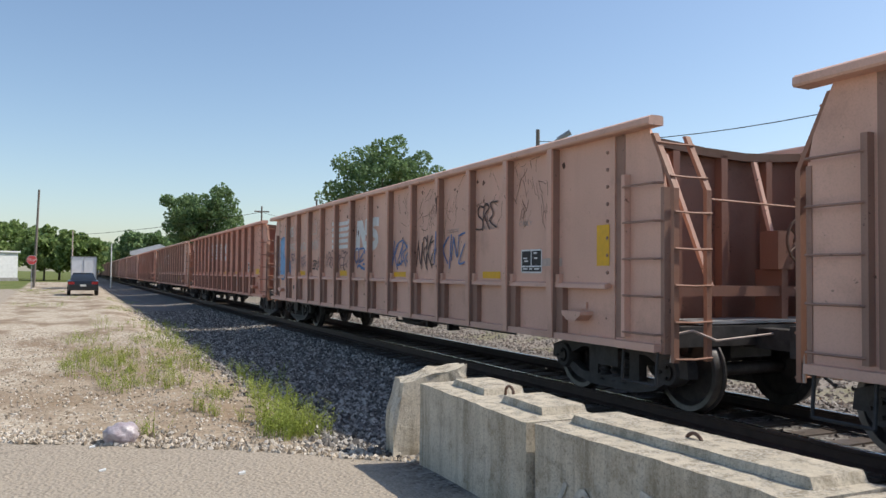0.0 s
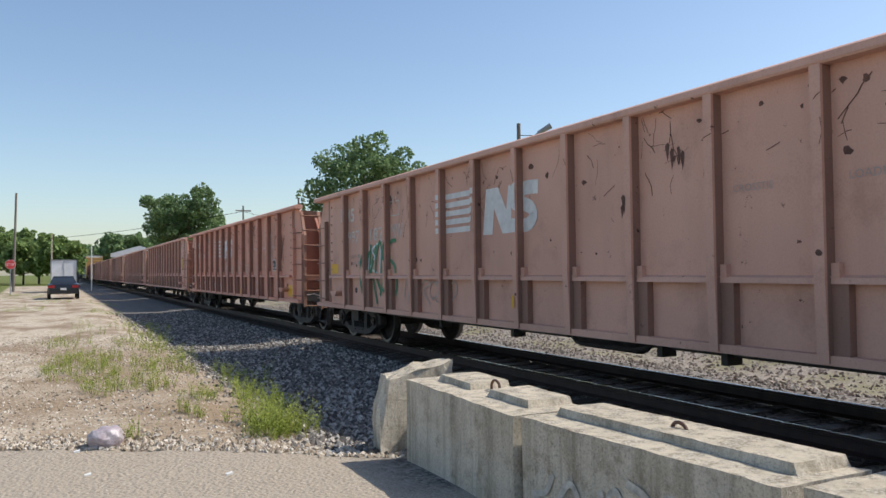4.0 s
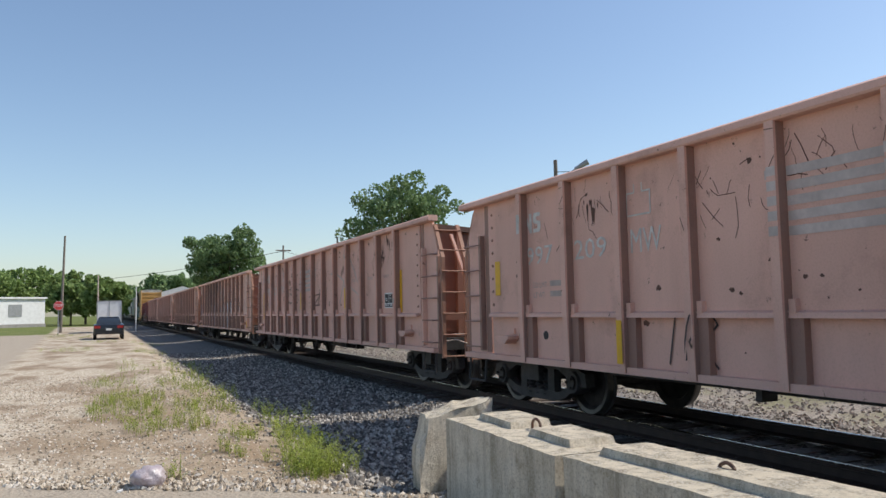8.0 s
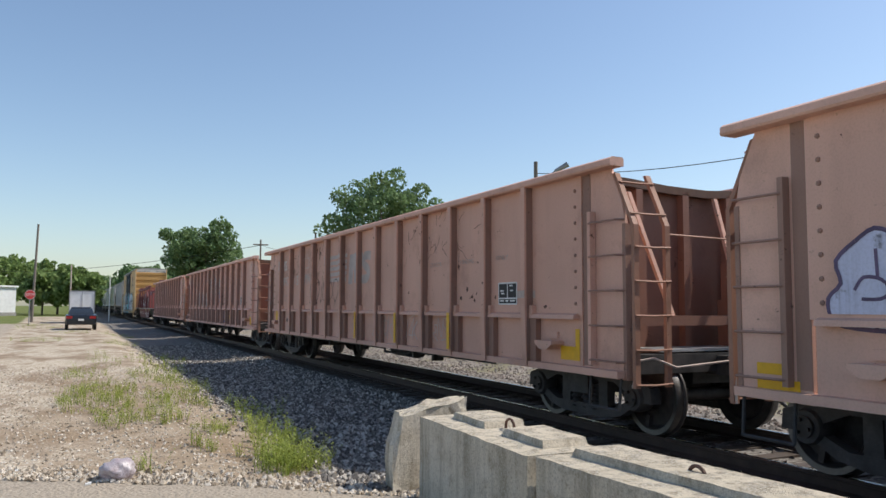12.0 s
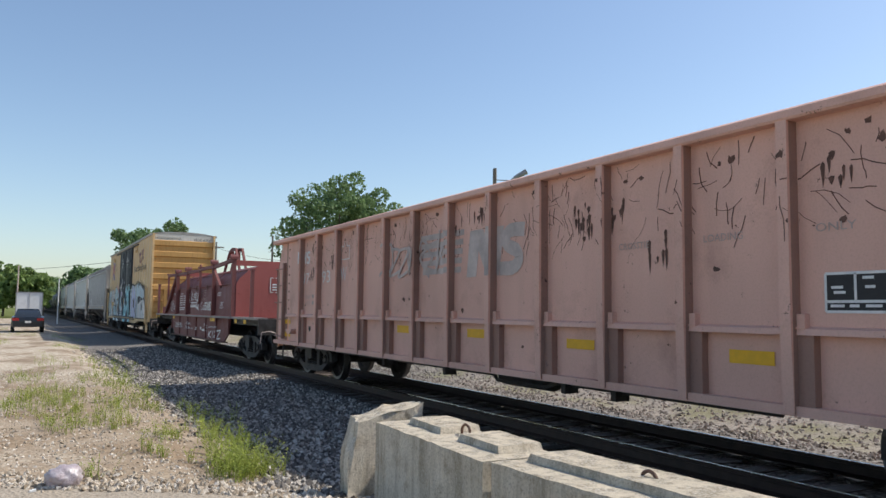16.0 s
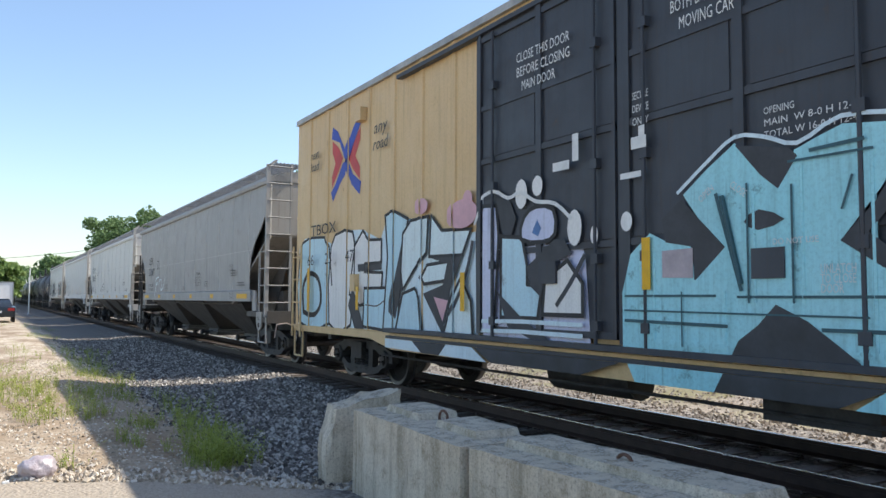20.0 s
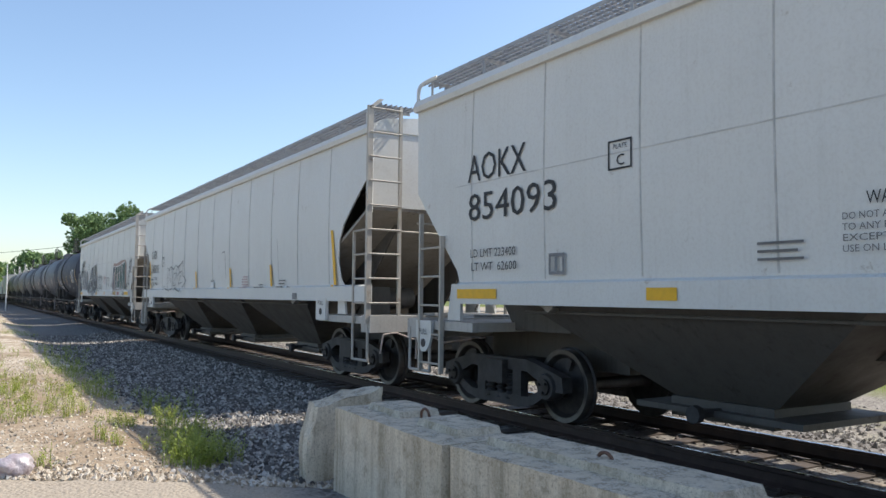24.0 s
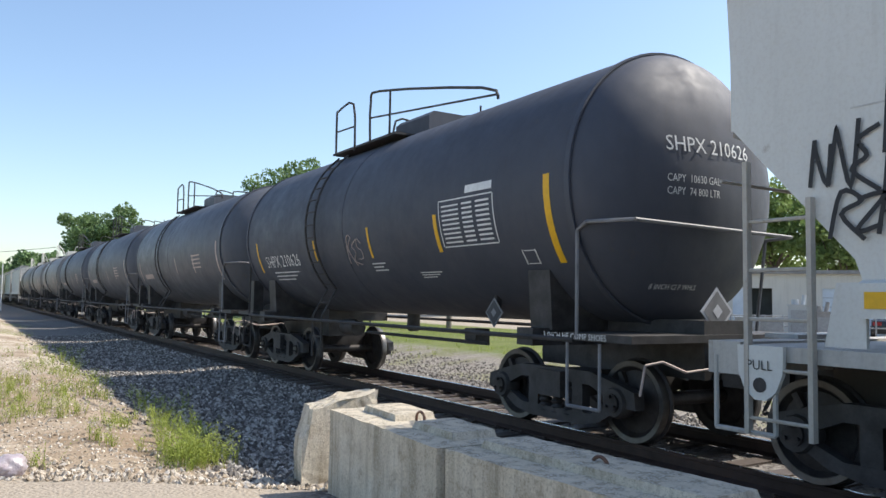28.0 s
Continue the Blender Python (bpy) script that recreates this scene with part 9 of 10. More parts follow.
for v in slab.vertices:
    # its side face bulges out at half height and is broken away above
    v.co.x -= 0.1 * min(1.0, max(0.0, (3.2 - v.co.x) / 0.6)) * max(0.0, 1 - ((v.co.z - 0.14) / 0.42) ** 2)
part("block_body", slab, None, rest)
# chalk scrawl on the blocks' face: round forms, one mesh a stroke
def fx(y):
    return 2.72 + (2.63 - 2.72) * (y - 2.30) / 1.89 - 0.009


CHALK = plain("chalk_paint", (0.56, 0.53, 0.47), 0.85, 0.3, 14.0)
scrawl_on_block = thing("chalk_scrawl", "pale spray-painted scrawl on a concrete block face", "graffiti")
for pts, wd in ((((3.86, 0.35), (3.93, 0.24), (4.06, 0.2), (3.96, 0.16)), 0.035), (((3.84, 0.02), (3.8, 0.22), (3.7, 0.34), (3.62, 0.26), (3.57, 0.06)), 0.04), (((3.78, 0.16), (3.58, 0.16)), 0.05),
                (((3.46, 0.04), (3.43, 0.36), (3.42, 0.2), (3.36, 0.36), (3.28, 0.36), (3.2, 0.06)), 0.038), (((3.22, 0.45), (3.1, 0.42), (3.02, 0.34), (2.94, 0.44), (2.88, 0.42), (2.96, 0.28), (3.08, 0.22), (3.12, 0.1)), 0.045)):
    s = Shape()
    line = smooth_line(list(pts), 5)
    for i, (a, b) in enumerate(zip(line[:-1], line[1:])):
        d = Vector((b[0] - a[0], b[1] - a[1]))
        if d.length > 1e-4:
            q = Vector((-d.y, d.x)).normalized() * wd / 2
            e = d.normalized() * 0.006
            s.face([(fx(y) - 0.0004 * (i % 5), y, z) for y, z in ((a[0] - e.x + q.x, a[1] - e.y + q.y), (b[0] + e.x + q.x, b[1] + e.y + q.y), (b[0] + e.x - q.x, b[1] + e.y - q.y), (a[0] - e.x - q.x, a[1] - e.y - q.y))])
    part("stroke", s, CHALK, scrawl_on_block, fix=False)

# ---- timber ties under the rails ----
def tie_mesh(seed):
    rng = random.Random(seed)
    s = Shape()
    w, l = 0.115, 1.3
    d = [rng.uniform(-0.012, 0.012) for _ in range(8)]
    s.hexa([(-l + d[0], -w, -0.17), (l + d[1], -w, -0.17), (l + d[2], w, -0.17), (-l + d[3], w, -0.17), (-l + d[4], -w + 0.01, 0.0), (l + d[5], -w + 0.01, d[0] * 0.5), (l + d[6], w - 0.01, 0.0), (-l + d[7], w - 0.01, d[1] * 0.5)])
    for sx in (-1, 1):
        s.box(sx * 0.7525 - 0.18, sx * 0.7525 + 0.18, -0.09, 0.09, 0.002, 0.012)
        for q in (-0.1, 0.1):
            s.box(sx * 0.7525 + q - 0.012, sx * 0.7525 + q + 0.012, -0.06, -0.036, 0.01, 0.035)
    return s.mesh("tie", TIE, False)


tie_meshes = [tie_mesh(i) for i in range(4)]
rng = random.Random(61)
far_ties = Shape()
for i in range(480):
    y = -4.0 + 0.53 * i
    if i < 140:
        o = new("tie", tie_meshes[i % 4])
        o.parent = track
        o.location = (XC + rng.uniform(-0.04, 0.04), y + rng.uniform(-0.03, 0.03), ZR - 0.182)
        o.rotation_euler = (0, 0, rng.uniform(-0.015, 0.015))
    else:
        far_ties.box(XC - 1.3, XC + 1.3, y - 0.11, y + 0.11, ZR - 0.35, ZR - 0.182)
rest_ties = part("far_ties", far_ties, TIE, track)
rest_ties["kind"] = "stuff"


def at(az, d, z=0.0):
    """A place by its bearing from the camera's spot (degrees from +y towards +x) and distance."""
    return Vector((d * math.sin(radians(az)), d * math.cos(radians(az)), z))


# ---- plants ----
def leaf_mat(name, dark, light, dry):
    n = Nodes(name)
    isl = n.t.nodes.new("ShaderNodeNewGeometry").outputs["Random Per Island"]
    big = n.noise(0.5, 3.0)
    c = n.mix(isl, dark, light)
    c = n.mix(n.ramp(big, 0.45, 0.75, 0, 0.5), c, dry)
    m = n.done(c, 0.6, spec=0.25)
    n.bsdf.inputs["Subsurface Weight"].default_value = 0.0
    tr = n.t.nodes.new("ShaderNodeBsdfTranslucent")
    n.put(tr.inputs["Color"], c)
    mx = n.t.nodes.new("ShaderNodeMixShader")
    mx.inputs[0].default_value = 0.35
    out = n.t.nodes["Material Output"]
    n.t.links.new(n.bsdf.outputs[0], mx.inputs[1])
    n.t.links.new(tr.outputs[0], mx.inputs[2])
    n.t.links.new(mx.outputs[0], out.inputs["Surface"])
    return m


LEAF = leaf_mat("maple_leaves", (0.095, 0.16, 0.07), (0.215, 0.32, 0.135), (0.25, 0.32, 0.15))
LEAF2 = leaf_mat("pale_leaves", (0.13, 0.20, 0.06), (0.27, 0.37, 0.125), (0.32, 0.37, 0.15))
BLADE = leaf_mat("weed_blades", (0.16, 0.21, 0.035), (0.36, 0.42, 0.085), (0.43, 0.42, 0.13))
BARK = worn_paint("bark", (0.10, 0.075, 0.055), rust=(0.05, 0.04, 0.03), fade=(0.16, 0.13, 0.10), wear=0.8)


def leaf_cloud(rng, centres, radii, count, size):
    """Leaf-sized bent quads, thickest near the skin of each clump."""
    n = count
    which = rng.choice(len(centres), n, p=np.array(radii) ** 2 / np.sum(np.array(radii) ** 2))
    d = rng.normal(0, 1, (n, 3))
    d /= np.linalg.norm(d, axis=1)[:, None]
    r = np.array(radii)[which] * rng.uniform(0.55, 1.08, n) ** 0.6
    p = np.array(centres)[which] + d * r[:, None] * np.array([1, 1, 0.85])
    a = rng.normal(0, 1, (n, 3))
    a /= np.linalg.norm(a, axis=1)[:, None]
    b = np.cross(a, rng.normal(0, 1, (n, 3)))
    b /= np.linalg.norm(b, axis=1)[:, None]
    s = rng.uniform(size * 0.6, size * 1.3, (n, 1))
    c = np.cross(a, b) * s * 0.25
    v = np.stack([p - a * s - b * s * 0.6, p + a * s - b * s * 0.5 + c, p + a * s * 0.9 + b * s * 0.6, p - a * s * 0.8 + b * s * 0.6 + c], 1)
    me = bpy.data.meshes.new("crown")
    me.from_pydata(v.reshape(-1, 3).tolist(), [], (4 * np.arange(n)[:, None] + np.arange(4)).tolist())
    return me


def tree(pos, height, width, seed, leaves=3000, size=0.3, mat=None, low=0.25, lobes=15, label="broad green shade tree in full leaf"):
    rng = np.random.RandomState(seed)
    t = thing("tree", label, "tree")
    t.location = pos
    s = Shape()
    tr = 0.025 * height
    s.tube((0, 0, -0.2), (0.1, 0.05, height * 0.45), tr, 9, tr * 0.6)
    cs, rs = [], []
    for k in range(lobes):
        a = 2.4 * k + rng.uniform(-0.4, 0.4)
        h = low + 0.14 + (0.80 - low - 0.06) * ((k + 0.5) / lobes) ** 0.9
        env = math.sin(math.pi * min(0.97, max(0.05, (h - low * 0.6) / (1.04 - low * 0.6))) ** 0.9) ** 0.5
        rad = width * 0.5 * env * rng.uniform(0.45, 0.82)
        R = width * rng.uniform(0.13, 0.21)
        c = np.array((math.cos(a) * rad, math.sin(a) * rad, height * h + R * 0.2))
        s.tube((0.05, 0.03, height * rng.uniform(0.22, 0.42)), tuple(c), tr * 0.35, 6, tr * 0.1)
        cs.append(tuple(c))
        rs.append(R * 0.55)
        # small clumps on the lobe's skin give the ragged outline
        for _ in range(9):
            d = rng.normal(0, 1, 3)
            d[2] = abs(d[2]) * 0.9 - 0.25
            d /= np.linalg.norm(d)
            cs.append(tuple(c + d * R * rng.uniform(0.7, 1.15)))
            rs.append(R * rng.uniform(0.26, 0.46))
    for _ in range(6):
        cs.append((rng.normal(0, width * 0.1), rng.normal(0, width * 0.1), height * rng.uniform(0.45, 0.8)))
        rs.append(width * 0.15)
    part("trunk", s, BARK, t)
    me = leaf_cloud(rng, cs, rs, leaves, size)
    me.materials.append(mat or LEAF)
    part("crown", me, None, t)
    return t


tree(at(20.8, 66, 0), 12.4, 10.4, 1, 17000, 0.125, lobes=17, label="dark green maple tree behind the train")
tree(at(8.1, 112, 0), 12.7, 11.0, 2, 15000, 0.17, lobes=20, label="round green shade tree behind the train")
tree(at(4.2, 190, 0), 10.5, 11.0, 3, 3600, 0.36)
tree(at(2.4, 240, 0), 9.5, 12.0, 4, 3000, 0.42)
tree(at(6.2, 230, 0), 11.5, 12.0, 5, 3000, 0.42)
tree(at(35.2, 82, 0), 14.2, 8.5, 6, 7000, 0.2, LEAF2, label="tall pale green tree behind the sheds")
tree(at(38.6, 95, 0), 12.0, 9.0, 7, 5000, 0.22)
tree(at(42.3, 92, 0), 11.0, 6.0, 8, 4500, 0.2, LEAF2)
tree(at(46.9, 100, 0), 8.0, 8.0, 9, 4500, 0.22)
tree(at(54.8, 76, 0), 13.0, 9.5, 10, 8000, 0.18, LEAF2, label="bright green tree behind the garages")
tree(at(59.0, 72, 0), 10.5, 8.0, 11, 8000, 0.18, LEAF2, label="bright green tree behind the garages")
tree(at(63.5, 74, 0), 11.5, 9.0, 12, 6000, 0.2, LEAF2)
tree(at(51.0, 90, 0), 9.0, 6.5, 13, 4500, 0.22)
# most end-of-lot trees take lighter leaves: distance haze put into the colour
for i, (az, d, h, w, m) in enumerate(((-9.0, 150, 9.0, 12, LEAF2), (-6.5, 160, 10.0, 12, LEAF2), (-4.6, 165, 10.2, 12, LEAF2), (-2.6, 170, 10.0, 11, LEAF2), (-1.0, 150, 8.6, 9, LEAF2), (0.2, 135, 7.2, 8, LEAF2), (-1.9, 140, 7.0, 8, LEAF2), (1.3, 200, 6.5, 9, LEAF))):
    tree(at(az, d, 0), h, w, 30 + i, 4000, 0.3, m, 0.08, 13, "leafy tree at the end of the lot")

# woods that close the view round the place
rng = np.random.RandomState(77)
cs, rs = [], []
for k in range(150):
    az = rng.uniform(14, 340)
    d = rng.uniform(280, 340)
    if 0 < az < 64:
        d += 60
    p = at(az, d)
    r = rng.uniform(4, 6.5)
    cs.append((p.x, p.y, r * rng.uniform(0.5, 0.9)))
    rs.append(r)
me = leaf_cloud(rng, cs, rs, 9000, 1.3)
me.materials.append(LEAF)
tagged(new("far_woods", me), "distant green woods round the place", "trees", kind="stuff")


def tufts(name, spots, blades, h, mat, label, seed, spread=0.12, leaflets=0):
    """Grassy blades in clumps; spots: (x, y, radius, clumps)."""
    rng = np.random.RandomState(seed)
    vs, fs = [], []
    for x, y, rad, n in spots:
        for _ in range(n):
            a, r = rng.uniform(0, 2 * np.pi), rad * math.sqrt(rng.uniform())
            cx, cy = x + r * math.cos(a) * 0.6, y + r * math.sin(a) * 1.5
            cz = float(ground_z(cx, cy))
            hh = h * rng.choice((0.45, 0.7, 1.0, 1.25), p=(0.35, 0.3, 0.25, 0.1)) * rng.uniform(0.8, 1.2)
            for _ in range(blades):
                b = rng.uniform(0, 2 * np.pi)
                o = Vector((cx + rng.normal(0, spread * 0.3), cy + rng.normal(0, spread * 0.3), cz - 0.01))
                lean = Vector((math.cos(b), math.sin(b), 0)) * hh * rng.uniform(0.1, 0.65)
                side = Vector((-math.sin(b), math.cos(b), 0))
                w = side * rng.uniform(0.002, 0.004)
                top = hh * rng.uniform(0.6, 1.0)
                mid = o + lean * 0.4 + Vector((0, 0, top * 0.6))
                tip = o + lean + Vector((0, 0, top))
                k = len(vs)
                vs += [tuple(o - w), tuple(o + w), tuple(mid + w * 0.8), tuple(mid - w * 0.8), tuple(tip)]
                fs += [(k, k + 1, k + 2, k + 3), (k + 3, k + 2, k + 4)]
                # feathery leaflets up the stem
                for q in range(leaflets):
                    t = 0.2 + 0.8 * (q + rng.uniform(0, 0.6)) / leaflets
                    c = o.lerp(mid, t / 0.6) if t < 0.6 else mid.lerp(tip, (t - 0.6) / 0.4)
                    g = rng.uniform(0, 2 * np.pi)
                    d = Vector((math.cos(g), math.sin(g), rng.uniform(0.1, 0.9))).normalized() * hh * rng.uniform(0.08, 0.2)
                    e = Vector((-math.sin(g), math.cos(g), 0)) * rng.uniform(0.003, 0.009)
                    k = len(vs)
                    vs += [tuple(c), tuple(c + d * 0.55 + e), tuple(c + d), tuple(c + d * 0.5 - e)]
                    fs.append((k, k + 1, k + 2, k + 3))
    me = bpy.data.meshes.new(name)
    me.from_pydata(vs, [], fs)
    me.materials.append(mat)
    return tagged(new(name, me), label, "weeds", kind="stuff")


tufts("weeds", [(2.05, 8.05, 0.5, 40), (2.3, 8.5, 0.42, 22), (2.3, 9.6, 0.55, 15), (2.5, 10.3, 0.49, 8), (2.3, 11.7, 0.69, 14), (2.7, 13.2, 0.83, 12)], 6, 0.32, BLADE, "tall feathery green weeds at the edge of the ballast", 41, 0.12, 13)
tufts("weeds", [(1.35, 9.05, 0.22, 10), (1.68, 10.6, 0.34, 22), (0.68, 8.2, 0.19, 6), (1.9, 8.1, 0.56, 22), (0.6, 11.5, 0.48, 25), (1.2, 11.6, 0.41, 22), (0.3, 13.6, 0.94, 59), (0.55, 15.6, 0.94, 66), (1.1, 13.3, 0.75, 28), (1.8, 14.2, 0.75, 32), (2.1, 17.2, 0.94, 44), (1.8, 18.8, 1.12, 44), (0.2, 19.5, 0.94, 28), (2.4, 22.5, 1.12, 32), (2.5, 27.0, 1.50, 37), (1.2, 24, 1.50, 22)], 5, 0.25, BLADE, "low feathery green weeds scattered on the gravel lot", 42, 0.14, 9)
tufts("weeds", [(-1.5, 40, 2.0, 30), (-2.0, 62, 3.0, 40), (-3.2, 70, 2.5, 40), (0.0, 50, 1.5, 16), (1.8, 36, 1.2, 24), (2.3, 48, 1.5, 26)], 12, 0.22, BLADE, "grass tufts on the far part of the lot", 43, 0.4)
tufts("grass", [(19.5, 12, 3.0, 160), (20.5, 22, 4.0, 220), (20.5, 34, 4.5, 220), (21, 48, 5, 200)], 10, 0.35, BLADE, "green grass on the verge beyond the track", 44, 0.5)
tufts("weeds", [(11.8, 5.5, 0.8, 16), (12.6, 9.5, 1.2, 26), (13.0, 15, 1.6, 30), (12.6, 22, 1.5, 20), (14.2, 5, 1.5, 60), (14.6, 9, 1.8, 80), (14.8, 14, 2.0, 80), (15, 20, 2.2, 80), (15, 28, 2.5, 80)], 8, 0.26, BLADE, "weeds in the pale gravel beyond the track", 45, 0.2)

# ---- the plastic bag ----
def plastic():
    n = Nodes("clear_plastic")
    f = n.noise(14.0, 4.0)
    c = n.mix(n.ramp(f, 0.35, 0.7), (0.46, 0.38, 0.41), (0.62, 0.58, 0.61))
    m = n.done(c, 0.35, f, 0.6, 0.03, spec=0.6)
    n.bsdf.inputs["Transmission Weight"].default_value = 0.25
    return m


bm = bmesh.new()
bmesh.ops.create_icosphere(bm, subdivisions=4, radius=1.0)
noise.seed_set(5)
for v in bm.verts:
    d = v.co.normalized()
    k = 1.0 + 0.22 * noise.noise(d * 1.6) + 0.13 * noise.noise(d * 4.0) + 0.06 * abs(noise.noise(d * 10.0))
    v.co = Vector((d.x * 0.155 * k, d.y * 0.13 * k, max(-0.085, d.z * 0.105 * k)))
s = Shape()
me = bpy.data.meshes.new("plastic_bag")
bm.to_mesh(me)
bm.free()
me.materials.append(plastic())
me.polygons.foreach_set("use_smooth", [True] * len(me.polygons))
bag = tagged(new("plastic_bag", me), "crumpled clear plastic bag lying on the gravel", "plastic bag")
bag.location = (0.42, 7.78, float(ground_z(0.42, 7.78)) + 0.08)
litter = Shape()
rng = random.Random(3)
for _ in range(5):
    x, y = rng.uniform(-0.5, 2.2), rng.uniform(6.0, 9.0)
    z = float(ground_z(x, y))
    litter.hexa([(x, y, z), (x + 0.05, y + 0.01, z), (x + 0.05, y + 0.05, z + 0.004), (x, y + 0.04, z), (x, y, z + 0.012), (x + 0.05, y + 0.01, z + 0.016), (x + 0.05, y + 0.05, z + 0.02), (x, y + 0.04, z + 0.012)])
tagged(new("paper_scraps", litter.mesh("paper_scraps", WHITE)), "small white paper scraps on the ground", "litter", kind="stuff")

# ---- vehicles parked on the lot ----
CARPAINT = plain("dark_car_paint", (0.018, 0.02, 0.026), 0.2, 0.1, 3.0, 0.2, 0.6)
GLASS = plain("dark_window_glass", (0.02, 0.024, 0.028), 0.08, 0.1, 2.0, 0.0, 0.7)
TYRE = plain("tyre_rubber", (0.02, 0.02, 0.02), 0.8, 0.2, 12.0)
TAIL = plain("red_tail_lamp", (0.35, 0.02, 0.02), 0.25, 0.1, 9.0)
TRUCKWHITE = plain("white_truck_body", (0.72, 0.73, 0.74), 0.45, 0.08, 2.0)


def sedan(pos, turn, paint, label):
    c = thing("parked_car", label, "car")
    c.matrix_basis = Matrix.Translation(pos) @ Matrix.Rotation(radians(turn), 4, "Z")
    prof = [(-2.3, 0.35), (-2.35, 0.62), (-2.28, 0.95), (-1.75, 1.02), (1.2, 0.98), (2.15, 0.82), (2.32, 0.6), (2.3, 0.32)]
    b = Shape()
    k, n = 0, len(prof)
    for x in (-0.9, -0.8, 0.8, 0.9):
        t = 0.94 if abs(x) > 0.85 else 1.0
        b.v += [(x, y * t, z * (0.97 if abs(x) > 0.85 else 1.0) + 0.0) for y, z in prof]
    for j in range(3):
        b.f += [(j * n + i, j * n + (i + 1) % n, (j + 1) * n + (i + 1) % n, (j + 1) * n + i) for i in range(n)]
    b.f += [tuple(range(n)), tuple(range(3 * n, 4 * n))]
    part("body", b, paint, c)
    cab = Shape().hexa([(-0.78, -1.72, 1.0), (0.78, -1.72, 1.0), (0.78, 1.05, 0.97), (-0.78, 1.05, 0.97), (-0.6, -1.05, 1.43), (0.6, -1.05, 1.43), (0.6, 0.25, 1.44), (-0.6, 0.25, 1.44)])
    part("cabin_glass", cab, GLASS, c)
    part("roof", Shape().hexa([(-0.62, -1.08, 1.42), (0.62, -1.08, 1.42), (0.62, 0.28, 1.43), (-0.62, 0.28, 1.43), (-0.55, -1.0, 1.47), (0.55, -1.0, 1.47), (0.55, 0.2, 1.47), (-0.55, 0.2, 1.47)]), paint, c)
    for x in (-0.68, 0.68):
        part("tail_lamp", Shape().box(x - 0.18, x + 0.18, -2.36, -2.28, 0.74, 0.9), TAIL, c)
        for y in (-1.4, 1.4):
            part("wheel", Shape().lathe([(0.2, x * 1.22 - 0.1), (0.32, x * 1.22 - 0.09), (0.32, x * 1.22 + 0.09), (0.2, x * 1.22 + 0.1)], "x", (0, y, 0.32), 16), TYRE, c)
    part("bumper", Shape().box(-0.8, 0.8, -2.4, -2.3, 0.38, 0.58), paint, c)
    part("licence_plate", Shape().box(-0.17, 0.17, -2.42, -2.40, 0.6, 0.73), WHITE, c)
    return c


sedan((0.43, 57.0, 0), 0, CARPAINT, "dark sedan parked on the gravel, seen from behind")
v = thing("box_truck", "white box truck parked beyond the dark car", "truck")
v.location = (0.62, 76.0, 0)
part("cargo_box", Shape().box(-1.02, 1.02, 0, 5.2, 0.75, 2.85), TRUCKWHITE, v)
part("door_frame", Shape().box(-1.04, -0.96, -0.04, 0, 0.72, 2.88).box(0.96, 1.04, -0.04, 0, 0.72, 2.88).box(-1.0, 1.0, -0.04, 0, 2.8, 2.88).box(-0.02, 0.02, -0.03, 0, 0.75, 2.8), TREAD, v)
part("bumper", Shape().box(-1.0, 1.0, -0.1, 0, 0.45, 0.65).box(-1.0, 1.0, 0.0, 5.2, 0.6, 0.75), BLACKISH, v)
part("cab", Shape().box(-0.95, 0.95, 5.3, 6.6, 0.5, 2.2), TRUCKWHITE, v)
for x in (-0.8, 0.8):
    for y in (0.9, 5.9):
        part("wheel", Shape().lathe([(0.25, x - 0.12), (0.4, x - 0.11), (0.4, x + 0.11), (0.25, x + 0.12)], "x", (0, y, 0.4), 16), TYRE, v)

# ---- stop sign, poles, lamp, wires ----
POLE = worn_paint("weathered_pole", (0.16, 0.135, 0.11), rust=(0.09, 0.07, 0.055), fade=(0.25, 0.22, 0.19), wear=0.4)
GREYSTEEL = plain("grey_steel", (0.34, 0.35, 0.36), 0.5, 0.15, 6.0, 0.4)
sg = thing("stop_sign", "red octagonal stop sign on a steel post", "road sign")
sg.location = (-3.3, 72.0, 0)
part("post", Shape().box(-0.035, 0.035, 0.0, 0.05, 0, 2.75), GREYSTEEL, sg)
oct_ = [(0.38 * math.cos(radians(22.5 + 45 * i)), 2.45 + 0.38 * math.sin(radians(22.5 + 45 * i))) for i in range(8)]
part("sign_rim", Shape().prism([(x * 1.06, 2.45 + (z - 2.45) * 1.06) for x, z in oct_], "y", -0.012, 0.0), WHITE, sg)
part("sign_face", Shape().prism(oct_, "y", -0.02, -0.012), RED, sg)
lettered("STOP", 0.3, -0.3, -0.026, 2.35, WHITE, sg, 0.6, FRONT)


def pole(pos, h, r, mat, label, lean=(0, 0), name="utility_pole"):
    p = thing(name, label, "pole")
    p.location = pos
    part("shaft", Shape().tube((0, 0, -0.2), (lean[0], lean[1], h), r, 10, r * 0.7), mat, p)
    return p


pole((-3.55, 82.0, 0), 9.2, 0.13, POLE, "leaning wooden utility pole at the lot's edge", (0.25, 0))
pole(at(-0.25, 100, 0), 6.3, 0.1, FADEDWHITE, "pale pole in front of the trees")
pole(at(2.15, 92, 0), 4.6, 0.07, WHITE, "slim white pole beside the track", name="signal_pole")
p = pole(at(12.1, 96, 0), 9.6, 0.14, POLE, "wooden utility pole behind the train")
part("crossarm", Shape().box(-0.9, 0.9, -0.06, 0.06, 8.9, 9.05), POLE, p)
p = pole(at(16.0, 64, 0), 7.6, 0.1, POLE, "short pole beside the maple tree")
lp = at(32.25, 42.5)
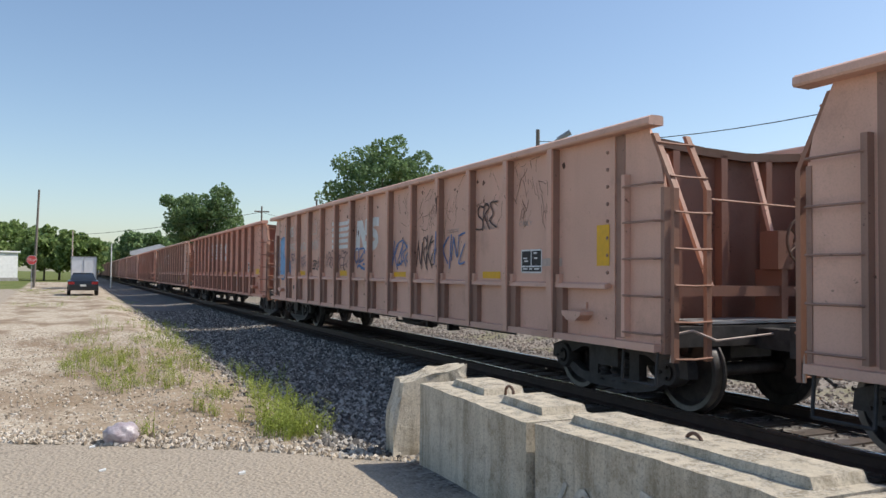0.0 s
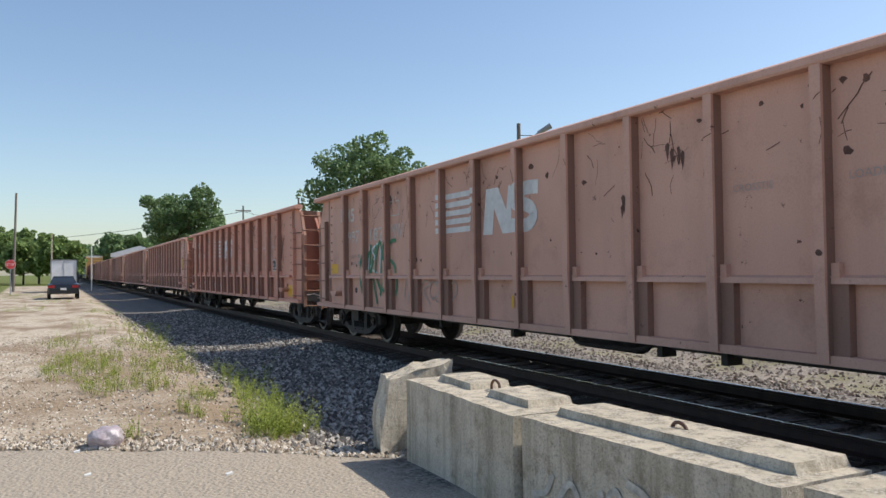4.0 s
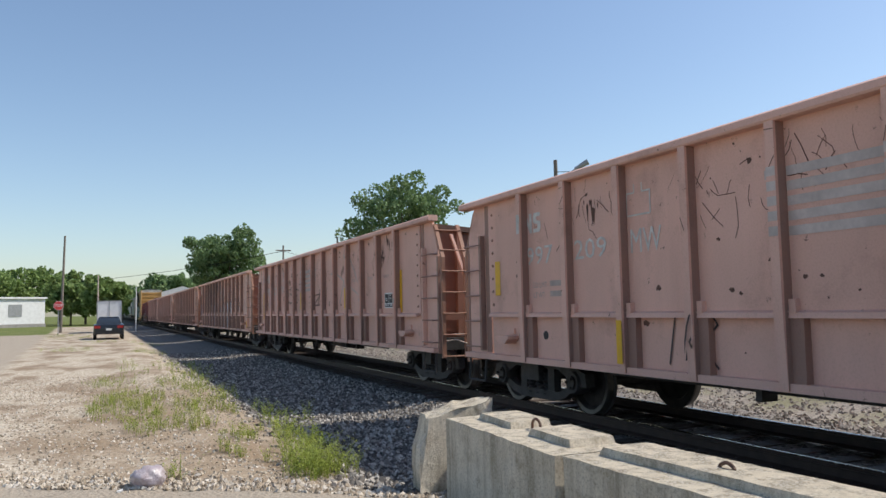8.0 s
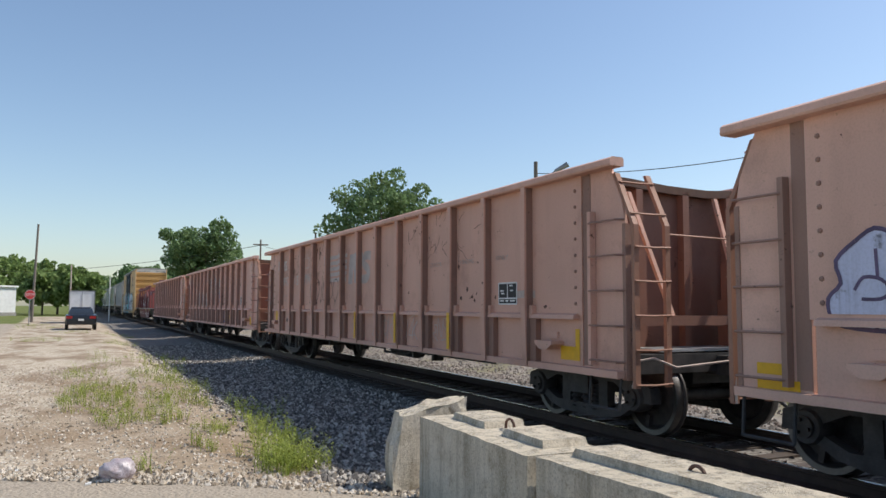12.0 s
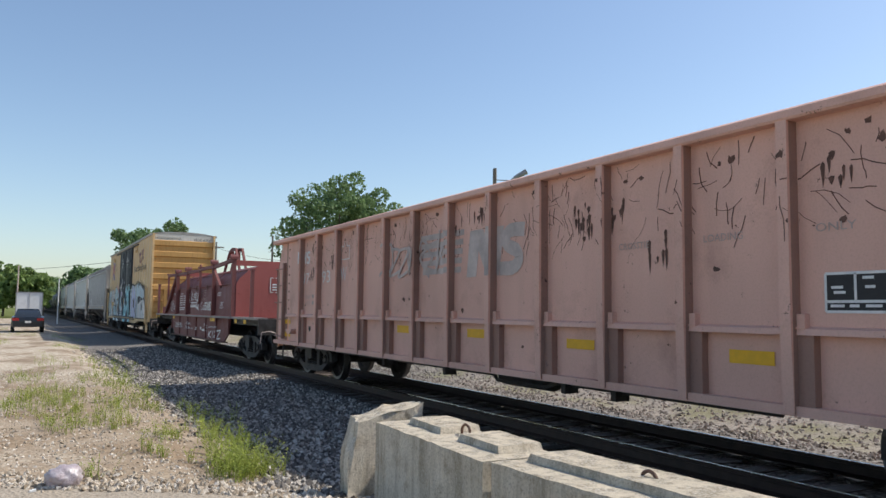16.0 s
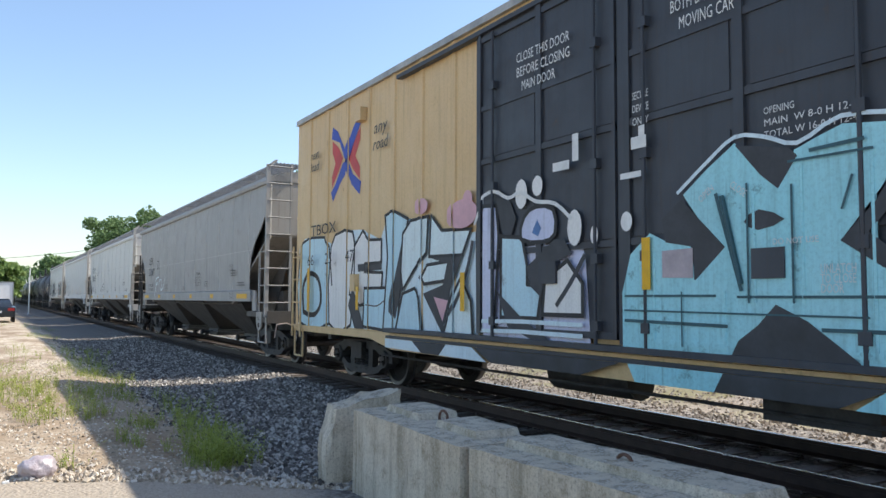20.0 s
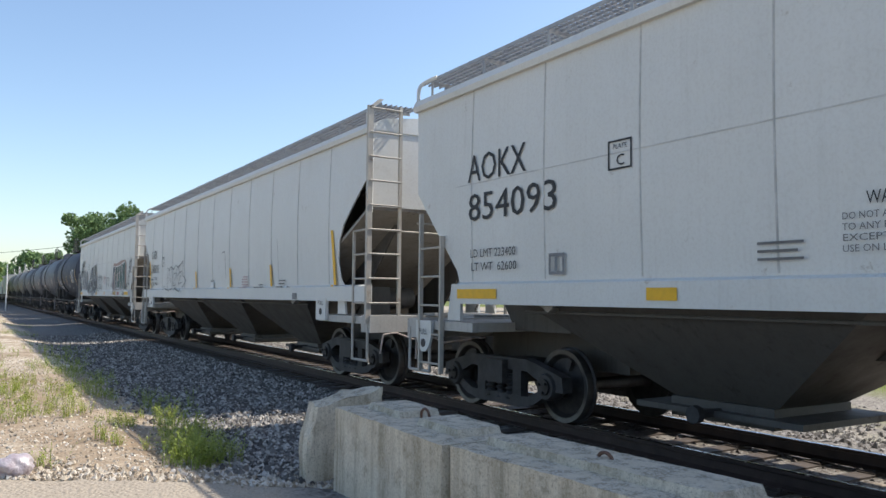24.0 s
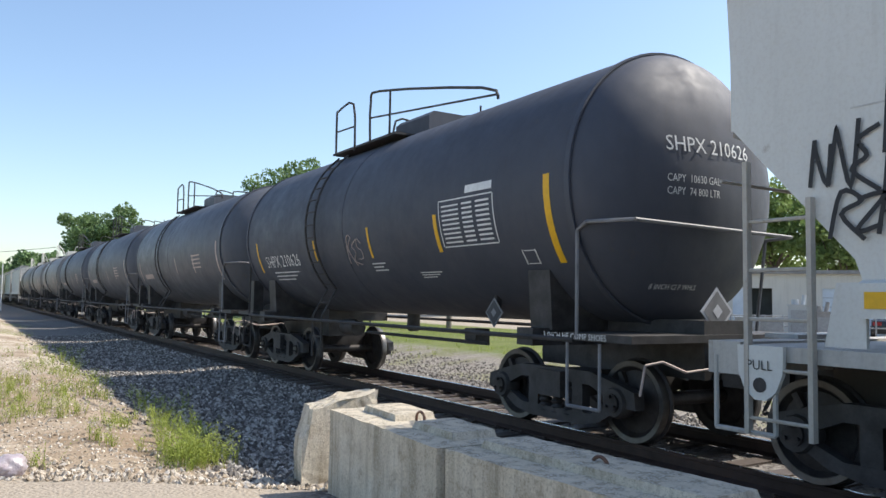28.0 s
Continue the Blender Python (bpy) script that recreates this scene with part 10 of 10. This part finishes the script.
p = pole(lp, 9.55, 0.15, POLE, "wooden pole with a street lamp on an arm")
c, sn = math.cos(radians(32.25)), math.sin(radians(32.25))
side = Vector((c, -sn, 0))
part("lamp_arm", Shape().path([tuple(side * 0.1 + Vector((0, 0, 8.55))), tuple(side * 0.55 + Vector((0, 0, 8.5))), tuple(side * 0.7 + Vector((0, 0, 8.75))), tuple(side * 1.1 + Vector((0, 0, 9.05)))], 0.035, 6).tube(tuple(side * 0.1 + Vector((0, 0, 8.1))), tuple(side * 0.55 + Vector((0, 0, 8.5))), 0.025, 6), GREYSTEEL, p)
a, b = side * 1.05 + Vector((0, 0, 9.0)), side * 1.75 + Vector((0, 0, 9.38))
part("lamp_head", Shape().tube(tuple(a), tuple(b), 0.1, 8, 0.16), GREYSTEEL, p)
WIRE = plain("black_wire", (0.02, 0.02, 0.022), 0.7, 0.1, 5.0)


def wire(a, b, sag, r=0.02, label="thin black sagging overhead power cable", n=14):
    a, b = Vector(a), Vector(b)
    pts = []
    for i in range(n + 1):
        t = i / n
        q = a.lerp(b, t)
        pts.append((q.x, q.y, q.z - 4 * sag * t * (1 - t)))
    return solid("overhead_cable", Shape().path(pts, r, 5), WIRE, label, "cable", "overhead cables")


far_r = at(66, 30, 8.6)
pole(at(66, 30, 0), 8.9, 0.15, POLE, "wooden utility pole carrying the cable")
wire((lp.x, lp.y, 8.9), far_r, 0.9)
wire((lp.x, lp.y, 8.4), at(20.5, 84, 7.0), 0.6)
pole(at(20.5, 84, 0), 7.4, 0.13, POLE, "wooden utility pole behind the maple tree")
wire(at(12.1, 96, 8.9), at(20.5, 84, 7.0), 0.7)
wire(at(12.1, 96, 8.9), at(-6, 170, 8.0), 1.2, 0.03)

# ---- buildings ----
BLOCKWALL = worn_paint("painted_block_wall", (0.60, 0.57, 0.50), rust=(0.35, 0.3, 0.25), fade=(0.68, 0.65, 0.58), wear=0.2, streak=0.3)
METALWALL = worn_paint("grey_metal_siding", (0.42, 0.44, 0.45), rust=(0.3, 0.27, 0.24), fade=(0.5, 0.51, 0.52), wear=0.2, streak=0.3)
DOORPANEL = plain("pale_blue_door", (0.62, 0.68, 0.74), 0.5, 0.06, 3.0)
ROOFGREY = plain("grey_roofing", (0.30, 0.29, 0.28), 0.8, 0.2, 3.0)
# near-black sheet colour that paints in the shade of open doorways
DARKIN = plain("interior_shade", (0.05, 0.055, 0.05), 0.9, 0.2, 2.0)


def facing(az, d, z=0.0):
    """A frame whose -y side looks back at the camera's spot."""
    return Matrix.Translation(at(az, d, z)) @ Matrix.Rotation(radians(-az), 4, "Z")


def garage():
    g = thing("garage_building", "long low cream garage building with pale roller doors", "building")
    g.matrix_basis = facing(57, 48.5)
    doors = ((-4.05, -1.9), (0.7, 3.45), (5.2, 7.9), (9.4, 12.0))
    xs = [-6.3]
    for a, b in doors:
        xs += [a, b]
    xs.append(16.0)
    w = Shape()
    for a, b in zip(xs[::2], xs[1::2]):
        w.box(a, b, 0, 0.25, 0, 2.6)
    w.box(-6.3, 16.0, 0, 0.25, 2.6, 3.42).box(-6.3, 16, 7.8, 8.0, 0, 3.4).box(-6.3, -6.05, 0.25, 7.8, 0, 3.4).box(15.8, 16, 0.25, 7.8, 0, 3.4)
    part("wall", w, BLOCKWALL, g)
    part("roof", Shape().box(-6.5, 16.2, -0.25, 8.2, 3.42, 3.62), ROOFGREY, g, "flat grey roof edge")
    for i, (a, b) in enumerate(doors):
        if i == 0:
            # dark sheet set back in the opening for the unlit inside
            part("open_doorway", Shape().box(a + 0.9, b, 0.6, 0.7, 0, 2.6), DARKIN, g, "dark panel standing for the doorway's shade")
            d = part("roller_door", Shape().box(a, a + 0.9, 0.1, 0.16, 0, 2.6), DOORPANEL, g)
            continue
        d = part("roller_door", Shape().box(a, b, 0.1, 0.16, 0, 2.6), DOORPANEL, g, "pale blue roller door")
        t = Shape()
        for z in (0.52, 1.04, 1.56, 2.08):
            t.box(a, b, 0.085, 0.1, z - 0.015, z + 0.015)
        part("panel_joint", t, GREYSTEEL, d)
        part("door_window", Shape().box(a + 0.3, a + 0.75, 0.08, 0.1, 0.98, 1.16), GLASS, d)
        part("door_window", Shape().box(b - 0.75, b - 0.3, 0.08, 0.1, 0.98, 1.16), GLASS, d)
    return g


garage()
sh = thing("metal_shed", "grey corrugated metal shed with a flat roof", "building")
sh.matrix_basis = facing(46.8, 62)
s = Shape()
for i in range(36):
    s.box(-1.4 + i * 0.16, -1.32 + i * 0.16, -0.03, 0.0, 0, 3.75)
s.box(-1.4, 4.4, 0, 6, 0, 3.75)
part("wall", s, METALWALL, sh)
part("roof", Shape().box(-1.55, 4.55, -0.15, 6.2, 3.75, 3.92), ROOFGREY, sh)
part("lower_wing", Shape().box(-5.0, -1.42, 0.4, 5, 0, 3.45), BLOCKWALL, sh)
part("wing_roof", Shape().box(-5.1, -1.42, 0.2, 5.2, 3.45, 3.6), ROOFGREY, sh)
# flat dark patch on the wall, painted as a shaded doorway
part("dark_doorway", Shape().box(-4.0, -2.0, 0.36, 0.4, 1.2, 2.6), DARKIN, sh)
sedan(at(45.2, 55, 0), -60, plain("blue_car_paint", (0.16, 0.28, 0.42), 0.25, 0.1, 3.0, 0.2), "blue car parked by the shed")
sedan(at(49.5, 52, 0), -75, TRUCKWHITE, "white car parked by the shed")
sedan(at(61.8, 44, 0), -60, CARPAINT, "dark car parked by the garages")
wb = thing("white_building", "long low white building beyond the grass", "building")
wb.matrix_basis = facing(-7.3, 128) @ Matrix.Rotation(radians(28), 4, "Z")
part("wall", Shape().box(-16, 10.2, 0, 12, 0, 4.25), TRUCKWHITE, wb)
part("roof", Shape().box(-16.2, 10.4, -0.3, 12.3, 4.25, 4.5), TRUCKWHITE, wb)
part("wall_panel", Shape().box(4.6, 6.6, -0.06, 0, 1.6, 3.4), GREYSTEEL, wb)
part("base", Shape().box(-16.1, 10.3, -0.1, 0, 0, 0.5), ROOFGREY, wb)
wr = thing("white_roofed_building", "white-roofed building behind the train", "building")
wr.matrix_basis = facing(5.0, 150)
part("wall", Shape().box(-4, 4.5, 0, 10, 0, 4.6), METALWALL, wr)
part("roof", Shape().prism([(-4.4, 4.6), (4.8, 4.6), (4.8, 5.0), (0.5, 6.6), (-4.4, 5.2)], "y", -0.4, 10.4), TRUCKWHITE, wr)

# ---- fence, drums and machines on the far yard ----
fz = thing("pipe_fence", "low steel pipe fence along the far yard", "fence")
for i in range(26):
    az = 40 + i * 1.1
    q = at(az, 41)
    part("post", Shape().tube((q.x, q.y, 0), (q.x, q.y, 1.15), 0.04, 6), GREYSTEEL, fz)
for z in (0.62, 1.1):
    part("rail", Shape().path([tuple(at(40 + i * 1.1, 41, z)) for i in range(26)], 0.03, 5), GREYSTEEL, fz)
rng = random.Random(8)
for i, (az, d, w, h, mat, nm) in enumerate(((53.2, 38, 1.1, 1.0, GREYSTEEL, "steel_box"), (54.6, 38.5, 1.0, 1.0, GREYSTEEL, "steel_box"), (56.6, 39, 1.2, 1.6, METALWALL, "machine"), (58.0, 39, 0.9, 1.3, ROOFGREY, "machine"), (51.0, 40, 0.8, 0.9, CARPAINT, "machine"))):
    b = thing(nm, "grey steel box standing in the yard" if nm == "steel_box" else "old grey machine standing in the yard", "box" if nm == "steel_box" else "machine")
    b.matrix_basis = facing(az, d)
    part("housing", Shape().box(-w / 2, w / 2, 0, 0.8, 0.15, h).box(-w / 2 - 0.04, w / 2 + 0.04, -0.04, 0.84, h, h + 0.06), mat, b)
    part("panel", Shape().box(-w / 2 + 0.12, w / 2 - 0.12, -0.03, 0, 0.3, h - 0.2), TREAD, b)
    part("feet", Shape().box(-w / 2, -w / 2 + 0.1, 0, 0.8, 0, 0.15).box(w / 2 - 0.1, w / 2, 0, 0.8, 0, 0.15), BLACKISH, b)
    if nm == "machine":
        part("stack", Shape().tube((0, 0.4, h), (0.1, 0.4, h + 0.5), 0.09, 8).tube((-0.3, 0.3, h), (-0.3, 0.3, h + 0.3), 0.15, 8), mat, b)
sp = thing("concrete_post", "pale concrete stub beyond the track", "post")
sp.location = (13.6, 3.4, 0)
part("stub", Shape().box(-0.25, 0.25, -0.25, 0.25, -0.1, 0.75), CONCRETE, sp)


# ---- the train, front to rear, each at its place along the track at the start ----
TRAIN = []


def stretch(thing_, f, skip=()):
    """Lengthens a wagon's body along the track; its bogies keep their shape."""
    for o in thing_.children:
        if o in skip:
            continue
        if o.name.split(".")[0] == "bogie":
            o.location.y *= f
            continue
        for q in (o, *o.children):
            if q.name.split(".")[0] == "lettering":
                q.location.y *= f
            for v in () if q.name.split(".")[0] == "lettering" and q.location.length > 0.01 else q.data.vertices:
                v.co.y *= f
    return thing_


numbers = {0: "997450", 1: "997336", 2: "997187", 3: "997423", 4: "997209", 5: "997213", 6: "", 7: "997150", 8: "997241", 9: "997193", -1: "997127"}
paints = {-1: 3, 0: 0, 1: 1, 2: 3, 3: 1, 4: 2, 5: 2, 6: 0, 7: 3, 8: 2, 9: 2}
looks = {-1: "rusty brown gondola wagon with scratched sides", 0: "faded tan-brown gondola wagon with blue and dark graffiti", 1: "red-oxide gondola wagon with white numbers",
         2: "brown gondola wagon with a green tag", 3: "red-oxide gondola wagon covered in thin white tags", 4: "pinkish faded gondola wagon with upright yellow patches",
         5: "pinkish gondola wagon with dark scribbles", 6: "gondola wagon with a dark patch and fat white graffiti", 7: "red-brown gondola wagon with clean sides",
         8: "faded gondola wagon with washed-out white graffiti", 9: "pinkish gondola wagon with bold white numbers and many scrapes"}
master = gondola()
for k in range(-1, 10):
    g = master if k == -1 else copy_thing(master, Matrix.Identity(4))
    TRAIN.append((g, {-1: -4.29, 0: 15.32, 1: 34.25, 2: 53.63, 3: 73.01, 4: 92.39, 5: 111.51, 6: 130.88, 7: 150.34, 8: 169.82, 9: 189.21}[k], k))
for g, u, k in TRAIN:
    if k != -1:
        repaint(g, {GOND[0]: GOND[paints[k]], GWEB[0]: GWEB[paints[k]]} if paints[k] else {})
    tagged(g, looks[k])
    rng = random.Random(100 + k)
    gond_marks(g, k, numbers[k], rng)
    tags(g, k, rng)
TRAIN.append((stretch(coil_car(), 1.04), 208.63, 20))
TRAIN.append((stretch(boxcar(), 1.03), 229.69, 21))
h_flat = hopper("flat", HOPPER[0], 8.79, 7.5)
h_round = hopper("round", HOPPER[2], 9.27, 7.5)
h_dirty = hopper("dirty", HOPPER[1], 8.84, 7.6)
seq = [(h_dirty, 250.4, 1, "grimy grey covered hopper with a roof walkway"), (h_flat, 269.74, 2, "light grey covered hopper with yellow patches on its sill"),
       (h_round, 289.4, 3, "pale round-sided covered hopper with yellow strips"), (None, 309.12, 4, "light grey covered hopper with block-letter graffiti")]
for ob, u, k, lab in seq:
    if ob is None:
        ob = copy_thing(h_flat_clean, Matrix.Identity(4))
    elif ob is h_flat:
        h_flat_clean = copy_thing(h_flat, Matrix.Identity(4))
        spare = h_flat_clean
    tagged(ob, lab)
    before = set(ob.children)
    hop_marks(ob, k)
    stretch(ob, 1.033, before)
    TRAIN.append((ob, u, 30 + k))
# rear hoppers, far down the line
tagged(spare, "grey covered hopper far down the train")
TRAIN.append((spare, 421.8, 50))
for i in range(1, 6):
    TRAIN.append((copy_thing(spare, Matrix.Identity(4)), 421.8 + 19.4 * i, 50 + i))
t_black = tank_car(TANKBLACK)
t_clean = copy_thing(t_black, Matrix.Identity(4))
tagged(t_black, "black tank wagon with white lettering and a railed top platform")
tank_marks(t_black, True)
TRAIN.append((t_black, 325.46, 60))
repaint(t_clean, {TANKBLACK: TANKSHEEN})
tank_marks(t_clean, False)
tagged(t_clean, "faded black tank wagon coupled in a row of tanks, sky sheen in its colour")
TRAIN.append((t_clean, 338.76, 61))
for i in (2, 3):
    TRAIN.append((copy_thing(t_clean, Matrix.Identity(4)), 325.46 + 13.3 * i, 60 + i))
t_grey = tank_car(TANKGREY, dome_white=True)
tagged(t_grey, "grimy grey tank wagon with a white railed platform")
tank_marks(t_grey, False)
TRAIN.append((t_grey, 325.46 + 13.3 * 4, 64))
for i in (5, 6):
    TRAIN.append((copy_thing(t_grey, Matrix.Identity(4)), 325.46 + 13.3 * i, 60 + i))


def motions():
    """The whole train rolls past at one speed; every wheelset turns with it."""
    for ob, u, k in TRAIN:
        walk(ob, [(t, pose(XC, u - SPEED * t, ZR)) for t in [i - 1 for i in range(31)]])
    sets = [o for o in scene.objects if o.name.split(".")[0] == "wheelset"]
    step = math.degrees(SPEED / FPS / 0.45)
    walk(sets[0], [(i / FPS, pose(0, 0, 0, (step * i) % 360.0)) for i in range(28 * FPS + 1)])
    roll = sets[0].animation_data
    for o in sets[1:]:
        o.rotation_mode = "QUATERNION"
        keys = o.animation_data_create()
        keys.action = roll.action
        keys.action_slot = roll.action_slot


motions()
